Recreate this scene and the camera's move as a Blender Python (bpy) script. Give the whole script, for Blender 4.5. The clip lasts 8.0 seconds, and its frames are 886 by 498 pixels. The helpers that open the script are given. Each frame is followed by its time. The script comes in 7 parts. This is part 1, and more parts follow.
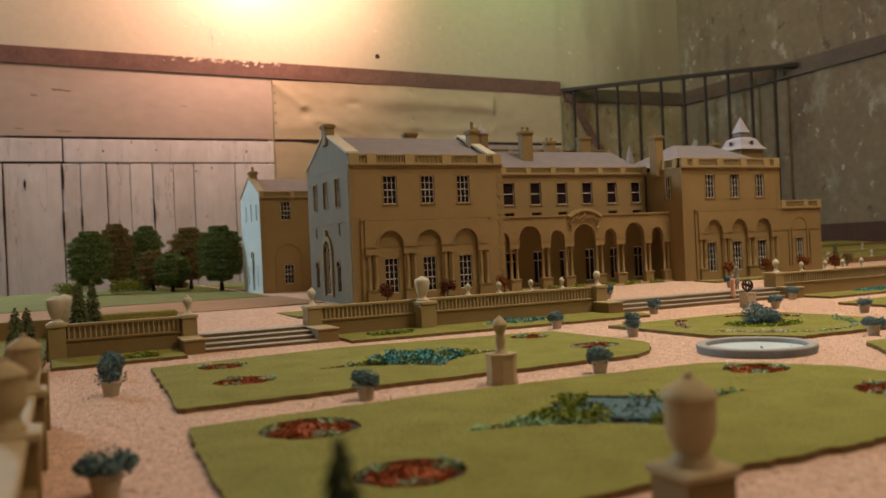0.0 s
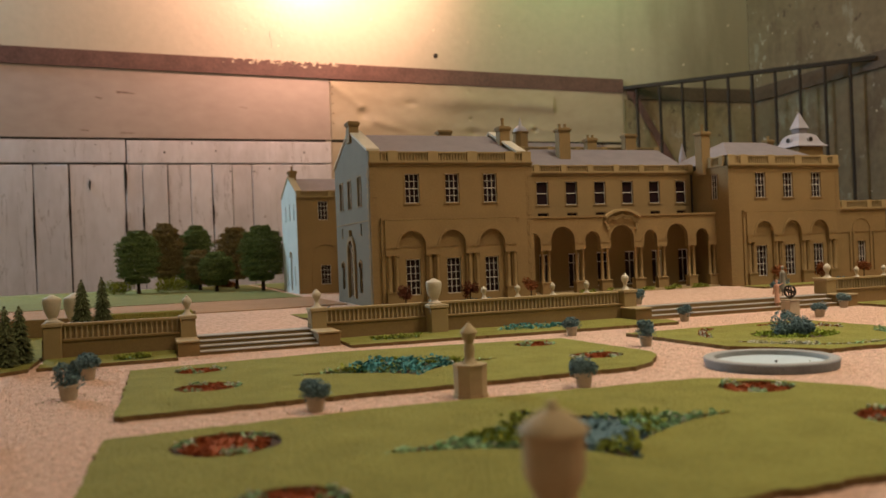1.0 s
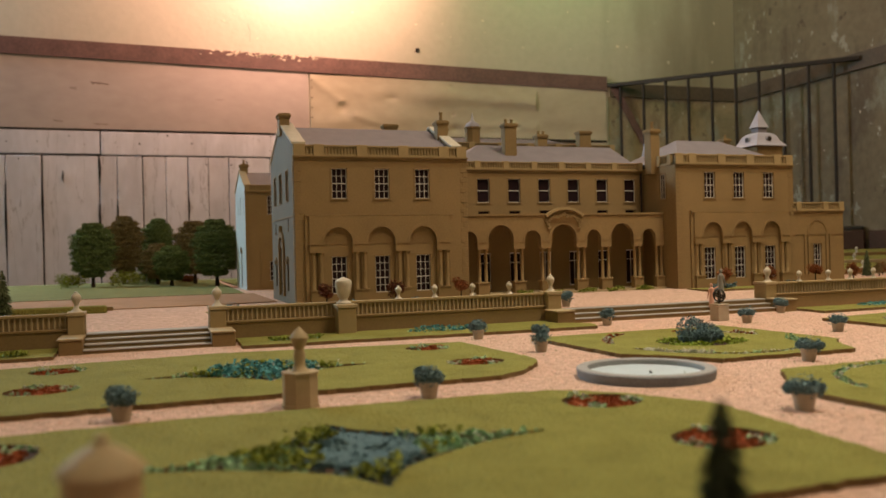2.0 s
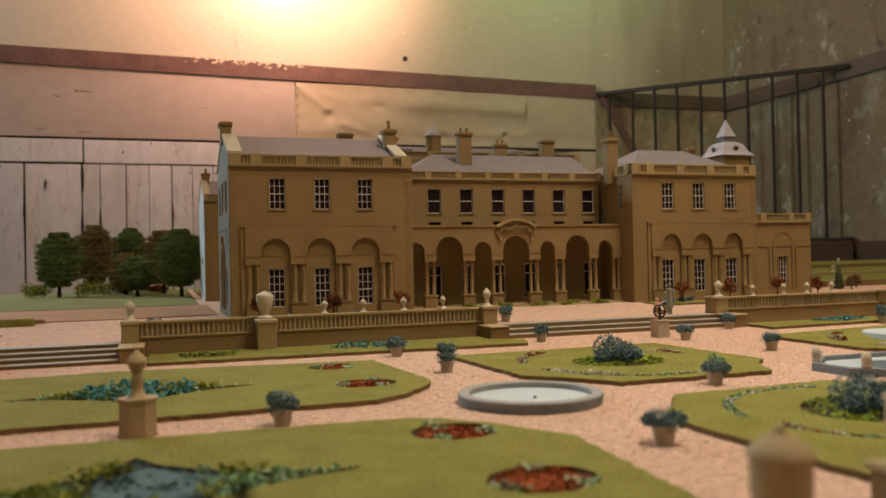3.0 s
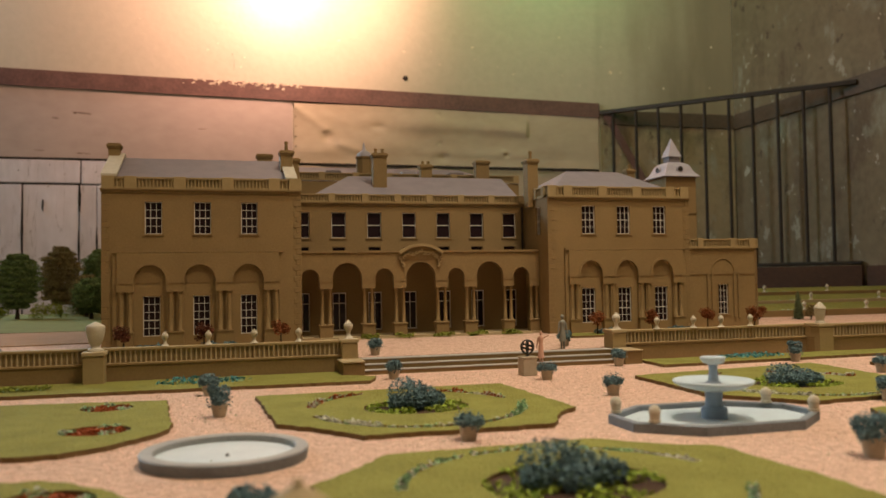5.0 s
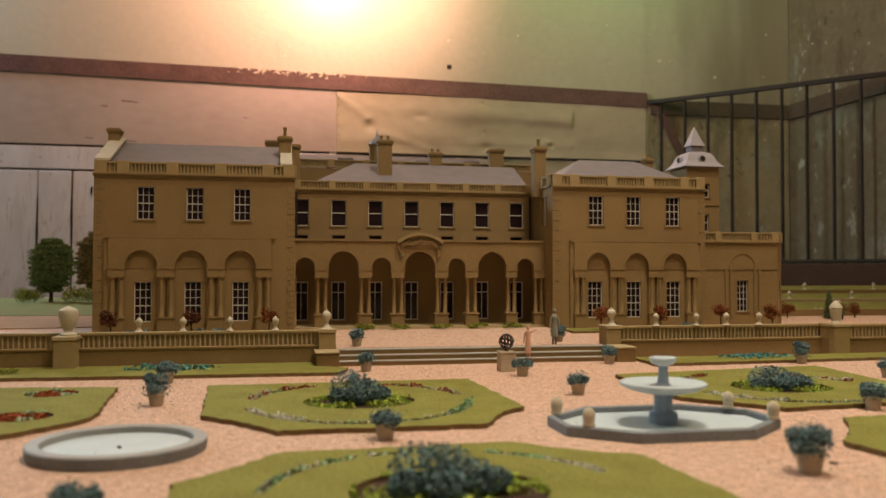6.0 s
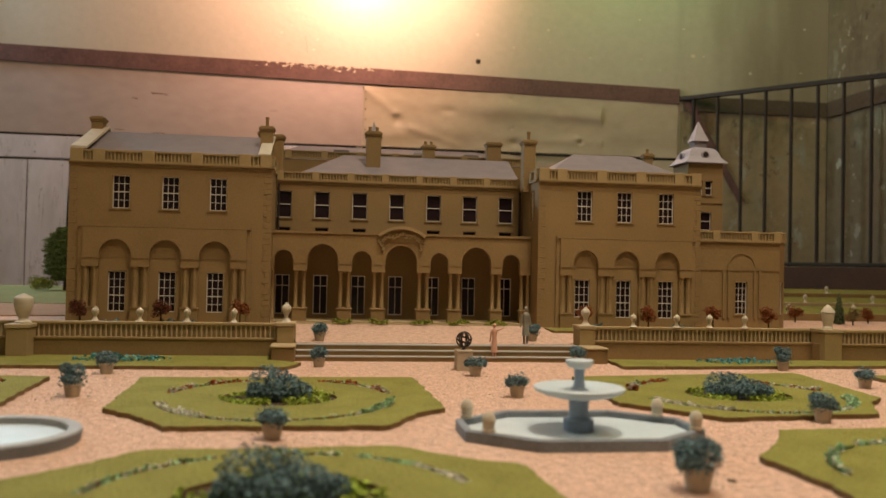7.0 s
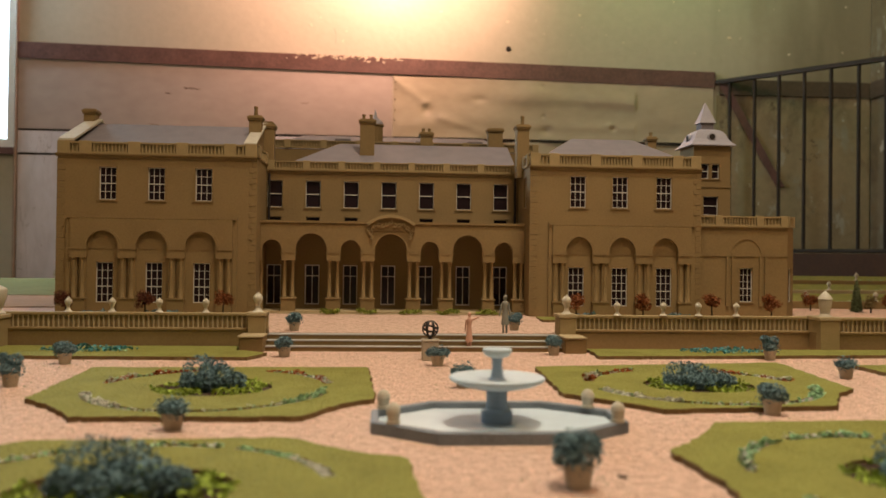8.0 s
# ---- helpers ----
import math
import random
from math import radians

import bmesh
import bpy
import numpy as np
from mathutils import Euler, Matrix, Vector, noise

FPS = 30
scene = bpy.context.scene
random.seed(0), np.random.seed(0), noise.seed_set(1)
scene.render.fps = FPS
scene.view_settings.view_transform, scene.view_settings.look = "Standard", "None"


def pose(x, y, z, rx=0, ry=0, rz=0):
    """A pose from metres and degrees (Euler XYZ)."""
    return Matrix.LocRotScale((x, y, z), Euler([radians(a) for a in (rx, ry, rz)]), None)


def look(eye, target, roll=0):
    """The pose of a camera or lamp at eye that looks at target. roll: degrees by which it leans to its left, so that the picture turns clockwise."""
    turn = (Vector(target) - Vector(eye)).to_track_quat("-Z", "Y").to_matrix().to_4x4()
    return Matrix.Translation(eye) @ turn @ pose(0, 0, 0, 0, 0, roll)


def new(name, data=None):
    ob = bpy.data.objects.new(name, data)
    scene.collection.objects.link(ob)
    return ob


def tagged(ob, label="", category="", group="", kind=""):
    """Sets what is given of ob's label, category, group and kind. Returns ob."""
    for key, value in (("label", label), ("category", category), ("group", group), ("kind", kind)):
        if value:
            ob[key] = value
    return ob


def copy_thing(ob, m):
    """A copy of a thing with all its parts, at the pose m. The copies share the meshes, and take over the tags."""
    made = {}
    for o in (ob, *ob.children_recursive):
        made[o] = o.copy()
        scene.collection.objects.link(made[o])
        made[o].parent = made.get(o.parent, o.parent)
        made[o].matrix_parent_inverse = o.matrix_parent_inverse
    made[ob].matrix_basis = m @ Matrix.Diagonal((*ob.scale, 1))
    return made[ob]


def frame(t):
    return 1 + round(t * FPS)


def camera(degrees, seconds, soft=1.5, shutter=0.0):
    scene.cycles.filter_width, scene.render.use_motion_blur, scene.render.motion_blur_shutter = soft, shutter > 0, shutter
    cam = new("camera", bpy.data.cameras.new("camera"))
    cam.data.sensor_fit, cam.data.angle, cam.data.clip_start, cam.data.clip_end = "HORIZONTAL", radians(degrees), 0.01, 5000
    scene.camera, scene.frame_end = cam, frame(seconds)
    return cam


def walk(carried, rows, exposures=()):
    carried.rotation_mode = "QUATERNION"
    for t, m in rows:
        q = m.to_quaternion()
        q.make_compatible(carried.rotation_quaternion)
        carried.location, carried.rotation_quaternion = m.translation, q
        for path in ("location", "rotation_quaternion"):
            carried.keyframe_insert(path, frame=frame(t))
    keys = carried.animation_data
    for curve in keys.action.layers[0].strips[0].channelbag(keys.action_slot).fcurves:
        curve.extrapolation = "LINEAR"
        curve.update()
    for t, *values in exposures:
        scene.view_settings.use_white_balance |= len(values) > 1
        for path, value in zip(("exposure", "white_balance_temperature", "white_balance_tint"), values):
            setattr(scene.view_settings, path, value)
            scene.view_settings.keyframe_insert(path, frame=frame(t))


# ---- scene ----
cam = camera(56.1, 8.0, 1.55)
cam.data.dof.use_dof, cam.data.dof.focus_distance, cam.data.dof.aperture_fstop = True, 0.85, 12.0
PATH = [
    (0, (0.122, -0.051, 0.081), (0.958, 1.766, 0.081), -2.6),
    (0.5, (0.156, -0.045, 0.079), (0.912, 1.807, 0.083), -2.3),
    (1, (0.193, -0.038, 0.078), (0.865, 1.845, 0.089), -2.2),
    (1.5, (0.238, -0.037, 0.077), (0.886, 1.855, 0.086), -1.5),
    (2, (0.286, -0.037, 0.077), (0.95, 1.849, 0.08), -1.4),
    (3.5, (0.409, -0.035, 0.083), (1.027, 1.866, 0.126), -1.1),
    (4, (0.46, -0.037, 0.086), (1.044, 1.875, 0.15), -1.0),
    (4.5, (0.511, -0.039, 0.087), (1.083, 1.876, 0.164), -1.0),
    (6, (0.632, -0.028, 0.085), (1.018, 1.934, 0.137), 0.1),
    (6.5, (0.675, -0.021, 0.085), (0.997, 1.952, 0.134), 1.0),
    (7, (0.709, -0.016, 0.084), (0.985, 1.965, 0.127), 1.2),
    (7.5, (0.739, -0.013, 0.084), (0.946, 1.976, 0.133), 0.8),
    (8, (0.78, -0.006, 0.082), (0.933, 1.988, 0.102), 0.7),
]
walk(cam, [(t, look(eye, target, roll)) for t, eye, target, roll in PATH], exposures=((0.0, 0.06), (2.0, 0.08), (3.5, -0.01), (8.0, -0.03)))

# ---- light ----
world = bpy.data.worlds.new("room_dark")
scene.world = world
world.use_nodes = True
world.node_tree.nodes["Background"].inputs[0].default_value = (0.6, 0.55, 0.5, 1)
world.node_tree.nodes["Background"].inputs[1].default_value = 0.042
scene.view_settings.exposure = 0.0


def lamp(name, kind, place, target, power, colour, size=0.1, size_y=None, angle=100, blend=0.6):
    data = bpy.data.lights.new(name, kind)
    data.energy, data.color = power, colour
    if kind == "AREA":
        data.size = size
        if size_y:
            data.shape, data.size_y = "RECTANGLE", size_y
    else:
        data.shadow_soft_size = size
        if kind == "SPOT":
            data.spot_size, data.spot_blend = radians(angle), blend
    ob = new(name, data)
    ob.matrix_world = look(place, target)
    return ob


lamp("wall_lamp", "POINT", (0.81, 2.44, 1.25), (0.88, 2.85, 1.1), 10.0, (1.0, 0.565, 0.41), 0.05)
lamp("wall_lamp_shade", "SPOT", (0.82, 2.42, 1.26), (0.82 - 0.170, 2.42 + 0.985, 1.19), 53.0, (1.0, 0.54, 0.40), 0.06, angle=144, blend=0.6)
lamp("garden_lamp", "SPOT", (0.99, 0.49, 1.55), (0.98, 0.51, 0), 67.0, (1.0, 0.89, 0.74), 0.09, angle=65, blend=1.0)
# Unseen lamp, added to lay a green cast on the curved wall.
lamp("wall_green_fill", "AREA", (1.56, 2.30, 1.46), (1.62, 2.72, 1.05), 1.9, (0.24, 1.0, 0.30), 0.4, 0.2)
# Two unseen fill lamps overhead, added to brighten house front and garden.
lamp("fill_east", "AREA", (1.42, -0.22, 1.92), (0.90, 0.80, 0.1), 18.0, (1.0, 0.77, 0.53), 0.9, 0.6)
lamp("fill_west", "AREA", (0.10, -0.22, 1.92), (0.55, 2.20, 0.3), 6.4, (1.0, 0.77, 0.53), 0.9, 0.6)
lamp("window_daylight", "AREA", (-0.70, 2.862, 0.95), (0.1, 1.3, 0.3), 54.0, (0.60, 0.83, 0.98), 0.42, 0.9)

# ---- materials ----


def material(name, colour, second=None, rough=0.7, scale=60.0, fine=900.0, bump=0.3, metal=0.0, depth=0.0006, spread=0.35, island=0.0, each=0.0, spec=0.35, stretch=(1, 1, 1)):
    m = bpy.data.materials.new(name)
    m.use_nodes = True
    nt = m.node_tree
    n, link = nt.nodes, nt.links
    bsdf = n["Principled BSDF"]
    second = second or tuple(c * 0.72 for c in colour)
    co = n.new("ShaderNodeTexCoord")
    mp = n.new("ShaderNodeMapping")
    mp.inputs["Scale"].default_value = stretch
    link.new(co.outputs["Object"], mp.inputs["Vector"])
    big = n.new("ShaderNodeTexNoise")
    big.inputs["Scale"].default_value, big.inputs["Detail"].default_value = scale, 5
    small = n.new("ShaderNodeTexNoise")
    small.inputs["Scale"].default_value, small.inputs["Detail"].default_value = fine, 3
    link.new(mp.outputs[0], big.inputs["Vector"])
    link.new(mp.outputs[0], small.inputs["Vector"])
    add = n.new("ShaderNodeMath")
    add.operation = "ADD"
    link.new(big.outputs["Fac"], add.inputs[0])
    link.new(small.outputs["Fac"], add.inputs[1])
    ramp = n.new("ShaderNodeMapRange")
    ramp.inputs["From Min"].default_value, ramp.inputs["From Max"].default_value = 1.0 - spread, 1.0 + spread
    link.new(add.outputs[0], ramp.inputs["Value"])
    mix = n.new("ShaderNodeMix")
    mix.data_type = "RGBA"
    mix.inputs["A"].default_value = (*second, 1)
    mix.inputs["B"].default_value = (*colour, 1)
    link.new(ramp.outputs[0], mix.inputs["Factor"])
    out = mix.outputs["Result"]
    if island or each:
        hsv = n.new("ShaderNodeHueSaturation")
        if island:
            src, amount = n.new("ShaderNodeNewGeometry").outputs["Random Per Island"], island
        else:
            src, amount = n.new("ShaderNodeObjectInfo").outputs["Random"], each
        mr = n.new("ShaderNodeMapRange")
        mr.inputs["To Min"].default_value, mr.inputs["To Max"].default_value = 1 - amount, 1 + amount
        link.new(src, mr.inputs["Value"])
        link.new(mr.outputs[0], hsv.inputs["Value"])
        link.new(out, hsv.inputs["Color"])
        out = hsv.outputs["Color"]
    link.new(out, bsdf.inputs["Base Color"])
    bsdf.inputs["Roughness"].default_value = rough
    bsdf.inputs["Metallic"].default_value = metal
    bsdf.inputs["Specular IOR Level"].default_value = spec
    if bump:
        b = n.new("ShaderNodeBump")
        b.inputs["Strength"].default_value, b.inputs["Distance"].default_value = bump, depth
        link.new(add.outputs[0], b.inputs["Height"])
        link.new(b.outputs[0], bsdf.inputs["Normal"])
    return m


STONE = material("ochre_painted_card", (0.275, 0.184, 0.074), (0.212, 0.136, 0.052), 0.75, 22, 500, 0.2, spread=0.4)
STONE_RAIL = material("light_ochre_cast_rail", (0.36, 0.262, 0.122), (0.29, 0.208, 0.090), 0.72, 90, 1200, 0.2)
CLAY = material("grey_cream_clay", (0.50, 0.43, 0.315), (0.40, 0.33, 0.23), 0.8, 160, 1500, 0.25)
STONE_PALE = material("pale_ochre_plaster", (0.45, 0.345, 0.19), (0.35, 0.265, 0.138), 0.7, 120, 1500, 0.25)
STONE_CREAM = material("cream_cast_stone", (0.58, 0.52, 0.40), (0.46, 0.40, 0.29), 0.7, 150, 1500, 0.3)
PIERBROWN = material("brown_pink_plaster", (0.40, 0.30, 0.235), (0.28, 0.20, 0.16), 0.7, 6, 60, 0.3, depth=0.003)
SLATE = material("grey_lilac_roof_card", (0.215, 0.188, 0.192), (0.165, 0.145, 0.152), 0.65, 60, 900, 0.1)
LEAD = material("pale_lead_paint", (0.40, 0.38, 0.40), (0.31, 0.29, 0.32), 0.5, 80, 900, 0.1)
DOORWHITE = material("white_door_paint", (0.80, 0.76, 0.68), (0.70, 0.66, 0.58), 0.45, 200, 1500, 0.05)
WHITE = material("white_window_paint", (0.66, 0.62, 0.54), (0.54, 0.50, 0.43), 0.45, 200, 1500, 0.05)
GRAVEL = material("pink_gravel", (0.83, 0.575, 0.43), (0.48, 0.295, 0.20), 0.95, 210, 900, 1.0, depth=0.0016, spread=0.27)
PEBBLE = material("pink_gravel_grain", (0.84, 0.60, 0.47), (0.62, 0.40, 0.29), 0.9, 60, 900, 0, island=0.38)
DRIVE = material("brown_pink_drive", (0.44, 0.25, 0.125), (0.33, 0.18, 0.085), 0.95, 30, 900, 0.8, depth=0.001)
LAWN = material("olive_flock_lawn", (0.300, 0.290, 0.074), (0.195, 0.180, 0.044), 0.95, 34, 600, 1.0, depth=0.0024, spec=0.1, spread=0.38)
BLADE = material("olive_flock_blades", (0.300, 0.290, 0.078), (0.205, 0.192, 0.047), 0.95, 40, 900, 0, island=0.3, spec=0.1)
LAWN_FAR = material("cool_green_lawn", (0.215, 0.215, 0.075), (0.15, 0.155, 0.05), 0.95, 20, 900, 0.7, depth=0.001, spec=0.1)
SOIL = material("dark_brown_soil", (0.085, 0.045, 0.025), (0.045, 0.025, 0.014), 0.95, 90, 900, 0.9, depth=0.001)
EDGE = material("brown_lawn_edging", (0.23, 0.145, 0.055), (0.13, 0.078, 0.032), 0.95, 120, 900, 0.8, depth=0.001)
RIMSTONE = material("dark_grey_blue_rim_paint", (0.235, 0.265, 0.29), (0.15, 0.165, 0.18), 0.6, 60, 900, 0.35)
# Pool rim's top given a paler colour to hold the light it catches.
RIMTOP_LIT = material("lit_grey_rim_paint", (0.37, 0.365, 0.34), (0.26, 0.26, 0.25), 0.6, 60, 900, 0.35)
# Fountain's blue-grey paint, lightened to hold the daylight on its stems.
POOLSTONE_LIT = material("daylit_blue_grey_stone", (0.33, 0.41, 0.50), (0.25, 0.32, 0.40), 0.6, 90, 1100, 0.25)
POOLTOP = material("pale_basin_bed", (0.56, 0.645, 0.67), (0.45, 0.525, 0.555), 0.45, 70, 1000, 0.2)
LEAF_BLUE = material("blue_green_flock", (0.175, 0.26, 0.275), (0.10, 0.165, 0.175), 0.9, 300, 1500, 0, island=0.45, spec=0.1)
LEAF_TEAL = material("teal_flower_flock", (0.12, 0.35, 0.35), (0.07, 0.22, 0.23), 0.9, 300, 1500, 0, island=0.45, spec=0.1)
LEAF_LIME = material("lime_flock", (0.36, 0.45, 0.075), (0.25, 0.33, 0.05), 0.9, 300, 1500, 0, island=0.4, spec=0.1)
LEAF_OLIVE = material("olive_lime_flock", (0.29, 0.32, 0.06), (0.19, 0.22, 0.04), 0.9, 300, 1500, 0, island=0.4, spec=0.1)
LEAF_MAROON = material("dark_russet_flock", (0.15, 0.055, 0.03), (0.09, 0.035, 0.02), 0.9, 300, 1500, 0, island=0.4, spec=0.1)
TREAD = material("grey_worn_tread", (0.44, 0.41, 0.36), (0.33, 0.30, 0.26), 0.75, 90, 900, 0.3)
LEAF_MINT = material("mint_flock", (0.37, 0.54, 0.31), (0.24, 0.42, 0.22), 0.9, 300, 1500, 0, island=0.45, spec=0.1)
LEAF_RED = material("red_flower_flock", (0.36, 0.096, 0.032), (0.25, 0.066, 0.024), 0.9, 300, 1500, 0, island=0.28, spec=0.1)
LEAF_ORANGE = material("russet_flock", (0.27, 0.098, 0.034), (0.17, 0.055, 0.022), 0.9, 300, 1500, 0, island=0.4, spec=0.1)
LEAF_WHITE = material("white_flower_flock", (0.72, 0.70, 0.58), (0.5, 0.48, 0.4), 0.9, 300, 1500, 0, island=0.3, spec=0.1)
LEAF_DARK = material("dark_green_foam", (0.195, 0.245, 0.088), (0.105, 0.145, 0.055), 0.95, 120, 900, 0, island=0.45, spec=0.1)
LEAF_BROWN = material("brown_green_foam", (0.27, 0.195, 0.082), (0.16, 0.125, 0.055), 0.95, 120, 900, 0, island=0.45, spec=0.1)
LEAF_PINE = material("bright_fir_green_bristle", (0.130, 0.145, 0.066), (0.070, 0.082, 0.036), 0.95, 120, 900, 0, island=0.5, spec=0.1)
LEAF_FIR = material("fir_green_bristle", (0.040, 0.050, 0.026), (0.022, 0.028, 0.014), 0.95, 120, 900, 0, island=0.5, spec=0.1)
BARK = material("dark_bark", (0.06, 0.04, 0.025), (0.03, 0.02, 0.013), 0.9, 200, 1500, 0.5)
IRON = material("black_iron", (0.034, 0.024, 0.017), (0.018, 0.013, 0.009), 0.6, 30, 300, 0.2)
BAND = material("faded_brown_band_paint", (0.105, 0.076, 0.047), (0.064, 0.045, 0.028), 0.6, 9, 90, 0.3, depth=0.002)
FLESH = material("flesh_pink_paint", (0.62, 0.36, 0.25), (0.52, 0.29, 0.2), 0.6, 300, 1500, 0.05)
COAT = material("dark_grey_green_coat_paint", (0.16, 0.16, 0.13), (0.3, 0.27, 0.2), 0.6, 90, 1500, 0.05)
BLUEWATER = material("blue_flower_sheet", (0.105, 0.185, 0.190), (0.065, 0.125, 0.135), 0.85, 200, 1500, 0.8, depth=0.001)
# the room behind
PLASTER = material("olive_cream_wall_paint", (0.49, 0.44, 0.335), (0.41, 0.365, 0.275), 0.42, 2.2, 40, 0.25, depth=0.004, spread=0.5, spec=0.5)
BOARD = material("dirty_cream_board_paint", (0.44, 0.362, 0.32), (0.36, 0.29, 0.252), 0.42, 4, 24, 0.2, depth=0.003, spread=0.4, stretch=(0.8, 1, 1.4), each=0.04)
# Lower boards' white paint, tinted paler and bluer for the daylight on them.
BOARD_DAYLIT = material("daylit_white_board_paint", (0.68, 0.655, 0.70), (0.55, 0.52, 0.545), 0.42, 7, 30, 0.4, depth=0.004, spread=0.4, stretch=(1.6, 1, 0.7), each=0.06)
SHEET = material("dirty_olive_cream_hardboard", (0.475, 0.395, 0.285), (0.385, 0.315, 0.22), 0.42, 4, 24, 0.2, depth=0.003, spread=0.4, stretch=(0.8, 1, 1.4))
SCUFF = material("brown_scuff", (0.16, 0.10, 0.075), (0.09, 0.055, 0.04), 0.8, 60, 300, 0.3)
# Ochre card greyed and darkened to hold the west gable's shade.
STONE_SHADED = material("shaded_ochre_card", (0.190, 0.158, 0.098), (0.140, 0.114, 0.068), 0.75, 22, 500, 0.2, spread=0.4)
# Pale blue colour stands for the window daylight on the rear gable.
CARD_DAYLIT = material("daylit_blue_card", (0.60, 0.64, 0.62), (0.50, 0.53, 0.51), 0.7, 30, 400, 0.1)
REDWOOD = material("dark_red_batten_paint", (0.165, 0.080, 0.064), (0.080, 0.035, 0.029), 0.42, 16, 110, 0.4, depth=0.002, spec=0.5)
CHIP = material("bare_plaster_chip", (0.7, 0.6, 0.45), (0.6, 0.5, 0.36), 0.6, 60, 300, 0.2)
GAP = material("dark_gap_dirt", (0.035, 0.028, 0.024), (0.02, 0.016, 0.013), 0.9, 30, 200, 0.3)
DADO = material("dark_brown_board", (0.072, 0.031, 0.012), (0.040, 0.017, 0.007), 0.65, 12, 120, 0.3, depth=0.002)
CEIL = material("off_white_ceiling", (0.6, 0.56, 0.48), (0.5, 0.46, 0.4), 0.9, 3, 40, 0.1)
FLOORWOOD = material("brown_floorboard", (0.2, 0.13, 0.08), (0.13, 0.08, 0.05), 0.6, 6, 60, 0.2)


def worn_wall(name, k):
    """Old distemper: brown-green paint with flaked pale patches and brown damp stains."""
    m = material(name, (0.200 * k, 0.160 * k, 0.092 * k), (0.140 * k, 0.110 * k, 0.062 * k), 0.65, 4, 45, 0.4, depth=0.004, spread=0.35)
    n, link = m.node_tree.nodes, m.node_tree.links
    bsdf = n["Principled BSDF"]
    last = bsdf.inputs["Base Color"].links[0].from_socket
    co = n.new("ShaderNodeTexCoord")
    for scale, lo, hi, colour, squash in ((3.2, 0.53, 0.62, (0.100, 0.068, 0.038), 0.50), (6.0, 0.56, 0.66, (0.30, 0.30, 0.225), 0.7), (9.0, 0.58, 0.76, (0.085, 0.055, 0.032), 0.22), (7.5, 0.585, 0.65, (0.30, 0.295, 0.225), 0.45), (15.0, 0.61, 0.645, (0.38, 0.37, 0.29), 0.55), (26.0, 0.64, 0.67, (0.52, 0.51, 0.42), 0.6), (17.0, 0.62, 0.67, (0.075, 0.048, 0.03), 0.8)):
        mp = n.new("ShaderNodeMapping")
        mp.inputs["Scale"].default_value = (1, 1, squash)
        mp.inputs["Location"].default_value = (scale, scale * 0.3, 1.7)
        link.new(co.outputs["Object"], mp.inputs["Vector"])
        t = n.new("ShaderNodeTexNoise")
        t.inputs["Scale"].default_value, t.inputs["Detail"].default_value, t.inputs["Roughness"].default_value = scale, 9, 0.68
        link.new(mp.outputs[0], t.inputs["Vector"])
        mr = n.new("ShaderNodeMapRange")
        mr.inputs["From Min"].default_value, mr.inputs["From Max"].default_value, mr.inputs["To Max"].default_value = lo, hi, 0.8
        link.new(t.outputs["Fac"], mr.inputs["Value"])
        mix = n.new("ShaderNodeMix")
        mix.data_type = "RGBA"
        mix.inputs["B"].default_value = (*(c * min(1, 0.25 + 0.6 * k) for c in colour), 1)
        link.new(mr.outputs[0], mix.inputs["Factor"])
        link.new(last, mix.inputs["A"])
        last = mix.outputs["Result"]
    link.new(last, bsdf.inputs["Base Color"])
    return m


PLASTER_DARK = worn_wall("worn_grey_green_wall", 0.94)
PLASTER_WORN = worn_wall("flaking_green_plaster", 1.7)


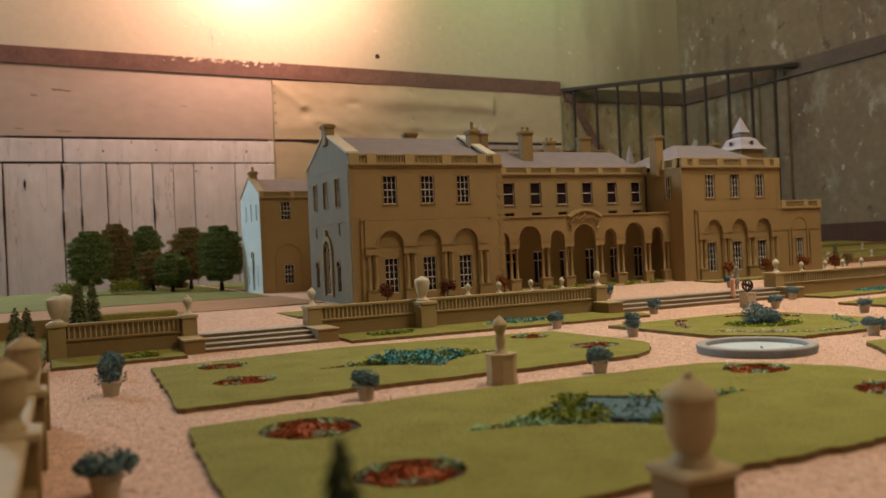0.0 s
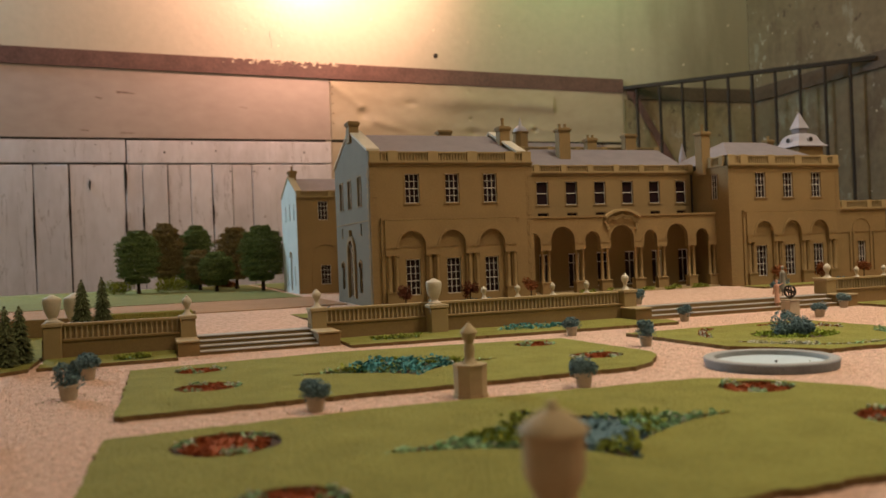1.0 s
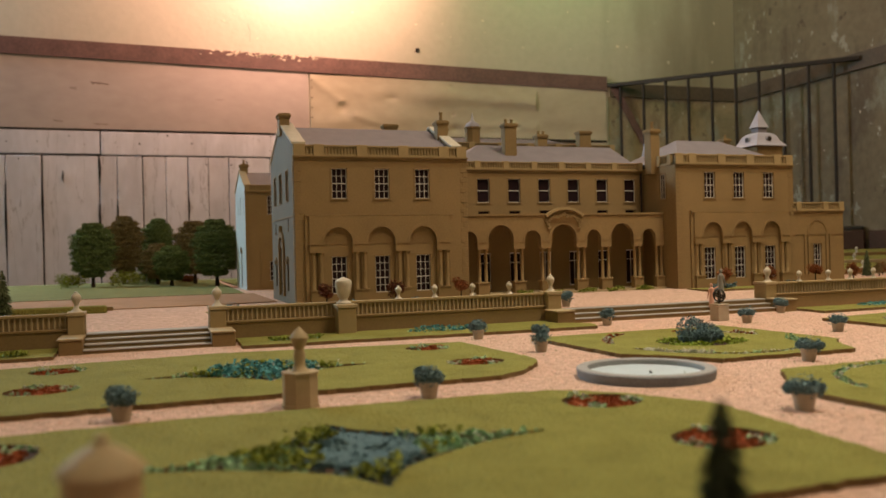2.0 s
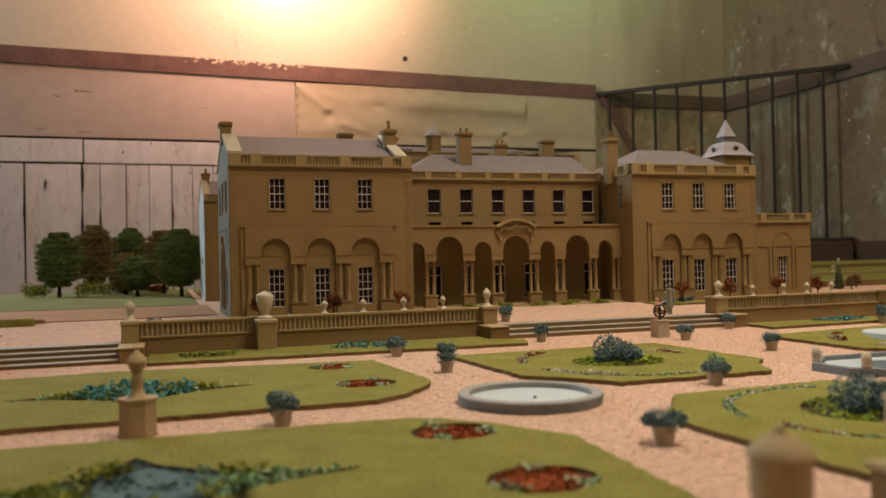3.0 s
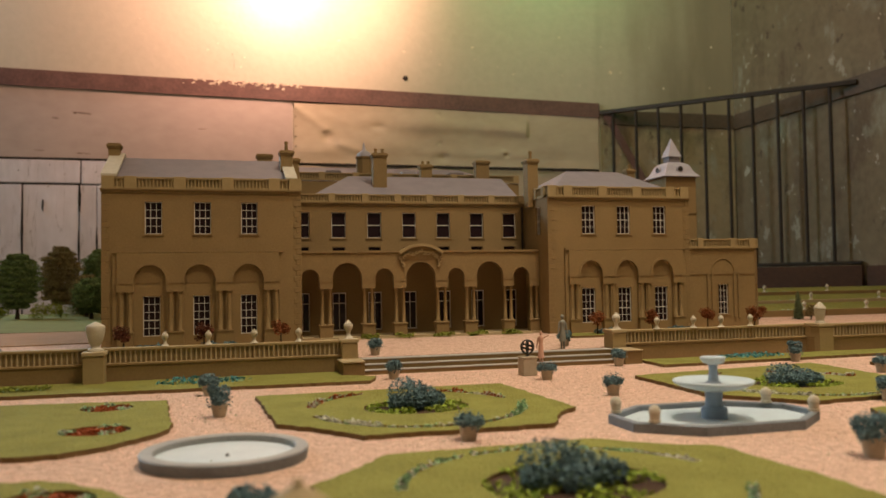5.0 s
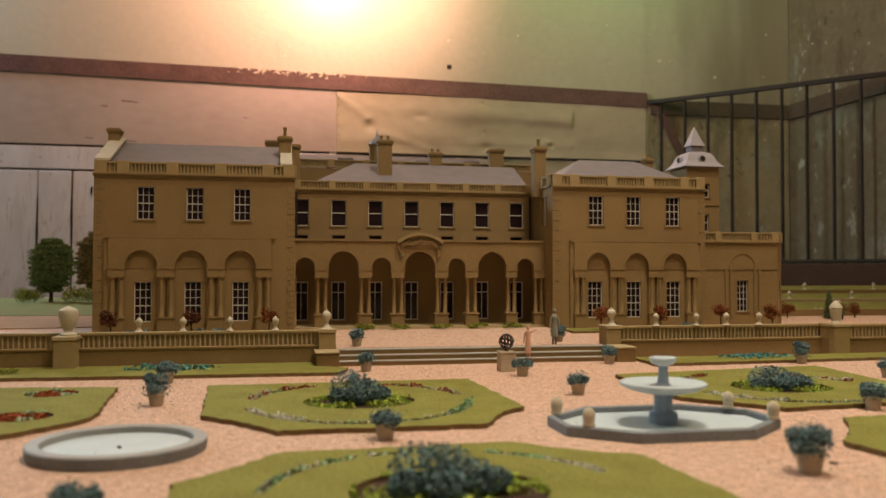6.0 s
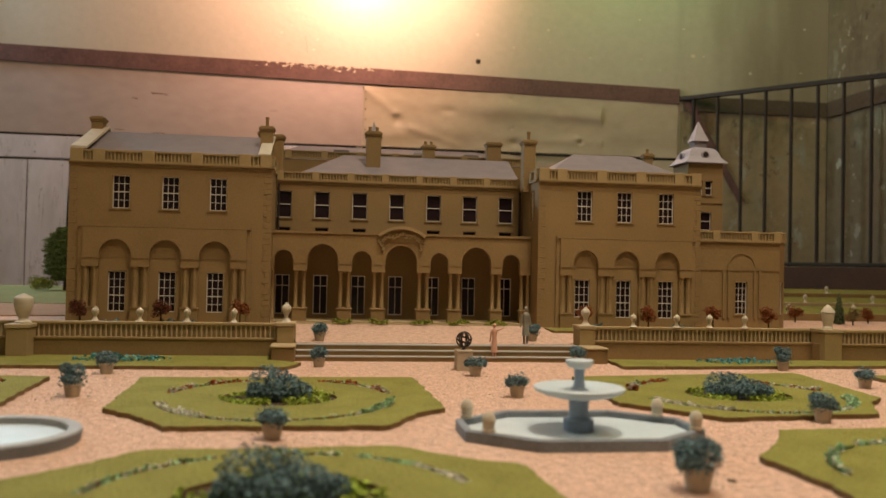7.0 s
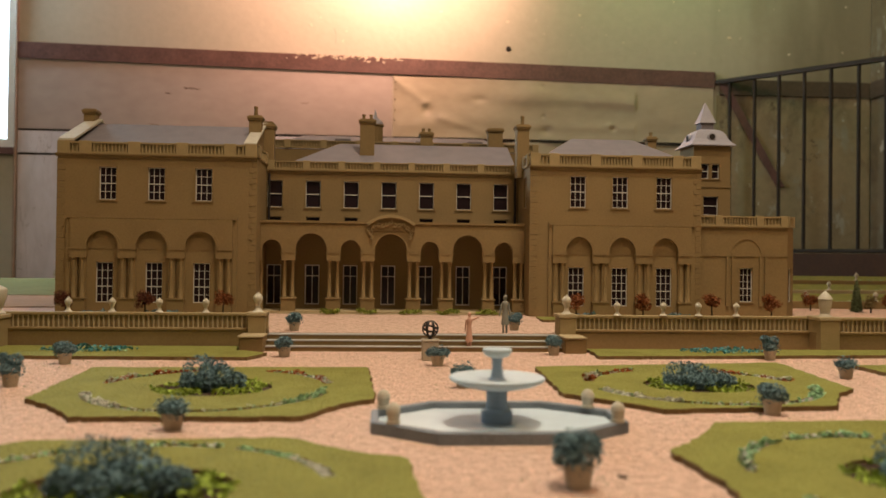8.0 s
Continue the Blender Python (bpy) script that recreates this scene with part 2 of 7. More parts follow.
def brown_corner():
    """The wall's cream paint, turning darker brown-green in ragged drips towards the room's corner."""
    m = material("corner_browned_wall_paint", (0.49, 0.44, 0.335), (0.41, 0.365, 0.275), 0.42, 2.2, 40, 0.25, depth=0.004, spread=0.5, spec=0.5)
    n, link = m.node_tree.nodes, m.node_tree.links
    bsdf = n["Principled BSDF"]
    clean = bsdf.inputs["Base Color"].links[0].from_socket
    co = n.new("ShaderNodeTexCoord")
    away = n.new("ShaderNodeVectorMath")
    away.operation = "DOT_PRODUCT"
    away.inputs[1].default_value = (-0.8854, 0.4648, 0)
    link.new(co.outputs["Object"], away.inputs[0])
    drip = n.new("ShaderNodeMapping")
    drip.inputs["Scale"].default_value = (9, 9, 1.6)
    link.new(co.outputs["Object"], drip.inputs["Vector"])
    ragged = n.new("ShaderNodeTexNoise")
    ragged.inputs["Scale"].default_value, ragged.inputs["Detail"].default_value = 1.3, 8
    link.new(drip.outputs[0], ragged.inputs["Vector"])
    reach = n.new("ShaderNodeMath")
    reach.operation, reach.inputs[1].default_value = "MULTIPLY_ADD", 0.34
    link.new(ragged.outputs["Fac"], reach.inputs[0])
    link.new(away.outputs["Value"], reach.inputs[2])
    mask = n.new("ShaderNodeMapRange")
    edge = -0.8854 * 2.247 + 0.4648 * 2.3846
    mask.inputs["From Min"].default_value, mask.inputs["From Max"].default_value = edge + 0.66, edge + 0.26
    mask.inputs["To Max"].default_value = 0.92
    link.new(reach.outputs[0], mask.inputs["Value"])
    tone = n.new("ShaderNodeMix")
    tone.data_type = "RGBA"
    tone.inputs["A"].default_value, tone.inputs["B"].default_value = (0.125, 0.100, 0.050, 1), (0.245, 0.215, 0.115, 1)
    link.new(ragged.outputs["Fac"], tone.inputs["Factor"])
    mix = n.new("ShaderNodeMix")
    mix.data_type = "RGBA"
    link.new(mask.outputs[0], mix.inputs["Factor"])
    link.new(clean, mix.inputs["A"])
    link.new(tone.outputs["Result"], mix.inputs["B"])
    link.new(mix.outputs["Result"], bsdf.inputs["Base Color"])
    return m


PLASTER_CORNER = brown_corner()


def weathered(m, amount):
    """Hairline splits that run with the grain, torn brown spots and grey grime over a board paint."""
    n, link = m.node_tree.nodes, m.node_tree.links
    bsdf = n["Principled BSDF"]
    last = bsdf.inputs["Base Color"].links[0].from_socket
    co = n.new("ShaderNodeTexCoord")
    for scale, place, size, lo, hi, colour, most in (((26, 1, 2.2), (0.3, 0, 0.7), 1.0, 0.006, 0.0, (0.10, 0.065, 0.05), 0.85), ((1, 1, 1), (3.1, 0, 1.4), 34, 0.70, 0.74, (0.17, 0.11, 0.085), 0.8), ((3.0, 1, 0.9), (5.2, 0, 2.0), 3.0, 0.52, 0.72, (0.36, 0.33, 0.34), 0.55)):
        mp = n.new("ShaderNodeMapping")
        mp.inputs["Scale"].default_value, mp.inputs["Location"].default_value = scale, place
        link.new(co.outputs["Object"], mp.inputs["Vector"])
        t = n.new("ShaderNodeTexNoise")
        t.inputs["Scale"].default_value, t.inputs["Detail"].default_value = size, 6
        link.new(mp.outputs[0], t.inputs["Vector"])
        value = t.outputs["Fac"]
        if hi == 0.0:
            off = n.new("ShaderNodeMath")
            off.operation, off.inputs[1].default_value = "SUBTRACT", 0.56
            link.new(value, off.inputs[0])
            size_of = n.new("ShaderNodeMath")
            size_of.operation = "ABSOLUTE"
            link.new(off.outputs[0], size_of.inputs[0])
            value = size_of.outputs[0]
        mr = n.new("ShaderNodeMapRange")
        mr.inputs["From Min"].default_value, mr.inputs["From Max"].default_value, mr.inputs["To Max"].default_value = lo, hi, most * amount
        link.new(value, mr.inputs["Value"])
        mix = n.new("ShaderNodeMix")
        mix.data_type = "RGBA"
        mix.inputs["B"].default_value = (*colour, 1)
        link.new(mr.outputs[0], mix.inputs["Factor"])
        link.new(last, mix.inputs["A"])
        last = mix.outputs["Result"]
    link.new(last, bsdf.inputs["Base Color"])


weathered(BOARD_DAYLIT, 0.65)


def glass_material():
    m = bpy.data.materials.new("dark_window_glass")
    m.use_nodes = True
    b = m.node_tree.nodes["Principled BSDF"]
    b.inputs["Base Color"].default_value = (0.022, 0.012, 0.013, 1)
    b.inputs["Roughness"].default_value = 0.08
    b.inputs["IOR"].default_value = 1.3
    return m


GLASS = glass_material()


def glow_material(name, colour, strength):
    m = bpy.data.materials.new(name)
    m.use_nodes = True
    b = m.node_tree.nodes["Principled BSDF"]
    b.inputs["Base Color"].default_value = (*colour, 1)
    b.inputs["Emission Color"].default_value = (*colour, 1)
    b.inputs["Emission Strength"].default_value = strength
    return m


SKYPANE = glow_material("daylight_pane", (0.78, 0.88, 1.0), 1.6)

# ---- mesh helpers ----
rng = random.Random(7)


class Geo:
    """Points and faces, laid into the world by a frame: u along, w out, z up."""

    def __init__(self, origin=(0, 0, 0), u=(1, 0, 0), w=(0, 1, 0)):
        self.o, self.u, self.w = Vector(origin), Vector(u), Vector(w)
        self.v, self.f = [], []

    def p(self, u, w, z):
        self.v.append(self.o + self.u * u + self.w * w + Vector((0, 0, z)))
        return len(self.v) - 1

    def box(self, u0, u1, w0, w1, z0, z1):
        i = [self.p(u, w, z) for z in (z0, z1) for u, w in ((u0, w0), (u1, w0), (u1, w1), (u0, w1))]
        self.f += [[i[k] for k in q] for q in ((3, 2, 1, 0), (4, 5, 6, 7), (0, 1, 5, 4), (1, 2, 6, 5), (2, 3, 7, 6), (3, 0, 4, 7))]
        return self

    def block(self, u0, u1, w0, w1, z0, z1, c=0.0006):
        """A box with its edges taken off."""
        rings = []
        for z, d in ((z0, c), (z0 + c, 0), (z1 - c, 0), (z1, c)):
            a, b, e, g = u0 + d, u1 - d, w0 + d, w1 - d
            rings.append([self.p(*q, z) for q in ((a + c, e), (b - c, e), (b, e + c), (b, g - c), (b - c, g), (a + c, g), (a, g - c), (a, e + c))])
        for r0, r1 in zip(rings, rings[1:]):
            for k in range(8):
                self.f.append([r0[k], r0[(k + 1) % 8], r1[(k + 1) % 8], r1[k]])
        self.f += [rings[0][::-1], rings[-1]]
        return self

    def lathe(self, cu, cw, profile, n=20, square=False):
        rings = []
        for r, z in profile:
            ring = []
            for k in range(n):
                a = 2 * math.pi * (k + 0.5) / n
                ring.append(self.p(cu + r * math.cos(a), cw + r * math.sin(a), z))
            rings.append(ring)
        for r0, r1 in zip(rings, rings[1:]):
            for k in range(n):
                self.f.append([r0[k], r0[(k + 1) % n], r1[(k + 1) % n], r1[k]])
        self.f += [rings[0][::-1], rings[-1]]
        return self

    def prism(self, poly, z0, z1):
        a = [self.p(u, w, z0) for u, w in poly]
        b = [self.p(u, w, z1) for u, w in poly]
        n = len(poly)
        self.f += [a[::-1], b] + [[a[k], a[(k + 1) % n], b[(k + 1) % n], b[k]] for k in range(n)]
        return self

    def gable(self, poly, w0, w1):
        """A polygon in u and z, drawn out from w0 to w1."""
        a = [self.p(u, w0, z) for u, z in poly]
        b = [self.p(u, w1, z) for u, z in poly]
        n = len(poly)
        self.f += [a[::-1], b] + [[a[k], a[(k + 1) % n], b[(k + 1) % n], b[k]] for k in range(n)]
        return self

    def arcade(self, u0, u1, zlow, ztop, openings, w0, w1, steps=14):
        """A plate with arched openings: each is centre, half width, springing, crown and the underside beside it."""
        low = [(u0, zlow)]
        for c, r, zs, zc in openings:
            low += [(c - r, zlow)]
            for k in range(steps + 1):
                a = math.pi * (1 - k / steps)
                low.append((c + r * math.cos(a), zs + (zc - zs) * math.sin(a)))
            low += [(c + r, zlow)]
        low.append((u1, zlow))
        rows = [[self.p(u, w, z) for u, z in low] for w in (w0, w1)]
        tops = [[self.p(u, w, ztop) for u, z in low] for w in (w0, w1)]
        for k in range(len(low) - 1):
            self.f.append([rows[0][k], rows[0][k + 1], rows[1][k + 1], rows[1][k]])
            if low[k + 1][0] - low[k][0] > 1e-7:
                self.f.append([rows[1][k], rows[1][k + 1], tops[1][k + 1], tops[1][k]])
                self.f.append([rows[0][k + 1], rows[0][k], tops[0][k], tops[0][k + 1]])
                self.f.append([tops[1][k], tops[1][k + 1], tops[0][k + 1], tops[0][k]])
        for k, e in ((0, 0), (-1, 1)):
            self.f.append([rows[0][k], rows[1][k], tops[1][k], tops[0][k]])
        return self

    def ring(self, c, zs, r0, r1, rise, w0, w1, a0=0.0, a1=180.0, steps=16):
        """An arch moulding of r0 to r1; rise: how tall it is for its half width."""
        loops = []
        for k in range(steps + 1):
            a = radians(a0 + (a1 - a0) * k / steps)
            loops.append([self.p(c + r * math.cos(a), w, zs + r * rise * math.sin(a)) for r, w in ((r0, w0), (r0, w1), (r1, w1), (r1, w0))])
        for a, b in zip(loops, loops[1:]):
            for k in range(4):
                self.f.append([a[k], a[(k + 1) % 4], b[(k + 1) % 4], b[k]])
        self.f += [loops[0][::-1], loops[-1]]
        return self

    def wall(self, u0, u1, z0, z1, holes, w0, w1):
        """A wall with rectangular openings right through it."""
        us = sorted({u0, u1, *[h[0] for h in holes], *[h[1] for h in holes]})
        zs = sorted({z0, z1, *[h[2] for h in holes], *[h[3] for h in holes]})
        solid = {}
        for i in range(len(us) - 1):
            for j in range(len(zs) - 1):
                cu, cz = (us[i] + us[i + 1]) / 2, (zs[j] + zs[j + 1]) / 2
                solid[i, j] = not any(h[0] < cu < h[1] and h[2] < cz < h[3] for h in holes)
        ids = {}

        def at(i, j, k):
            if (i, j, k) not in ids:
                ids[i, j, k] = self.p(us[i], (w0, w1)[k], zs[j])
            return ids[i, j, k]
        for (i, j), s in solid.items():
            if not s:
                continue
            self.f.append([at(i, j, 1), at(i + 1, j, 1), at(i + 1, j + 1, 1), at(i, j + 1, 1)])
            self.f.append([at(i, j + 1, 0), at(i + 1, j + 1, 0), at(i + 1, j, 0), at(i, j, 0)])
            for di, dj, q in ((-1, 0, ((0, 0), (0, 1))), (1, 0, ((1, 1), (1, 0))), (0, -1, ((1, 0), (0, 0))), (0, 1, ((0, 1), (1, 1)))):
                if not solid.get((i + di, j + dj), False):
                    (a, b), (c, d) = q
                    self.f.append([at(i + a, j + b, 0), at(i + a, j + b, 1), at(i + c, j + d, 1), at(i + c, j + d, 0)])
        return self

    def leaves(self, centre, radii, n, size, r=rng, shell=0.55, up=0.0):
        """Small folded leaves in a lump, most of them near its skin."""
        cx, cy, cz = centre
        for _ in range(n):
            d = Vector((r.gauss(0, 1), r.gauss(0, 1), r.gauss(0, 1))).normalized()
            if up and d.z < -up:
                d.z = -d.z
            q = shell + (1 - shell) * r.random() ** 0.6
            c = Vector((cx + d.x * radii[0] * q, cy + d.y * radii[1] * q, cz + d.z * radii[2] * q))
            s = size * r.uniform(0.6, 1.4)
            a = Vector((r.gauss(0, 1), r.gauss(0, 1), r.gauss(0, 0.7))).normalized()
            b = a.cross(d + Vector((0.01, 0.02, 0.03))).normalized()
            k = len(self.v)
            self.v += [c - a * s, c + b * s * 0.6, c + a * s, c - b * s * 0.6 + d * s * 0.5]
            self.f += [[k, k + 1, k + 2], [k, k + 2, k + 3]]
        return self


def mesh_of(name, geo, mat, smooth=False, origin=(0, 0, 0), tidy=True):
    me = bpy.data.meshes.new(name)
    o = Vector(origin)
    me.from_pydata([tuple(v - o) for v in geo.v], [], geo.f)
    if tidy:
        bm = bmesh.new()
        bm.from_mesh(me)
        bmesh.ops.recalc_face_normals(bm, faces=bm.faces)
        bm.to_mesh(me)
        bm.free()
    me.materials.append(mat)
    if smooth:
        for q in me.polygons:
            q.use_smooth = True
        me.set_sharp_from_angle(angle=radians(40))
    return me


def thing(name, place=(0, 0, 0), label="", category="", group="", kind=""):
    ob = new(name)
    ob.location = place
    ob.empty_display_size = 0.01
    return tagged(ob, label, category, group, kind)


def root_place(ob):
    while ob.parent:
        ob = ob.parent
    return ob.location


def part(name, geo, mat, parent, label="", smooth=False, tidy=True):
    ob = new(name, mesh_of(name, geo, mat, smooth, root_place(parent), tidy))
    ob.parent = parent
    return tagged(ob, label)


def single(name, geo, mat, label="", category="", group="", kind="", smooth=False, tidy=True):
    """A thing that is one mesh."""
    return tagged(new(name, mesh_of(name, geo, mat, smooth, (0, 0, 0), tidy)), label, category, group, kind)


def piece(name, me, place, parent):
    """A small part that shares its mesh with others like it."""
    ob = new(name, me)
    ob.parent = parent
    ob.location = Vector(place) - root_place(parent)
    return ob


def front(y):
    return dict(origin=(0, y, 0), u=(1, 0, 0), w=(0, -1, 0))


def left_side(x):
    return dict(origin=(x, 0, 0), u=(0, 1, 0), w=(-1, 0, 0))

# ---- the room ----
XC, YW = 2.58, 2.85          # the far corner of the room: right wall and back wall
ZF, ZC = -0.85, 2.05         # room floor and ceiling

XB = 1.36                     # from here on the back wall is canted towards the garden
CANT = Vector((1.0, -0.525, 0)).normalized()
CORNER = Vector((2.247, 2.3846, 0))
EASTWARD = Vector((2.316, 1.893, 0))
FAN = Vector((0.511, -0.039, 0.087))


def onto(p, q, along, w):
    """The point where the line from FAN through p meets the upright plane through q; then w out into the room."""
    n = Vector((along.y, -along.x, 0)).normalized()
    if n.dot(FAN - q) < 0:
        n = -n
    n0 = n.dot(q - FAN) / n.dot(p - FAN)
    return FAN + (p - FAN) * n0 + n * w


ROUND = 0.40                  # the bend is rounded over this length to both sides
BEND = [Vector((XB - ROUND, YW, 0)), Vector((XB, YW, 0)), Vector((XB, YW, 0)) + CANT * ROUND]


def bend(t):
    """Place and direction on the rounded bend, t from 0 to 1."""
    p = BEND[0].lerp(BEND[1], t)
    q = BEND[1].lerp(BEND[2], t)
    return p.lerp(q, t), q - p


TURNS = [(math.atan2(p.x - FAN.x, p.y - FAN.y), k / 48) for k, p in ((k, bend(k / 48)[0]) for k in range(49))]


def cant(geo):
    """Fold what lies to the east on the flat back wall onto the rounded bend and the canted wall."""
    for i, v in enumerate(geo.v):
        turn = math.atan2(v.x - FAN.x, YW - FAN.y)
        if turn <= TURNS[0][0]:
            continue
        t = float(np.interp(turn, [a for a, k in TURNS], [k for a, k in TURNS]))
        q, along = bend(t)
        geo.v[i] = onto(Vector((v.x, YW, v.z)), q, along, YW - v.y)
    return geo


def side(geo):
    """The same for the side wall."""
    for i, v in enumerate(geo.v):
        geo.v[i] = onto(Vector((XC, v.y, v.z)), CORNER, EASTWARD - CORNER, XC - v.x)
    return geo


wall_north = single("wall_north", Geo().wall(-1.6, XB - ROUND, ZF, ZC, [(-1.05, -0.428, 0.428, 1.5)], YW, YW + 0.14), PLASTER,
                    "cream painted back wall with a pale lamp glow", "wall", kind="structure")
g = Geo()
plan = [tuple(bend(k / 72)[0].xy) for k in range(73)] + [tuple(CORNER.xy)]
rows = [[g.p(x, y, z) for x, y in plan] for z in (ZF, ZC)]
g.f += [[rows[0][k], rows[0][k + 1], rows[1][k + 1], rows[1][k]] for k in range(73)]
back = [[g.p(x, y, z) for x, y in ((CORNER.x + 0.09, CORNER.y + 0.12), (XB - ROUND, YW + 0.14))] for z in (ZF, ZC)]
g.f += [[rows[0][73], back[0][0], back[1][0], rows[1][73]], [back[0][0], back[0][1], back[1][1], back[1][0]], [back[0][1], rows[0][0], rows[1][0], back[1][1]],
        rows[1] + back[1], (rows[0] + back[0])[::-1]]
single("wall_northeast", g, PLASTER_CORNER, "olive painted wall curving towards the railing", "wall", kind="structure")
FAR = CORNER + (EASTWARD - CORNER) * (4.6 / (CORNER - EASTWARD).length)
single("wall_east", Geo().prism([(CORNER.x + 0.0005, CORNER.y - 0.001), (FAR.x, FAR.y), (FAR.x + 0.12, FAR.y), (CORNER.x + 0.13, CORNER.y + 0.02)], ZF, ZC), PLASTER_DARK, "worn grey-green plaster side wall", "wall", kind="structure")
single("wall_south", Geo().box(-1.6, 3.05, -2.33, -2.2, ZF, ZC), PLASTER, "plain painted wall", "wall", kind="structure")
single("wall_west", Geo().box(-1.72, -1.6, -2.2, YW - 0.001, ZF, ZC), PLASTER, "plain painted wall", "wall", kind="structure")
single("floor", Geo().box(-1.72, 3.1, -2.33, YW + 0.14, ZF - 0.05, ZF - 0.002), FLOORWOOD, "brown boarded floor", "floor", kind="structure")
single("ceiling", Geo().box(-1.72, 3.1, -2.33, YW + 0.14, ZC + 0.002, ZC + 0.06), CEIL, "off-white ceiling", "ceiling", kind="structure")
single("worn_plaster", cant(Geo(**front(YW)).box(1.99, XC - 0.003, 0.0005, 0.004, ZF, 0.667)), PLASTER_WORN, "stained flaking plaster behind the railing", "wall", kind="structure")

# batten along the wall, dipping a little to the east
batten = thing("trim", (0.8, YW, 0.74), "dark red painted wooden batten with chipped paint on the wall", "batten", kind="structure")
g = Geo(**front(YW))
ends = [[g.p(u, w, z) for w, z in ((0.001, z0), (0.014, z0), (0.014, z1), (0.001, z1))] for u, z0, z1 in [(-0.42, 0.7253, 0.7793)] + [(u, 0.6992 + 0.0147 * (XB - u) * (1 if u < XB else 1.0), 0.7539 + 0.0143 * (XB - u)) for u in [XB - ROUND + 0.05 * k for k in range(20)]] + [(1.985, 0.690, 0.745)]]
for p, q in zip(ends, ends[1:]):
    g.f += [[p[k], p[(k + 1) % 4], q[(k + 1) % 4], q[k]] for k in range(4)]
g.f += [ends[0][::-1], ends[-1]]
cant(g)
part("batten_face", g, REDWOOD, batten)
chips = random.Random(3)
g = Geo(**front(YW))
for k in range(80):
    u = chips.gauss(0.69, 0.10)
    z = 0.772 - 0.0142 * u + chips.uniform(-0.024, 0.002) * chips.random()
    s = chips.uniform(0.002, 0.008)
    pts = [(u + s * chips.uniform(0.6, 1.2) * math.cos(t), z + 0.45 * s * chips.uniform(0.6, 1.2) * math.sin(t)) for t in (0, 1.1, 2.2, 3.3, 4.4, 5.4)]
    g.gable(pts, 0.0141, 0.0150)
part("paint_chips", g, CHIP, batten, "pale chips where the paint has come off")
for name, geo in (("trim", cant(Geo(**front(YW)).box(2.0, XC - 0.004, 0.001, 0.010, 0.668, 0.722))),
                  ("trim", side(Geo(**left_side(XC)).box(1.5, YW - 0.016, 0.001, 0.010, 0.665, 0.722)))):
    single(name, geo, BAND, "dull dark brown painted band on the wall", "batten", kind="structure")
g = Geo(**front(YW))
a = [g.p(u, w, z) for u, z in ((2.0, 0.70), (2.034, 0.70), (2.252, 0.345), (2.22, 0.345)) for w in (0.0045, 0.012)]
g.f += [[a[1], a[3], a[5], a[7]], [a[0], a[1], a[7], a[6]], [a[2], a[4], a[5], a[3]], [a[0], a[2], a[3], a[1]]]
single("trim", cant(g), REDWOOD, "slanting dark red-brown stringer on the wall", "batten", kind="structure")

# boards nailed on the wall below the batten
cladding = thing("board_cladding", (0.3, YW, 0.2), "dirty white painted boards nailed to the wall", "cladding", kind="structure")


def worn_board(u0, u1, z0, z1, thick, parent, name="board"):
    part(name, Geo(**front(YW)).block(u0, u1, 0.001, thick, z0, z1, 0.002), BOARD_DAYLIT, parent)


part("board", Geo(**front(YW)).gable([(-0.419, 0.493), (0.8175, 0.493), (0.8175, 0.7126), (-0.419, 0.7244)], 0.001, 0.008), BOARD, cladding)
worn_board(-0.419, 0.140, 0.412, 0.486, 0.007, cladding)
worn_board(0.1445, 0.818, 0.410, 0.485, 0.0075, cladding)
joints = (-0.419, -0.262, -0.132, -0.028, 0.138, 0.191, 0.269, 0.340, 0.411, 0.475, 0.542, 0.68, 0.818)
for k, (a0, a1) in enumerate(zip(joints, joints[1:])):
    gapw = (0.0025, 0.002, 0.004, 0.0032, 0.0016, 0.0024, 0.0012, 0.003, 0.001, 0.0016, 0.002, 0.001)[k]
    worn_board(a0 + 0.0005, a1 - gapw, -0.30, 0.406, 0.006 + 0.001 * (k % 3), cladding)
part("backing", Geo(**front(YW)).box(-0.4195, 0.80, 0.0002, 0.0012, -0.31, 0.705), GAP, cladding, "dark gaps between the boards")
nails = Geo(**front(YW))
nr = random.Random(5)
for k in range(16):
    u, z = nr.uniform(-0.3, 0.74), nr.choice((0.424, 0.452, 0.472, 0.398, 0.39)) + nr.uniform(-0.008, 0.008)
    s = nr.uniform(0.0016, 0.0036)
    nails.gable([(u + s * math.cos(t), z + s * math.sin(t)) for t in (0, 1.05, 2.1, 3.15, 4.2, 5.25)], 0.0065, 0.0088)
part("nail_heads", nails, GAP, cladding, "rusty nail heads")
cracks, scuffs = Geo(**front(YW)), Geo(**front(YW))
for u, z, l, h in ((0.067, 0.620, 0.010, 0.003), (0.146, 0.638, 0.030, 0.0042), (0.150, 0.508, 0.026, 0.0018), (0.02, 0.515, 0.016, 0.002), (0.52, 0.60, 0.016, 0.0012)):
    top = [(u - l + 2 * l * k / 7, z + h * (1 - 1.4 * k / 7) + nr.uniform(0.1, 0.9) * h) for k in range(8)]
    low = [(a, b - h * nr.uniform(0.5, 1.5)) for a, b in top[1:-1]]
    scuffs.gable(top + low[::-1], 0.0075, 0.0084)
for u, z, h in ((-0.030, 0.25, 0.10), (0.140, 0.36, 0.05), (0.136, 0.20, 0.06), (0.190, 0.22, 0.05), (0.03, 0.34, 0.02), (-0.134, 0.2, 0.12), (0.411, 0.24, 0.04)):
    cracks.gable([(u, z + h), (u - 0.003, z), (u + 0.001, z - h), (u + 0.004, z + 0.01)], 0.006, 0.0092)
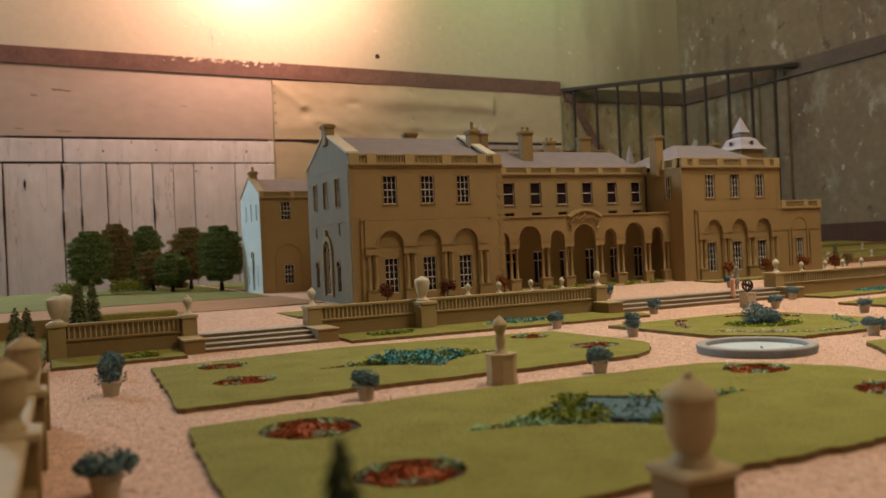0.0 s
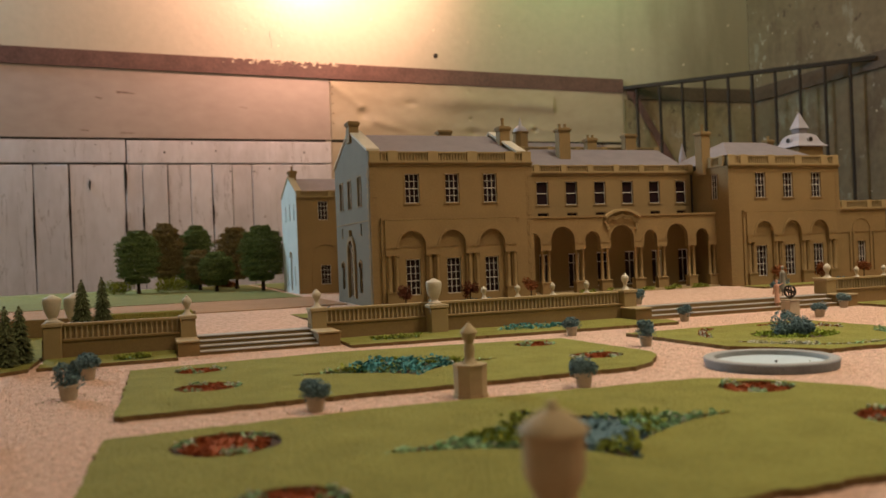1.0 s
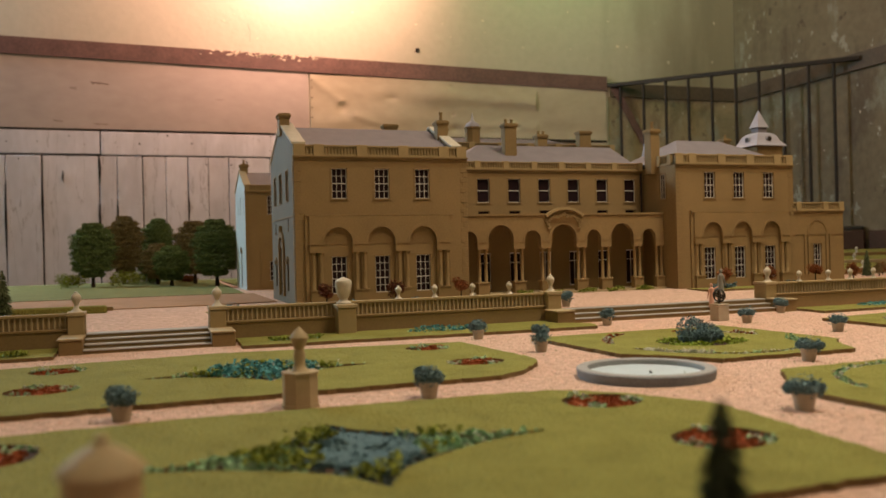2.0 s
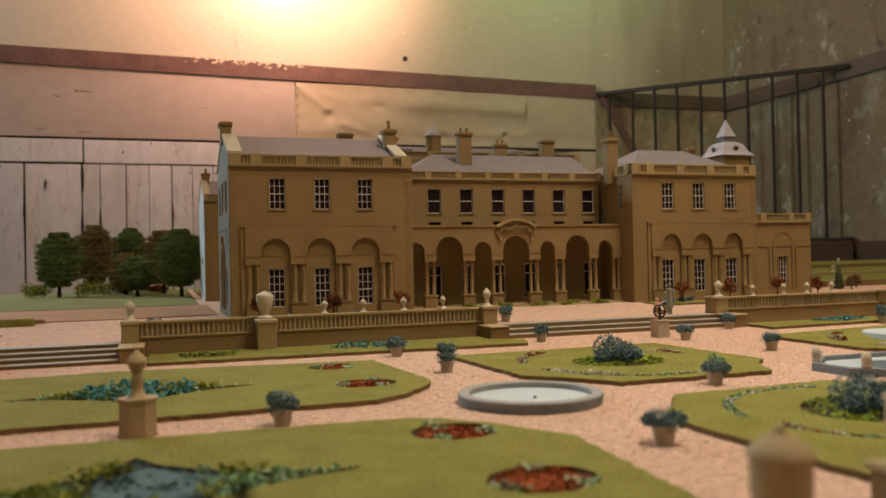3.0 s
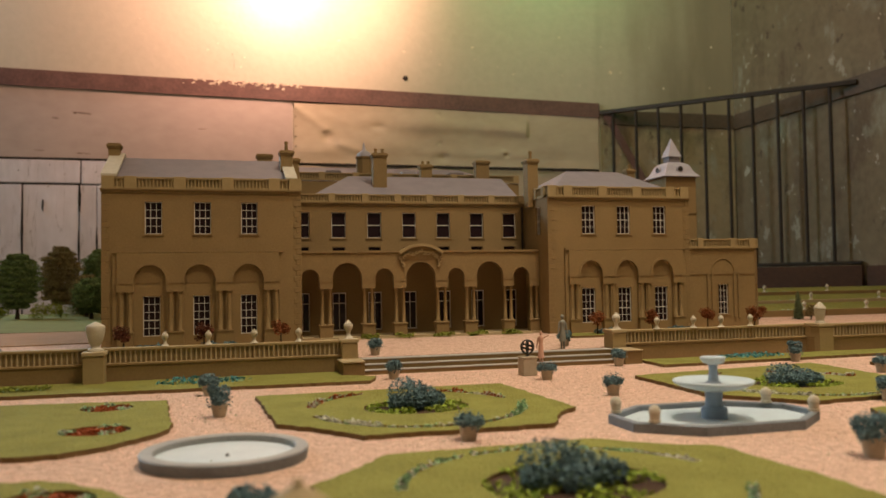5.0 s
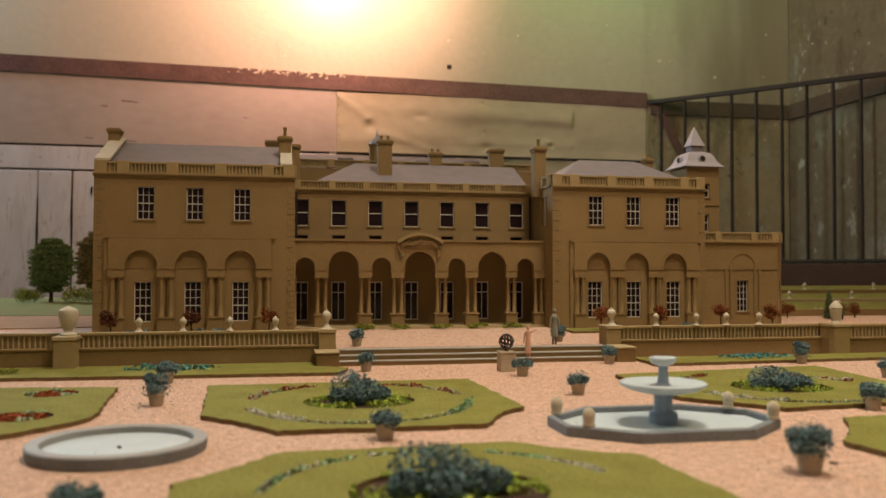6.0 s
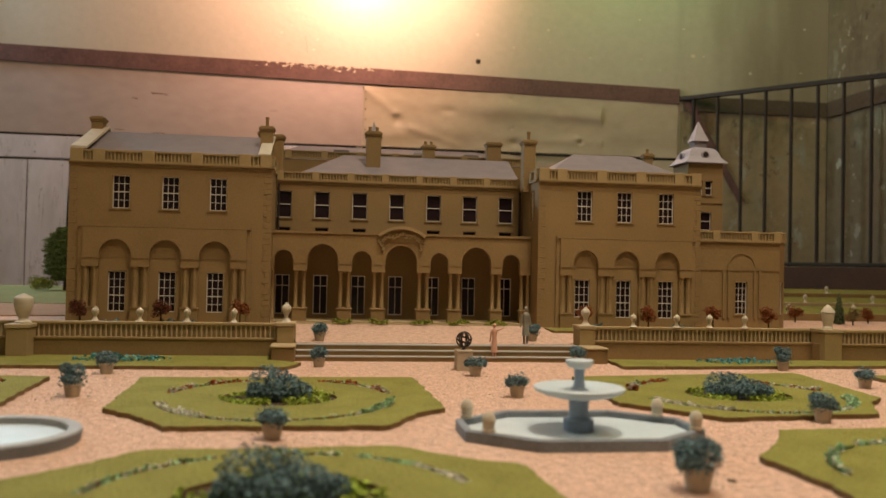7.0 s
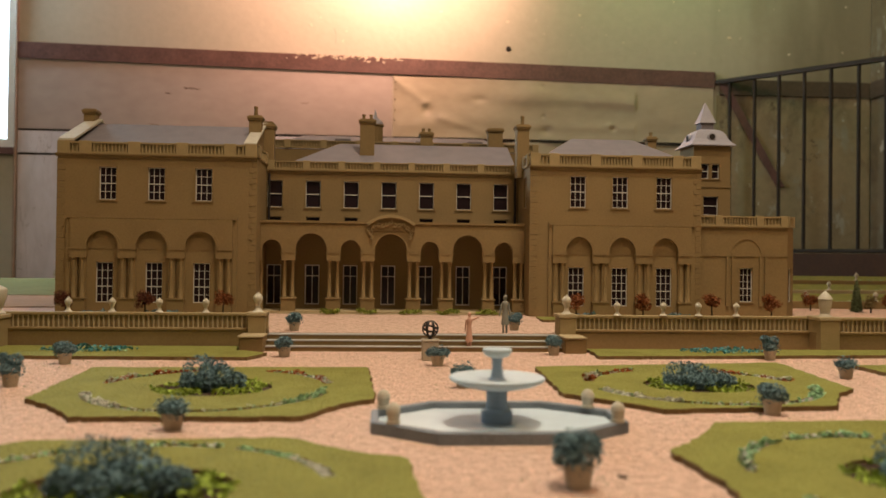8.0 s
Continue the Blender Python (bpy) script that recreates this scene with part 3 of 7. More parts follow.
part("scuffs", scuffs, SCUFF, cladding, "brown scuffs where the paint is torn")
part("cracks", cracks, GAP, cladding, "dark splits in the boards")

# dented sheet to the right of the boards
sheet = Geo(**front(YW))
NU, NZ = 280, 52
CREASE, LOW, HIGH = 1.682, 0.4935, 0.700
dents = ((0.938, 0.588, 0.024, 1.0, -0.0062), (0.932, 0.611, 0.018, 1.4, 0.0030), (1.361, 0.524, 0.028, 1.6, -0.0065), (1.605, 0.536, 0.013, 1.3, -0.0060), (1.592, 0.548, 0.016, 1.6, 0.0040), (1.342, 0.678, 0.009, 1.0, -0.0030), (1.120, 0.628, 0.028, 2.0, -0.0040),
         (1.30, 0.645, 0.12, 2.5, 0.0070), (1.12, 0.560, 0.14, 3.0, 0.0050), (0.90, 0.535, 0.10, 3.0, 0.0040), (1.78, 0.60, 0.10, 1.0, 0.0040), (1.348, 0.575, 0.007, 1.0, -0.0030))


def along_fold(u, z, a, b, width):
    """How close a point lies to a fold from a to b."""
    p, d = Vector((u - a[0], z - a[1])), Vector((b[0] - a[0], b[1] - a[1]))
    t = min(max(p.dot(d) / d.length_squared, 0), 1)
    return math.exp(-((p - d * t).length / width) ** 2) * (1 - 0.6 * t)


grid = []
for i in range(NU + 1):
    for j in range(NZ + 1):
        u, z = 0.822 + 1.156 * i / NU, LOW + (HIGH - LOW) * j / NZ
        d = 0.010
        for du, dz, r, squash, h in dents:
            d += h * math.exp(-1.6 * ((u - du) ** 2 + ((z - dz) * squash) ** 2) / (r * r))
        d += 0.0045 * along_fold(u, z + 0.004 * noise.noise(Vector((u * 30, 2, 1))), (0.822, 0.690), (0.925, 0.614), 0.016)
        d += 0.0040 * along_fold(u, z, (0.985, 0.560), (1.140, 0.512), 0.014)
        ridge = min(max((u - 1.08) / 0.5, 0), 1) ** 1.3 * (1 if u < CREASE else math.exp(-((u - CREASE) / 0.008) ** 2))
        crest = 0.634 - 0.10 * (u - 1.38) ** 2 + 0.010 * noise.noise(Vector((u * 6, 0, 3)))
        swell = 0.75 + 0.5 * noise.noise(Vector((u * 8, 5, 3)))
        d += 0.011 * ridge * swell * math.exp(-((z - crest) / (0.040 if z > crest else 0.020)) ** 2) + 0.0045 * ridge * swell * math.exp(-((z - 0.537) / 0.018) ** 2)
        d += 0.0016 * noise.noise(Vector((u * 5, z * 9, 0))) + 0.0011 * noise.noise(Vector((u * 17, z * 23, 4)))
        d += 0.005 * max(0, 1 - (z - LOW) / 0.03) * (0.5 + 0.5 * noise.noise(Vector((u * 9, 0, 7))))
        grid.append(sheet.p(u, d, min(z, 0.7215 - 0.0151 * u)))
for i in range(NU):
    for j in range(NZ):
        k = i * (NZ + 1) + j
        sheet.f.append([grid[k], grid[k + NZ + 1], grid[k + NZ + 2], grid[k + 1]])
for rim in ([j for j in range(NZ + 1)], [k * (NZ + 1) for k in range(NU + 1)], [k * (NZ + 1) + NZ for k in range(NU + 1)]):
    wall_side = [sheet.p(0, 0, 0) for _ in rim]
    for q, e in zip(wall_side, rim):
        v = sheet.v[grid[e]]
        sheet.v[q] = Vector((v.x, YW - 0.001, v.z))
    for k in range(len(rim) - 1):
        sheet.f.append([grid[rim[k]], grid[rim[k + 1]], wall_side[k + 1], wall_side[k]])
single("wall_sheet", cant(sheet), SHEET, "buckled painted hardboard sheet on the wall", "panel", kind="structure", smooth=True)
single("wall_gap", cant(Geo(**front(YW)).box(0.822, 1.30, 0.0005, 0.0015, 0.484, 0.4930).box(1.3005, 1.978, 0.0005, 0.0015, 0.484, 0.4930)), GAP, "dark gap under the buckled sheet", "gap", kind="structure")
g = Geo(**front(YW))
low = [[g.p(0.822 + 1.156 * k / 24, w, z) for k in range(25)] for w, z in ((0.001, 0.4845), (0.008, 0.4845), (0.008, -0.3))]
g.f += [[p[k], p[k + 1], q[k + 1], q[k]] for p, q in zip(low, low[1:]) for k in range(24)]
single("low_board", cant(g), SHEET, "plain painted board below the buckled sheet", "panel", kind="structure")
g = Geo(**front(YW))
for z in (0.68, 0.655, 0.62, 0.585, 0.55):
    g.gable([(0.828 + 0.0021 * math.cos(t), z + 0.0021 * math.sin(t)) for t in (0, 1.05, 2.1, 3.15, 4.2, 5.25)], 0.009, 0.0148)
g.gable([(1.342 + 0.0042 * math.cos(t), 0.681 + 0.0042 * math.sin(t)) for t in (0, 1.05, 2.1, 3.15, 4.2, 5.25)], 0.006, 0.0170)
single("sheet_nails", g, GAP, "row of rusty nail heads down the sheet's edge", "nails", kind="structure")
single("wall_hole", cant(Geo(**front(YW)).gable([(1.221 + 0.0090 * math.cos(t * 0.524), 0.808 + 0.0090 * math.sin(t * 0.524)) for t in range(12)], 0.0006, 0.0025)), GAP, "small dark drilled hole in the wall", "hole", kind="structure")
g = Geo(**front(YW))
for k in range(26):
    u, z = nr.choice((nr.gauss(0.75, 0.25), nr.gauss(2.2, 0.2), nr.gauss(1.4, 0.3))), nr.uniform(0.80, 1.0)
    s = nr.uniform(0.0015, 0.006)
    if u < 2.5:
        s *= 1.5 if u > 1.9 else 1
        g.gable([(u + s * nr.uniform(0.5, 1.6) * math.cos(t), z + s * nr.uniform(0.3, 1) * math.sin(t)) for t in (0, 1.05, 2.1, 3.15, 4.2, 5.25)], 0.0006, 0.0016)
single("paint_flakes", cant(g), CHIP, "small pale paint flakes on the wall", "flakes", kind="structure")

g = Geo(**front(YW))
for u, z, du, n in ((0.62, 0.868, 0.0, 4),):
    for k in range(n):
        a, b = u + nr.uniform(-0.004, 0.006) + du * 0.010, z - 0.012 - nr.uniform(0, 0.006)
        g.gable([(u - 0.0003, z), (u + 0.0004, z), (a + 0.0004, b), (a - 0.0003, b)], 0.0004, 0.0012)
        u, z = a, b
single("wall_cracks", g, SCUFF, "fine brown hairline cracks in the wall paint", "cracks", kind="structure")
g = Geo(**left_side(XC))
for k in range(12):
    u, z, s = nr.uniform(1.9, 2.8), nr.choice((nr.uniform(0.76, 1.0), nr.uniform(0.15, 0.62))), nr.uniform(0.001, 0.004)
    g.gable([(u + s * nr.uniform(0.3, 1.4) * math.cos(t), z + s * nr.uniform(0.3, 1.6) * math.sin(t)) for t in (0, 1.05, 2.1, 3.15, 4.2, 5.25)], 0.0004, 0.0014)
single("paint_flakes", side(g), CHIP, "small pale paint flakes on the side wall", "flakes", kind="structure")

# window in the back wall with daylight behind
window_1 = thing("window_1", (-0.7, YW, 0.95), "white painted window with bright daylight", "window", kind="structure")
g = Geo(**front(YW))
g.box(-1.05, -1.0, -0.02, 0.012, 0.428, 1.5).box(-0.450, -0.428, -0.02, 0.012, 0.428, 1.5).box(-1.0, -0.450, -0.02, 0.012, 0.428, 0.455).box(-1.0, -0.450, -0.02, 0.012, 1.46, 1.5)
part("window_frame", g, WHITE, window_1)
part("pane", Geo(**front(YW)).box(-1.0, -0.450, -0.03, -0.026, 0.455, 1.46), SKYPANE, window_1, "white daylight in the pane")
part("window_sill", Geo(**front(YW)).box(-1.08, -0.428, 0.001, 0.02, 0.405, 0.4275), REDWOOD, window_1)
single("trim", Geo(**front(YW)).block(-0.4275, -0.4210, 0.001, 0.016, -0.3, 1.6, 0.001), PIERBROWN, "brown grey casing strip beside the window", "pier", kind="structure")

# iron railing across the corner
A, Bp = Vector((1.853, 2.589, 0)), Vector((2.304, 1.893, 0))
along = (Bp - A).normalized()
LEN = (Bp - A).length
rail = thing("iron_railing", (A.x, A.y, 0.108), "black iron railing with round bars across the room's corner", "railing")
fr = dict(origin=tuple(A), u=tuple(along), w=(along.y, -along.x, 0))


def rail_z(u):
    return 0.662 - 0.032 * u / LEN


g = Geo(**fr)
ends = [[g.p(u, w, rail_z(u) + z) for w, z in ((-0.009, -0.013), (0.009, -0.013), (0.009, -0.003), (0.005, 0), (-0.005, 0), (-0.009, -0.003))] for u in (0, LEN)]
g.f += [[ends[0][k], ends[0][(k + 1) % 6], ends[1][(k + 1) % 6], ends[1][k]] for k in range(6)] + [ends[0][::-1], ends[1]]
part("top_rail", g, IRON, rail)
part("bottom_rail", Geo(**fr).block(0, LEN, -0.010, 0.010, 0.108, 0.119, 0.003), IRON, rail)
for u in (0.0515, 0.1386, 0.2200, 0.3000, 0.3800, 0.4590, 0.5325, 0.6080, 0.6830, 0.7565):
    q = A + along * u
    part("bar", Geo().lathe(q.x, q.y, [(0.0051, 0.117), (0.0051, rail_z(u) - 0.010)], 10), IRON, rail, smooth=True)
single("trim", Geo(**fr).box(0.0, LEN + 0.001, -0.015, 0.015, -0.4, 0.106), DADO, "dark brown board below the railing", "board", kind="structure")
q = EASTWARD + (EASTWARD - CORNER) * 0.01
e = (EASTWARD - CORNER).normalized()
single("trim", Geo(origin=tuple(q), u=tuple(e), w=(e.y, -e.x, 0)).box(0.02, 2.6, 0.001, 0.028, -0.4, 0.105), DADO, "dark brown board along the side wall", "board", kind="structure")
single("landing", Geo().prism([(A.x + 0.012, A.y - 0.01), (Bp.x, Bp.y + 0.02), (CORNER.x - 0.006, CORNER.y - 0.006)], -0.4, 0.02), DADO, "dark landing behind the railing", "floor", kind="structure")

# ---- the model's base ----
Y1 = 0.737                                     # face of the terrace wall
ground = Geo()


def terrace_z(y):
    return 0.0135 + 0.0045 * min(max((y - 0.75) / 0.15, 0), 1)


base = thing("table", (0.8, 0.6, -0.85), "plain wooden table under the model", "table")
part("tabletop", Geo().block(-0.62, 2.12, -0.20, 2.12, -0.06, -0.02, 0.004), FLOORWOOD, base)
for x in (-0.55, 2.05):
    for y in (-0.13, 2.05):
        part("leg", Geo().block(x - 0.03, x + 0.03, y - 0.03, y + 0.03, ZF - 0.0005, -0.06, 0.003), FLOORWOOD, base)
single("ground", Geo().box(-0.60, 2.10, -0.18, Y1 + 0.004, -0.0198, 0.0).box(-0.60, 0.108, Y1 + 0.0042, 0.985, -0.0198, -0.0002), GRAVEL, "pale pink fine gravel of the model garden", "gravel", kind="structure")
g = Geo()
ys = [Y1 + 0.008, 0.76, 0.80, 0.85, 0.90, 1.0, 1.3, 1.7, 2.10]
for x0, x1, ya in ((0.1085, 2.10, Y1 + 0.008), (-0.60, 0.1085, 0.985)):
    yy = [y for y in ys if y > ya + 0.001]
    yy = [ya] + yy
    rows = [[g.p(x, y, terrace_z(y)) for x in (x0, x1)] for y in yy]
    low = [[g.p(x, y, -0.0198) for x in (x0, x1)] for y in (yy[0], yy[-1])]
    for r0, r1 in zip(rows, rows[1:]):
        g.f.append([r0[0], r0[1], r1[1], r1[0]])
    g.f += [[low[0][0], low[0][1], rows[0][1], rows[0][0]], [low[1][1], low[1][0], rows[-1][0], rows[-1][1]]]
single("terrace", g, GRAVEL, "pink gravel terrace raised behind the garden wall", "terrace", kind="structure", tidy=False)


def wobble(poly, r, step=0.005, amount=0.0012):
    out = []
    n = len(poly)
    for k in range(n):
        a, b = Vector(poly[k]), Vector(poly[(k + 1) % n])
        m = max(1, int((b - a).length / step))
        for j in range(m):
            q = a.lerp(b, j / m)
            out.append((q.x + r.uniform(-amount, amount), q.y + r.uniform(-amount, amount)))
    return out


def sheet_with_holes(outer, holes, z):
    """Triangles over a polygon with holes, at height z."""
    bm = bmesh.new()
    edges = []
    for loop in (outer, *holes):
        vs = [bm.verts.new((x, y, z)) for x, y in loop]
        edges += [bm.edges.new((vs[k], vs[(k + 1) % len(vs)])) for k in range(len(vs))]
    bmesh.ops.triangle_fill(bm, edges=edges, use_beauty=True, use_dissolve=False)
    return bm


LAWNS = []


def lawn(outer, holes=(), top=0.0028, low=0.0, label="olive flock lawn bed with a brown cut edge", category="lawn", mat=LAWN, seed=1, far=False):
    r = random.Random(seed)
    outer = wobble(outer, r)
    holes = [wobble(h, r, 0.005, 0.0007) for h in holes]
    ob = thing("lawn_bed", (sum(q[0] for q in outer) / len(outer), sum(q[1] for q in outer) / len(outer), low), label, category, kind="structure")
    o = ob.location
    bm = sheet_with_holes(outer, holes, top)
    for f in bm.faces:
        if f.normal.z < 0:
            f.normal_flip()
    bmesh.ops.translate(bm, verts=bm.verts, vec=-o)
    me = bpy.data.meshes.new("turf")
    bm.to_mesh(me)
    bm.free()
    me.materials.append(mat)
    turf = new("turf", me)
    turf.parent = ob
    g = Geo()
    for loop in (outer, *holes):
        n = len(loop)
        a = [g.p(x, y, top) for x, y in loop]
        b = [g.p(x * 1.0, y, low - 0.0005) for x, y in loop]
        g.f += [[b[k], b[(k + 1) % n], a[(k + 1) % n], a[k]] for k in range(n)]
    part("edging", g, EDGE, ob, "brown cut turf edge", tidy=False)
    LAWNS.append((outer, holes, top, far))
    return ob


def circle(cx, cy, rx, ry=None, n=26, a0=0):
    ry = ry or rx
    return [(cx + rx * math.cos(a0 + 2 * math.pi * k / n), cy + ry * math.sin(a0 + 2 * math.pi * k / n)) for k in range(n)]


def star(cx, cy, rx, ry, n=40, pinch=0.62):
    """A four-pointed bed with hollow sides."""
    out = []
    for k in range(n):
        a = 2 * math.pi * k / n
        c, s = math.cos(a), math.sin(a)
        q = (abs(c) ** pinch + abs(s) ** pinch) ** (-1 / pinch)
        out.append((cx + rx * c * q, cy + ry * s * q))
    return out


def arc_band(cx, cy, rx, ry, a0, a1, half, n=18):
    """A narrow curved bed."""
    pts = [radians(a0 + (a1 - a0) * k / n) for k in range(n + 1)]
    return [(cx + (rx + half) * math.cos(a), cy + (ry + half) * math.sin(a)) for a in pts] + [(cx + (rx - half) * math.cos(a), cy + (ry - half) * math.sin(a)) for a in reversed(pts)]


def hollow(cx, cy, r, a0, a1, n=9):
    return [(cx + r * math.cos(radians(a0 + (a1 - a0) * k / n)), cy + r * math.sin(radians(a0 + (a1 - a0) * k / n))) for k in range(n + 1)]

# ---- the house ----
house = thing("country_house", (0.85, 1.0, 0.012), "ochre card model of a country house with arcades and balustrades", "model house")
ZB = 0.009


def window(fr, c, z0, z1, half, cols, rows, sash=True, trim=True, mat=WHITE, deep=0.0022, transom=0.0):
    """A window part in the frame fr: bars, with glass, surround and sill under it."""
    w0, w1 = -deep - 0.0006, -deep + 0.0004
    b, t = (0.0012, 0.00045) if transom else (0.0008, 0.00026)
    win = part("window", Geo(**fr).wall(c - half, c + half, z0, z1, [(c - half + b, c + half - b, z0 + b, z1 - b)], w0, w1), mat, house, "white painted sash window" if mat in (WHITE, DOORWHITE) else "ochre painted window")
    bars = []
    for k in range(1, cols):
        u = c - half + 2 * half * k / cols
        bars.append((u - t, u + t, w0 + 0.0001, w1 - 0.0001, z0 + b, z1 - b))
    for k in range(1, rows):
        z = z0 + (z1 - z0) * k / rows
        q = 0.0005 if sash and k == rows // 2 else t
        bars.append((c - half + b, c + half - b, w0 + 0.00015, w1 - 0.00005, z - q, z + q))
    if transom:
        z = z0 + (z1 - z0) * transom
        bars.append((c - half + b, c + half - b, w0 + 0.00015, w1 - 0.00005, z - 0.0005, z + 0.0005))
    for q in bars:
        part("glazing_bar", Geo(**fr).box(*q), mat, win, tidy=False)
    part("pane", Geo(**fr).box(c - half + 0.0003, c + half - 0.0003, w0 - 0.0005, w0 - 0.0002, z0 + 0.0003, z1 - 0.0003), GLASS, win, "dark glass")
    if trim:
        g = Geo(**fr)
        m = 0.0018
        for u0, u1, za, zb in ((c - half - m, c - half - 0.0001, z0, z1), (c + half + 0.0001, c + half + m, z0, z1), (c - half - m, c + half + m, z1 + 0.0001, z1 + m)):
            g.box(u0, u1, 0.0001, 0.0006, za, zb)
        part("surround", g, STONE, win)
        part("sill", Geo(**fr).box(c - half - m - 0.0006, c + half + m + 0.0006, 0.0001, 0.0012, z0 - 0.0014, z0 - 0.0001), STONE, win)
    return win


BAL = {}


def balusters(u_list, fr, w, z0, z1, parent, mat=None):
    mat = mat or STONE_RAIL
    key = (round(z1 - z0, 5), mat.name)
    if key not in BAL:
        h = z1 - z0
        BAL[key] = mesh_of("baluster", Geo().lathe(0, 0, [(0.0010, 0), (0.0010, h * 0.08), (0.0007, h * 0.14), (0.00115, h * 0.38), (0.0008, h * 0.66), (0.0007, h * 0.84), (0.0010, h * 0.92), (0.0010, h)], 7), mat, True)
    o, uu, ww = Vector(fr["origin"]), Vector(fr["u"]), Vector(fr["w"])
    for u in u_list:
        piece("baluster", BAL[key], o + uu * u + ww * w + Vector((0, 0, z0)), parent)


def parapet(fr, u0, u1, z0, z1, bays, parent=None, pier=0.0075, thick=0.005, w=0.001, step=0.0033):
    """A roof balustrade: plinth, coping, piers and balusters."""
    parent = parent or house
    h = z1 - z0
    body = part("parapet", Geo(**fr).box(u0, u1, w - thick, w + 0.0002, z0 + 0.0001, z0 + h * 0.20).box(u0, u1, w - thick, w - thick * 0.50, z0 + h * 0.20, z1 - h * 0.16).box(u0, u1, w - thick - 0.0004, w + 0.0002, z1 - h * 0.16, z1 - 0.0003), STONE_RAIL, parent)
    n = len(bays)
    unit = (u1 - u0 - pier * (n + 1)) / sum(bays)
    u, span = u0 - pier, 0.0
    for k in range(n + 1):
        u, span = u + span + pier, unit * (bays[k] if k < n else 0)
        g = Geo(**fr).block(u, u + pier, w - thick - 0.0006, w + 0.0011, z0 + 0.0001, z1 + 0.0004, 0.0003)
        part("pier", g, STONE_RAIL, body)
        if k < n:
            m = max(2, int((span - 0.001) / step))
            balusters([u + pier + span * (j + 0.5) / m for j in range(m)], fr, w - 0.0011, z0 + h * 0.20, z1 - h * 0.16, body)
    return body


def cornice(fr, u0, u1, z, h=0.004, out=0.0032, name="cornice"):
    part(name, Geo(**fr).box(u0, u1, 0.0001, out * 0.45, z, z + h * 0.45).box(u0, u1, 0.0001, out * 0.75, z + h * 0.45, z + h * 0.7).box(u0 - 0.0005, u1 + 0.0005, 0.0001, out, z + h * 0.7, z + h), STONE, house)


def quoins(fr, u, sign, z0, z1, n):
    """Corner stones, long and short in turn."""
    h = (z1 - z0) / n
    for k in range(n):
        l = 0.0085 if k % 2 else 0.0055
        key = ("quoin", l, round(h, 5), sign, fr["w"])
        if key not in BAL:
            uu, ww = Vector(fr["u"]), Vector(fr["w"])
            q = Geo((0, 0, 0), fr["u"], fr["w"])
            q.block(0 if sign > 0 else -l, l if sign > 0 else 0, 0.0001, 0.0006, 0.0002, h - 0.0002, 0.0002)
            BAL[key] = mesh_of("quoin", q, STONE)
        piece("quoin", BAL[key], Vector(fr["origin"]) + Vector(fr["u"]) * u + Vector((0, 0, z0 + k * h)), house)


def column(fr, u, w, z0, z1, r, name="column"):
    h = z1 - z0
    g = Geo(**fr).lathe(u, w, [(r * 1.35, z0), (r * 1.35, z0 + 0.0012), (r * 1.05, z0 + 0.002), (r, z0 + h * 0.4), (r * 0.86, z1 - 0.0025), (r * 1.2, z1 - 0.0016), (r * 1.3, z1)], 12)
    part(name, g, STONE, house, smooth=True)


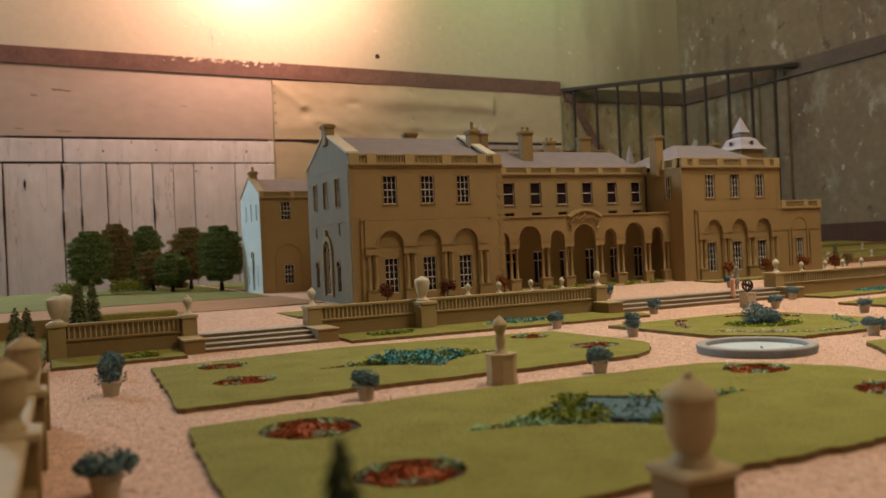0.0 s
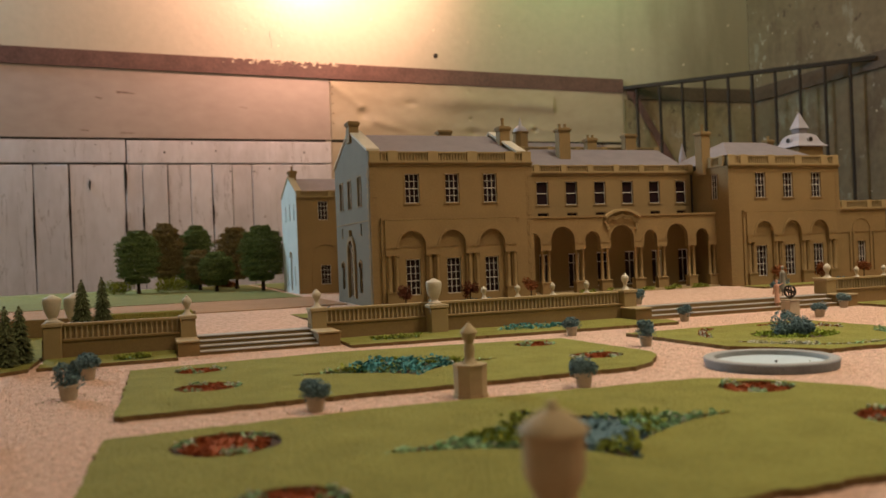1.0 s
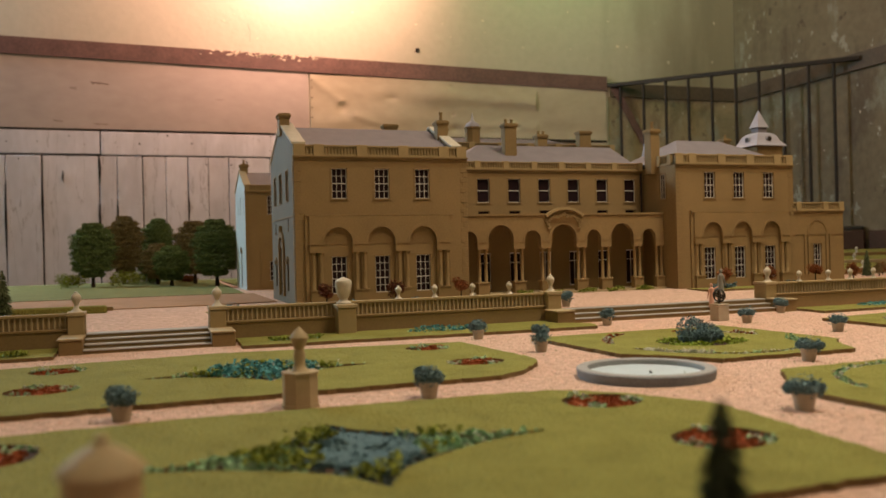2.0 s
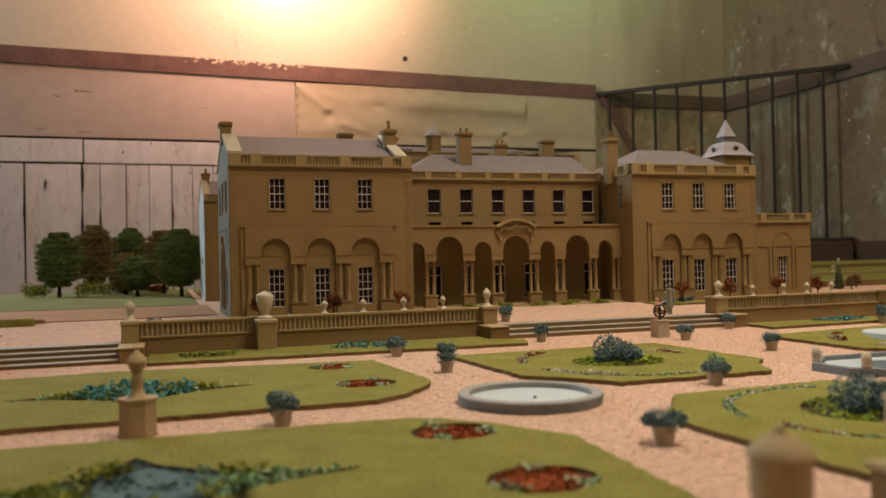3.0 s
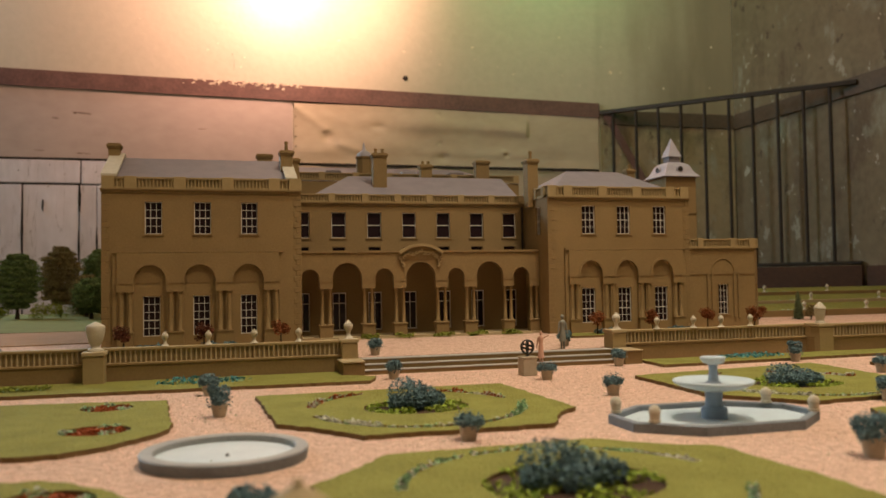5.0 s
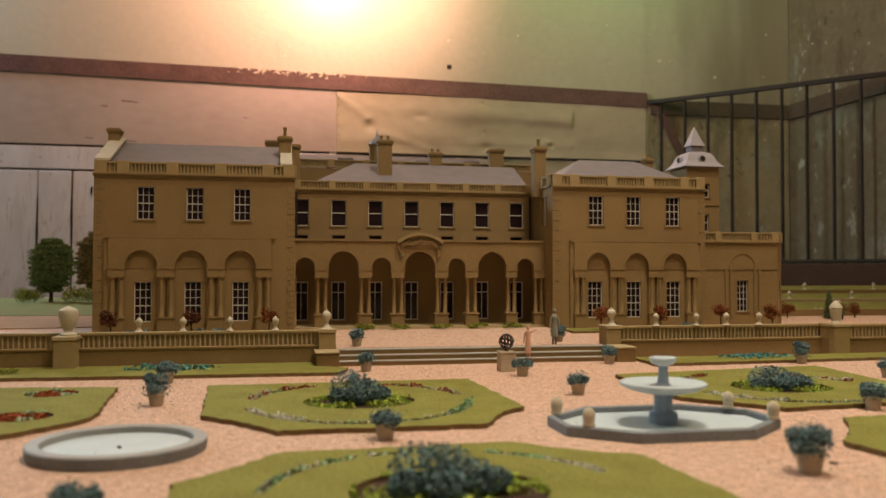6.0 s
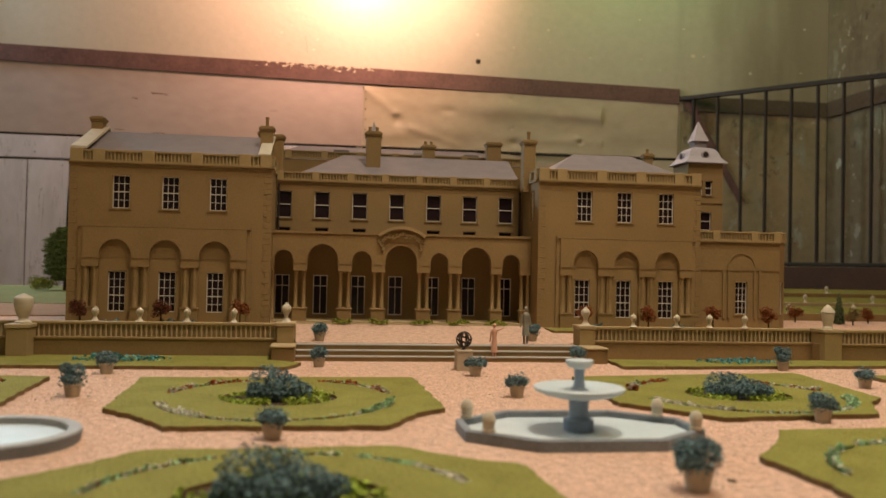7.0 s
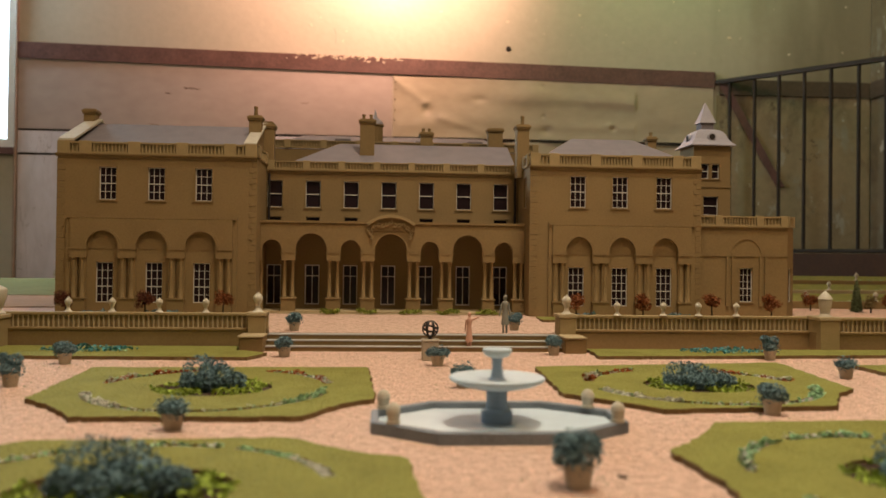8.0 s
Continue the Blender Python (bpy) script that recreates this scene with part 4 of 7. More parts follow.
def wing_front(fr, u0, u1, ztop, arches, uppers, lowers, pw):
    """The face of a wing: windows above, three blind arches with windows below."""
    holes = [(c - 0.0088, c + 0.0088, 0.1390, 0.1738) for c in uppers] + [(c - 0.0088, c + 0.0088, 0.0300, 0.0726) for c in lowers]
    part("wall", Geo(**fr).wall(u0, u1, ZB, ztop, holes, -0.003, 0), STONE, house)
    for c in uppers:
        window(fr, c, 0.1390, 0.1738, 0.0088, 3, 4)
    for c in lowers:
        window(fr, c, 0.0300, 0.0726, 0.0088, 3, 5, trim=False)
    r = arches[1]
    cs = arches[0]
    zi, zs, zc, zt = 0.0775, 0.0880, 0.1060, 0.1190
    a0, a1 = cs[0] - r - pw, cs[-1] + r + pw
    part("arcade", Geo(**fr).arcade(a0, a1, zs, zt, [(c, r, zs, zc) for c in cs], 0.0001, 0.0042), STONE, house)
    for c in cs:
        part("archivolt", Geo(**fr).ring(c, zs, r + 0.0002, r + 0.0030, (zc - zs) / r, 0.0043, 0.0050), STONE, house)
        part("tympanum_band", Geo(**fr).box(c - r + 0.0003, c + r - 0.0003, 0.0001, 0.0006, zs - 0.0010, zs), STONE, house)
    piers = [(a0, cs[0] - r)] + [(p + r, q - r) for p, q in zip(cs, cs[1:])] + [(cs[-1] + r, a1)]
    for p, q in piers:
        m = (p + q) / 2
        part("impost", Geo(**fr).box(p - 0.0003, q + 0.0003, 0.0001, 0.0056, zi, zs - 0.0016).box(p - 0.0010, q + 0.0010, 0.0001, 0.0064, zs - 0.0016, zs + 0.0003), STONE, house)
        part("pedestal", Geo(**fr).box(p + 0.0002, q - 0.0002, 0.0001, 0.0062, ZB, 0.0335), STONE, house)
        part("pedestal_cap", Geo(**fr).box(p - 0.0006, q + 0.0006, 0.0001, 0.0070, 0.0336, 0.0350), STONE, house)
        for s in (-1, 1):
            column(fr, m + s * (q - p) * 0.27, 0.0030, 0.0350, zi, 0.0023)
        for a, b in ((p + 0.0004, m - 0.0012), (m + 0.0012, q - 0.0004)):
            part("pilaster", Geo(**fr).box(a, b, 0.0001, 0.0030, 0.0350, zi), STONE, house)
    part("hood", Geo(**fr).box(a0 - 0.0045, a1 + 0.0045, 0.0001, 0.0044, zt + 0.0001, zt + 0.0024), STONE, house)
    for a, b in ((a0 - 0.0045, a0 - 0.0001), (a1 + 0.0001, a1 + 0.0045)):
        part("hood_side", Geo(**fr).box(a, b, 0.0001, 0.0024, ZB, zt), STONE, house)
    cornice(fr, u0 - 0.001, u1 + 0.001, ztop - 0.0035)


def side_wall(fr, u0, u1, z1, holes=(), mat=STONE):
    part("wall", Geo(**fr).wall(u0, u1, ZB, z1, list(holes), -0.003, 0), mat, house)


def chimney(x, y, w, d, z0, z1, pots=2, cap=0.002, potted=0.008):
    """A stack with a stepped cap and pots."""
    g = Geo()
    g.block(x - w / 2, x + w / 2, y - d / 2, y + d / 2, z0, z1 - 0.006, 0.0003)
    g.block(x - w / 2 - cap * 0.6, x + w / 2 + cap * 0.6, y - d / 2 - cap * 0.6, y + d / 2 + cap * 0.6, z1 - 0.006, z1 - 0.004, 0.0003)
    g.block(x - w / 2 - cap, x + w / 2 + cap, y - d / 2 - cap, y + d / 2 + cap, z1 - 0.004, z1 - 0.0015, 0.0003)
    g.block(x - w / 2 - 0.0004, x + w / 2 + 0.0004, y - d / 2 - 0.0004, y + d / 2 + 0.0004, z1 - 0.0015, z1, 0.0003)
    stack = part("chimney", g, STONE, house)
    for k in range(pots):
        u = x + (k - (pots - 1) / 2) * w * 0.5
        part("chimney_pot", Geo().lathe(u, y, [(0.0022, z1), (0.0019, z1 + potted * 0.7), (0.0024, z1 + potted * 0.8), (0.0022, z1 + potted)], 10), STONE, stack, smooth=True)


def roof(pts, faces, label="grey lilac card roof", mat=SLATE):
    g = Geo()
    for q in pts:
        g.p(*q)
    g.f = faces
    return part("roof", g, mat, house, label)


# left wing
FL = front(0.900)
wing_front(FL, 0.440, 0.648, 0.187, ((0.4885, 0.5395, 0.5905), 0.0165), (0.492, 0.5425, 0.592), (0.4900, 0.5412, 0.5910), 0.0165)
quoins(FL, 0.6485, -1, 0.02, 0.182, 27)
quoins(FL, 0.4398, 1, 0.02, 0.182, 27)
parapet(FL, 0.440, 0.648, 0.187, 0.2005, [0.26, 1, 1, 1, 0.26], pier=0.0128)
SL = left_side(0.440)
gw = [(0.9405, 0.9575, 0.1400, 0.1750), (0.9920, 1.0090, 0.1400, 0.1750), (1.0385, 1.0555, 0.1400, 0.1750), (0.9485, 0.9625, 0.0330, 0.0650), (1.0430, 1.0570, 0.0360, 0.0640), (0.9855, 1.0145, 0.0280, 0.0840)]
slots = [(0.9440, 0.9500, 0.1050, 0.1180), (1.0455, 1.0515, 0.1040, 0.1160)]
side_wall(SL, 0.9032, 1.085, 0.187, gw + slots, STONE_SHADED)


def half_disc(c, z, r, n=12):
    return [(c + r * math.cos(math.pi * k / n), z + r * math.sin(math.pi * k / n)) for k in range(n + 1)]


for a0, a1, z0, z1 in gw[:3]:
    window(SL, (a0 + a1) / 2, z0, z1, (a1 - a0) / 2, 3, 4)
# Shade of the two niches, drawn as dark panes and dark half discs.
for a0, a1, z0, z1 in gw[3:5]:
    window(SL, (a0 + a1) / 2, z0, z1, (a1 - a0) / 2, 1, 2, trim=False, mat=STONE)
    part("niche_head", Geo(**SL).gable(half_disc((a0 + a1) / 2, z1 + 0.0002, 0.0070), 0.0001, 0.0004), GLASS, house, "dark half disc for the shade in the niche head")
    part("archivolt", Geo(**SL).ring((a0 + a1) / 2, z1, 0.0071, 0.0092, 1.0, 0.0001, 0.0014, steps=10), STONE, house)
for a0, a1, z0, z1 in slots:
    part("slot", Geo(**SL).box(a0, a1, -0.0029, -0.0022, z0, z1), SOIL, house, "dark slot in the gable wall")
    part("sill", Geo(**SL).box(a0 - 0.0012, a1 + 0.0012, 0.0001, 0.0014, z0 - 0.0014, z0 - 0.0001), STONE, house)
window(SL, 1.0, 0.028, 0.084, 0.0145, 4, 6, trim=False)
part("archivolt", Geo(**SL).ring(1.0, 0.084, 0.0146, 0.0212, 1.0, 0.0001, 0.0024), STONE, house)
for a0, a1 in ((0.9788, 0.9853), (1.0147, 1.0212)):
    part("jamb", Geo(**SL).box(a0, a1, 0.0001, 0.0024, 0.026, 0.0838), STONE, house)
part("keystone", Geo(**SL).box(0.9980, 1.0020, 0.0001, 0.0034, 0.1040, 0.1120), STONE, house)
part("fanlight", Geo(**SL).gable(half_disc(1.0, 0.0842, 0.0144), 0.0001, 0.0006), GLASS, house, "dark arched fanlight")
for q in (45, 90, 135):
    c, e = math.cos(radians(q)), math.sin(radians(q))
    part("glazing_bar", Geo(**SL).gable([(1.0 - e * 0.0003, 0.0842 + c * 0.0003), (1.0 + e * 0.0003, 0.0842 - c * 0.0003), (1.0 + c * 0.0143 + e * 0.0003, 0.0842 + e * 0.0143 - c * 0.0003), (1.0 + c * 0.0143 - e * 0.0003, 0.0842 + e * 0.0143 + c * 0.0003)], 0.0007, 0.0011), WHITE, house)
part("string", Geo(**SL).box(0.9032, 1.085, 0.0001, 0.0008, 0.1195, 0.1210), STONE, house)
quoins(SL, 0.9034, 1, 0.02, 0.182, 27)
part("gable", Geo(**SL).gable([(0.9032, 0.1872), (1.085, 0.1872), (1.085, 0.196), (0.994, 0.235), (0.9032, 0.200)], -0.007, -0.0002), STONE_SHADED, house, "pointed gable wall")
part("coping", Geo(**SL).gable([(0.9045, 0.2015), (0.994, 0.2362), (1.085, 0.1972), (1.085, 0.1995), (0.994, 0.2390), (0.9045, 0.2040)], -0.0150, 0.0012), STONE_CREAM, house, "pale gable coping")
side_wall(dict(origin=(0.648, 0, 0), u=(0, 1, 0), w=(1, 0, 0)), 0.9032, 1.085, 0.187)
side_wall(dict(origin=(0, 1.085, 0), u=(1, 0, 0), w=(0, 1, 0)), 0.4432, 0.6448, 0.187)
parapet(dict(origin=(0.648, 0, 0), u=(0, 1, 0), w=(1, 0, 0)), 0.9075, 0.975, 0.187, 0.2005, [1], pier=0.012)
roof([(0.451, 0.908, 0.196), (0.634, 0.908, 0.196), (0.634, 0.994, 0.2335), (0.451, 0.994, 0.2335), (0.451, 1.082, 0.193), (0.634, 1.082, 0.193), (0.451, 0.908, 0.188), (0.634, 0.908, 0.188), (0.451, 1.082, 0.188), (0.634, 1.082, 0.188)],
     [[0, 1, 2, 3], [3, 2, 5, 4], [6, 7, 1, 0], [4, 5, 9, 8]])
part("gable", Geo(**left_side(0.6345)).gable([(0.9075, 0.188), (1.08, 0.188), (1.08, 0.196), (0.994, 0.235), (0.9075, 0.199)], -0.009, -0.0002), STONE, house, "stepped gable wall")
part("coping", Geo(**left_side(0.6345)).gable([(0.9075, 0.2006), (0.994, 0.2365), (1.08, 0.1975), (1.08, 0.1998), (0.994, 0.2392), (0.9075, 0.2030)], -0.011, 0.0022), STONE_CREAM, house, "pale gable coping")
chimney(0.4438, 0.990, 0.0125, 0.016, 0.222, 0.2490, 0)
chimney(0.6375, 0.958, 0.0140, 0.013, 0.215, 0.2410, 1, potted=0.0110)
chimney(0.6490, 0.990, 0.0120, 0.013, 0.180, 0.2370, 0)

# centre
FC = front(0.978)
cu = [0.6575 + 0.0444 * k for k in range(7)]
holes = [(c - 0.0088, c + 0.0088, 0.1385, 0.1700) for c in cu] + [(c - 0.0080, c + 0.0080, 0.1210, 0.1275) for c in cu] + [(c - 0.0085, c + 0.0085, 0.0250, 0.0715) for c in cu]
part("wall", Geo(**FC).wall(0.6482, 0.9448, ZB, 0.181, holes, -0.003, 0), STONE, house)
for k, c in enumerate(cu):
    window(FC, c, 0.1385, 0.1700, 0.0088, 1, 2)
    window(FC, c, 0.1210, 0.1275, 0.0080, 1, 1, trim=False, mat=STONE)
    window(FC, c, 0.0250, 0.0715, 0.0085, 2, 1, trim=False, mat=DOORWHITE, transom=0.72)
cornice(FC, 0.6482, 0.9448, 0.1785)
parapet(FC, 0.6482, 0.9448, 0.1822, 0.1930, [1] * 7, pier=0.0085)
roof([(0.664, 0.986, 0.188), (0.944, 0.986, 0.188), (0.944, 1.062, 0.2255), (0.728, 1.062, 0.2255), (0.664, 1.138, 0.188), (0.944, 1.138, 0.188)], [[0, 1, 2, 3], [3, 2, 5, 4], [0, 3, 4], [1, 5, 2], [0, 4, 5, 1]])
part("drainpipe", Geo().lathe(0.9405, 0.975, [(0.0014, 0.12), (0.0014, 0.178)], 8), IRON, house, "dark drainpipe", smooth=True)
part("drainpipe", Geo().lathe(0.6515, 0.975, [(0.0014, 0.12), (0.0014, 0.178)], 8), IRON, house, "dark drainpipe", smooth=True)
chimney(0.7635, 1.030, 0.0178, 0.013, 0.195, 0.2520, 2, potted=0.006)
chimney(0.8400, 1.085, 0.0160, 0.012, 0.205, 0.2460, 2, potted=0.005)
chimney(0.9370, 1.130, 0.0200, 0.013, 0.19, 0.2600, 0)
chimney(0.6230, 1.144, 0.0200, 0.013, 0.19, 0.2640, 0)

# loggia
LG = front(0.9290)
arches = [(0.6610, 0.0108, 0.0875, 0.0995), (0.7043, 0.0172, 0.0885, 0.1070), (0.7483, 0.0113, 0.0875, 0.0998), (0.7930, 0.0180, 0.0885, 0.1072), (0.8370, 0.0103, 0.0875, 0.0995), (0.8800, 0.0170, 0.0885, 0.1070), (0.9210, 0.0105, 0.0875, 0.0995)]
part("arcade", Geo(**LG).arcade(0.6484, 0.9446, 0.0870, 0.1185, arches, -0.0065, 0), STONE, house, "arcade wall of the loggia")
for c, r, zs, zc in arches:
    part("archivolt", Geo(**LG).ring(c, zs, r + 0.0001, r + 0.0019, (zc - zs) / r, 0.0001, 0.0006), STONE, house)
edges = [0.6484] + [e for c, r, _, _ in arches for e in (c - r, c + r)] + [0.9446]
for p, q in zip(edges[0::2], edges[1::2]):
    m = (p + q) / 2
    part("impost", Geo(**LG).box(p, q, -0.0068, 0.0006, 0.0765, 0.0848).box(p - 0.0006, q + 0.0006, -0.0073, 0.0012, 0.0848, 0.0869), STONE, house)
    if q - p > 0.006:
        part("pedestal", Geo(**LG).block(p - 0.0002, q + 0.0002, -0.0078, 0.0016, 0.012, 0.0335, 0.0004).block(p - 0.0012, q + 0.0012, -0.0085, 0.0026, 0.0335, 0.0355, 0.0004), STONE, house)
        for s in (-1, 1):
            column(LG, m + s * (q - p) * 0.29, -0.0031, 0.0355, 0.0765, 0.0021)
    else:
        column(LG, m, -0.0031, 0.0215, 0.0765, 0.0021)
part("string", Geo(**LG).box(0.6484, 0.9446, -0.0066, 0.0016, 0.1186, 0.1212), STONE, house)
part("loggia_roof", Geo(**LG).box(0.6484, 0.9446, -0.0488, -0.0067, 0.1150, 0.1185), SLATE, house, "flat loggia roof")
part("loggia_floor", Geo(**LG).box(0.6484, 0.9446, -0.0488, 0.0050, 0.010, 0.0205).box(0.6700, 0.9300, 0.0051, 0.0110, 0.010, 0.0188), STONE_PALE, house, "pale loggia floor and step")
# curved pediment over the middle arch
PR, PZ = 0.0425, 0.0862
ped = part("pediment", Geo(**LG).ring(0.7930, PZ, PR - 0.0030, PR + 0.0003, 1.0, 0.0001, 0.0060, 50, 130, 20), STONE_RAIL, house, "curved pediment with carved scrolls")
arc = [(0.7930 + (PR - 0.0025) * math.cos(radians(52 + 76 * k / 16)), PZ + (PR - 0.0025) * math.sin(radians(52 + 76 * k / 16))) for k in range(17)]
part("tympanum", Geo(**LG).gable([(0.8165, 0.1110)] + arc + [(0.7695, 0.1110)], 0.0001, 0.0012), STONE, ped)
for k in range(9):
    u = 0.7745 + 0.0185 * 2 * k / 8
    z = 0.1195 - 0.22 * abs(u - 0.793) + 0.0012 * math.sin(k * 2.1)
    part("scroll", Geo(**LG).ring(u, z, 0.0008, 0.0025, 1.0, 0.0013, 0.0034, 40 * k, 40 * k + 290, 10), STONE_RAIL, ped)

for s in (-1, 1):
    for du, z, q in ((0.0205, 0.1125, 20), (0.0228, 0.1080, 100), (0.0215, 0.1035, 200), (0.0250, 0.1120, 60)):
        part("scroll", Geo(**LG).ring(0.793 + s * du, z, 0.0007, 0.0022, 1.0, 0.0007, 0.0026, q, q + 280, 10), STONE_RAIL, ped)

# right wing
wing_front(FL, 0.945, 1.138, 0.184, ((1.0000, 1.0485, 1.0970), 0.0148), (0.9990, 1.0465, 1.0965), (0.9975, 1.0465, 1.0970), 0.0148)
quoins(FL, 1.1385, -1, 0.02, 0.179, 27)
quoins(FL, 0.9448, 1, 0.02, 0.179, 27)
parapet(FL, 0.945, 1.138, 0.184, 0.1980, [0.26, 1, 1, 1, 0.26], pier=0.0116)
SR = left_side(0.945)
side_wall(SR, 0.9032, 1.080, 0.184, [(0.9225, 0.9375, 0.1395, 0.1733)])
window(SR, 0.930, 0.1395, 0.1733, 0.0075, 3, 4)
parapet(SR, 0.9075, 0.940, 0.184, 0.1980, [1], pier=0.0075)
side_wall(dict(origin=(1.138, 0, 0), u=(0, 1, 0), w=(1, 0, 0)), 0.9032, 1.080, 0.184)
side_wall(dict(origin=(0, 1.080, 0), u=(1, 0, 0), w=(0, 1, 0)), 0.9482, 1.1348, 0.184)
parapet(dict(origin=(1.138, 0, 0), u=(0, 1, 0), w=(1, 0, 0)), 0.9075, 0.985, 0.184, 0.1980, [1], pier=0.010)
roof([(0.955, 0.908, 0.192), (1.130, 0.908, 0.192), (1.130, 1.076, 0.192), (0.955, 1.076, 0.192), (1.012, 0.992, 0.2285), (1.088, 0.992, 0.2285)], [[0, 1, 5, 4], [2, 3, 4, 5], [1, 2, 5], [3, 0, 4], [3, 2, 1, 0]])
chimney(0.9445, 0.952, 0.0140, 0.016, 0.175, 0.2370, 1, potted=0.0105)
chimney(1.1200, 1.020, 0.0110, 0.011, 0.19, 0.2370, 1, potted=0.006)

# low range east of the right wing, with a canted corner
FE = front(0.9250)
part("wall", Geo(**FE).wall(1.1382, 1.252, ZB, 0.1215, [(1.1955, 1.2105, 0.0345, 0.0735)], -0.003, 0), STONE, house)
window(FE, 1.2030, 0.0345, 0.0735, 0.0075, 3, 5)
part("archivolt", Geo(**FE).ring(1.2030, 0.0890, 0.0170, 0.0182, 1.06, 0.0001, 0.0009), STONE, house)
part("string", Geo(**FE).box(1.1384, 1.2515, 0.0001, 0.0009, 0.0870, 0.0888), STONE, house)
for u in (1.1800, 1.1865, 1.2195, 1.2260):
    part("pilaster", Geo(**FE).box(u - 0.0014, u + 0.0014, 0.0001, 0.0022, 0.030, 0.0869), STONE, house)
cornice(FE, 1.1384, 1.252, 0.1185, 0.003, 0.0025)
parapet(FE, 1.1384, 1.252, 0.1215, 0.1340, [0.46, 1, 0.5], pier=0.0085)
q = 0.7071
FX = dict(origin=(1.252, 0.9250, 0), u=(q, q, 0), w=(q, -q, 0))
part("wall", Geo(**FX).wall(0.0002, 0.020, ZB, 0.1215, [(0.0045, 0.0155, 0.0345, 0.0735)], -0.003, 0), STONE, house)
window(FX, 0.010, 0.0345, 0.0735, 0.0055, 2, 5, trim=False)
parapet(FX, 0.0004, 0.020, 0.1215, 0.1340, [1], pier=0.004)
side_wall(dict(origin=(1.2662, 0, 0), u=(0, 1, 0), w=(1, 0, 0)), 0.9395, 1.120, 0.1215)
part("flat_roof", Geo().prism([(1.1385, 0.9285), (1.251, 0.9285), (1.263, 0.941), (1.263, 1.12), (1.1385, 1.12)], 0.112, 0.1155), SLATE, house, "flat roof")

# tower with bell-cast cap
TX, TY, TH = 1.1962, 1.0340, 0.0238
TF = front(TY - TH)
th = [(1.1825, 1.1920, 0.1850, 0.2035), (1.1960, 1.2055, 0.1850, 0.2035), (1.1855, 1.2045, 0.1390, 0.1625)]
part("wall", Geo(**TF).wall(TX - TH, TX + TH, 0.05, 0.2265, th, -0.003, 0), STONE, house, "tower wall")
for a0, a1, z0, z1 in th:
    window(TF, (a0 + a1) / 2, z0, z1, (a1 - a0) / 2, 1, 2)
for o, u, w in (((TX - TH, TY, 0), (0, 1, 0), (-1, 0, 0)), ((TX + TH, TY, 0), (0, 1, 0), (1, 0, 0)), ((TX, TY + TH, 0), (1, 0, 0), (0, 1, 0))):
    e = TH if u[0] else TH - 0.003
    part("wall", Geo(o, u, w).wall(-e, e if u[0] else TH - 0.003, 0.05, 0.2265, [], -0.003, 0), STONE, house, "tower wall")
part("string", Geo().box(TX - TH - 0.0012, TX + TH + 0.0012, TY - TH - 0.0012, TY + TH + 0.0012, 0.1740, 0.1765), STONE, house)
s2 = math.sqrt(2)
cap = part("tower_roof", Geo().lathe(TX, TY, [(0.0292 * s2, 0.2266), (0.0292 * s2, 0.2273), (0.0250 * s2, 0.2312), (0.0217 * s2, 0.2358), (0.0201 * s2, 0.2398), (0.0188 * s2, 0.2428), (0.0165 * s2, 0.2458), (0.0132 * s2, 0.2480), (0.0098 * s2, 0.2492)], 4), LEAD, house, "pale bell-cast tower roof")
part("neck", Geo().lathe(TX, TY, [(0.0082 * s2, 0.2493), (0.0082 * s2, 0.2575)], 4), SLATE, cap)
part("spire", Geo().lathe(TX, TY, [(0.0104 * s2, 0.2576), (0.0104 * s2, 0.2581), (0.0004, 0.2850)], 4), LEAD, cap, "pale pyramid spire")
for o, u, w in (((TX, TY - 0.0185, 0), (1, 0, 0), (0, -1, 0)), ((TX - 0.0185, TY, 0), (0, -1, 0), (-1, 0, 0)), ((TX + 0.0185, TY, 0), (0, 1, 0), (1, 0, 0))):
    part("oculus", Geo(o, u, w).gable([(0.0052 * math.cos(k * 0.449), 0.2380 + 0.0050 * math.sin(k * 0.449)) for k in range(14)], -0.004, 0.0050), LEAD, cap)
    part("oculus_glass", Geo(o, u, w).gable([(0.0037 * math.cos(k * 0.449), 0.2380 + 0.0036 * math.sin(k * 0.449)) for k in range(14)], 0.0051, 0.0056), IRON, cap, "dark round opening")

# ranges at the back
for x0, x1, y0, y1 in ((0.600, 1.000, 1.142, 1.145), (0.600, 0.603, 1.1452, 1.36), (0.997, 1.000, 1.1452, 1.36), (0.6032, 0.9968, 1.357, 1.36)):
    part("wall", Geo().box(x0, x1, y0, y1, 0.0125, 0.228), STONE, house, "wall of the rear range")
parapet(front(1.142), 0.600, 1.000, 0.2290, 0.2405, [1] * 8, pier=0.009)
roof([(0.610, 1.152, 0.229), (0.990, 1.152, 0.229), (0.990, 1.352, 0.229), (0.610, 1.352, 0.229), (0.665, 1.25, 0.262), (0.935, 1.25, 0.262)], [[0, 1, 5, 4], [2, 3, 4, 5], [1, 2, 5], [3, 0, 4], [3, 2, 1, 0]])
for x in (0.715, 0.83, 0.905):
    part("skylight", Geo().prism([(x, 1.188), (x + 0.022, 1.188), (x + 0.022, 1.212), (x, 1.212)], 0.236, 0.2495), SLATE if x != 0.83 else LEAD, house, "dark skylight on the rear roof")
g = Geo().lathe(0.772, 1.189, [(0.012, 0.225), (0.012, 0.2680), (0.0135, 0.2685), (0.0135, 0.2705), (0.011, 0.2708)], 8)
tur = part("turret", g, STONE, house, "eight-sided turret with a lead cap")
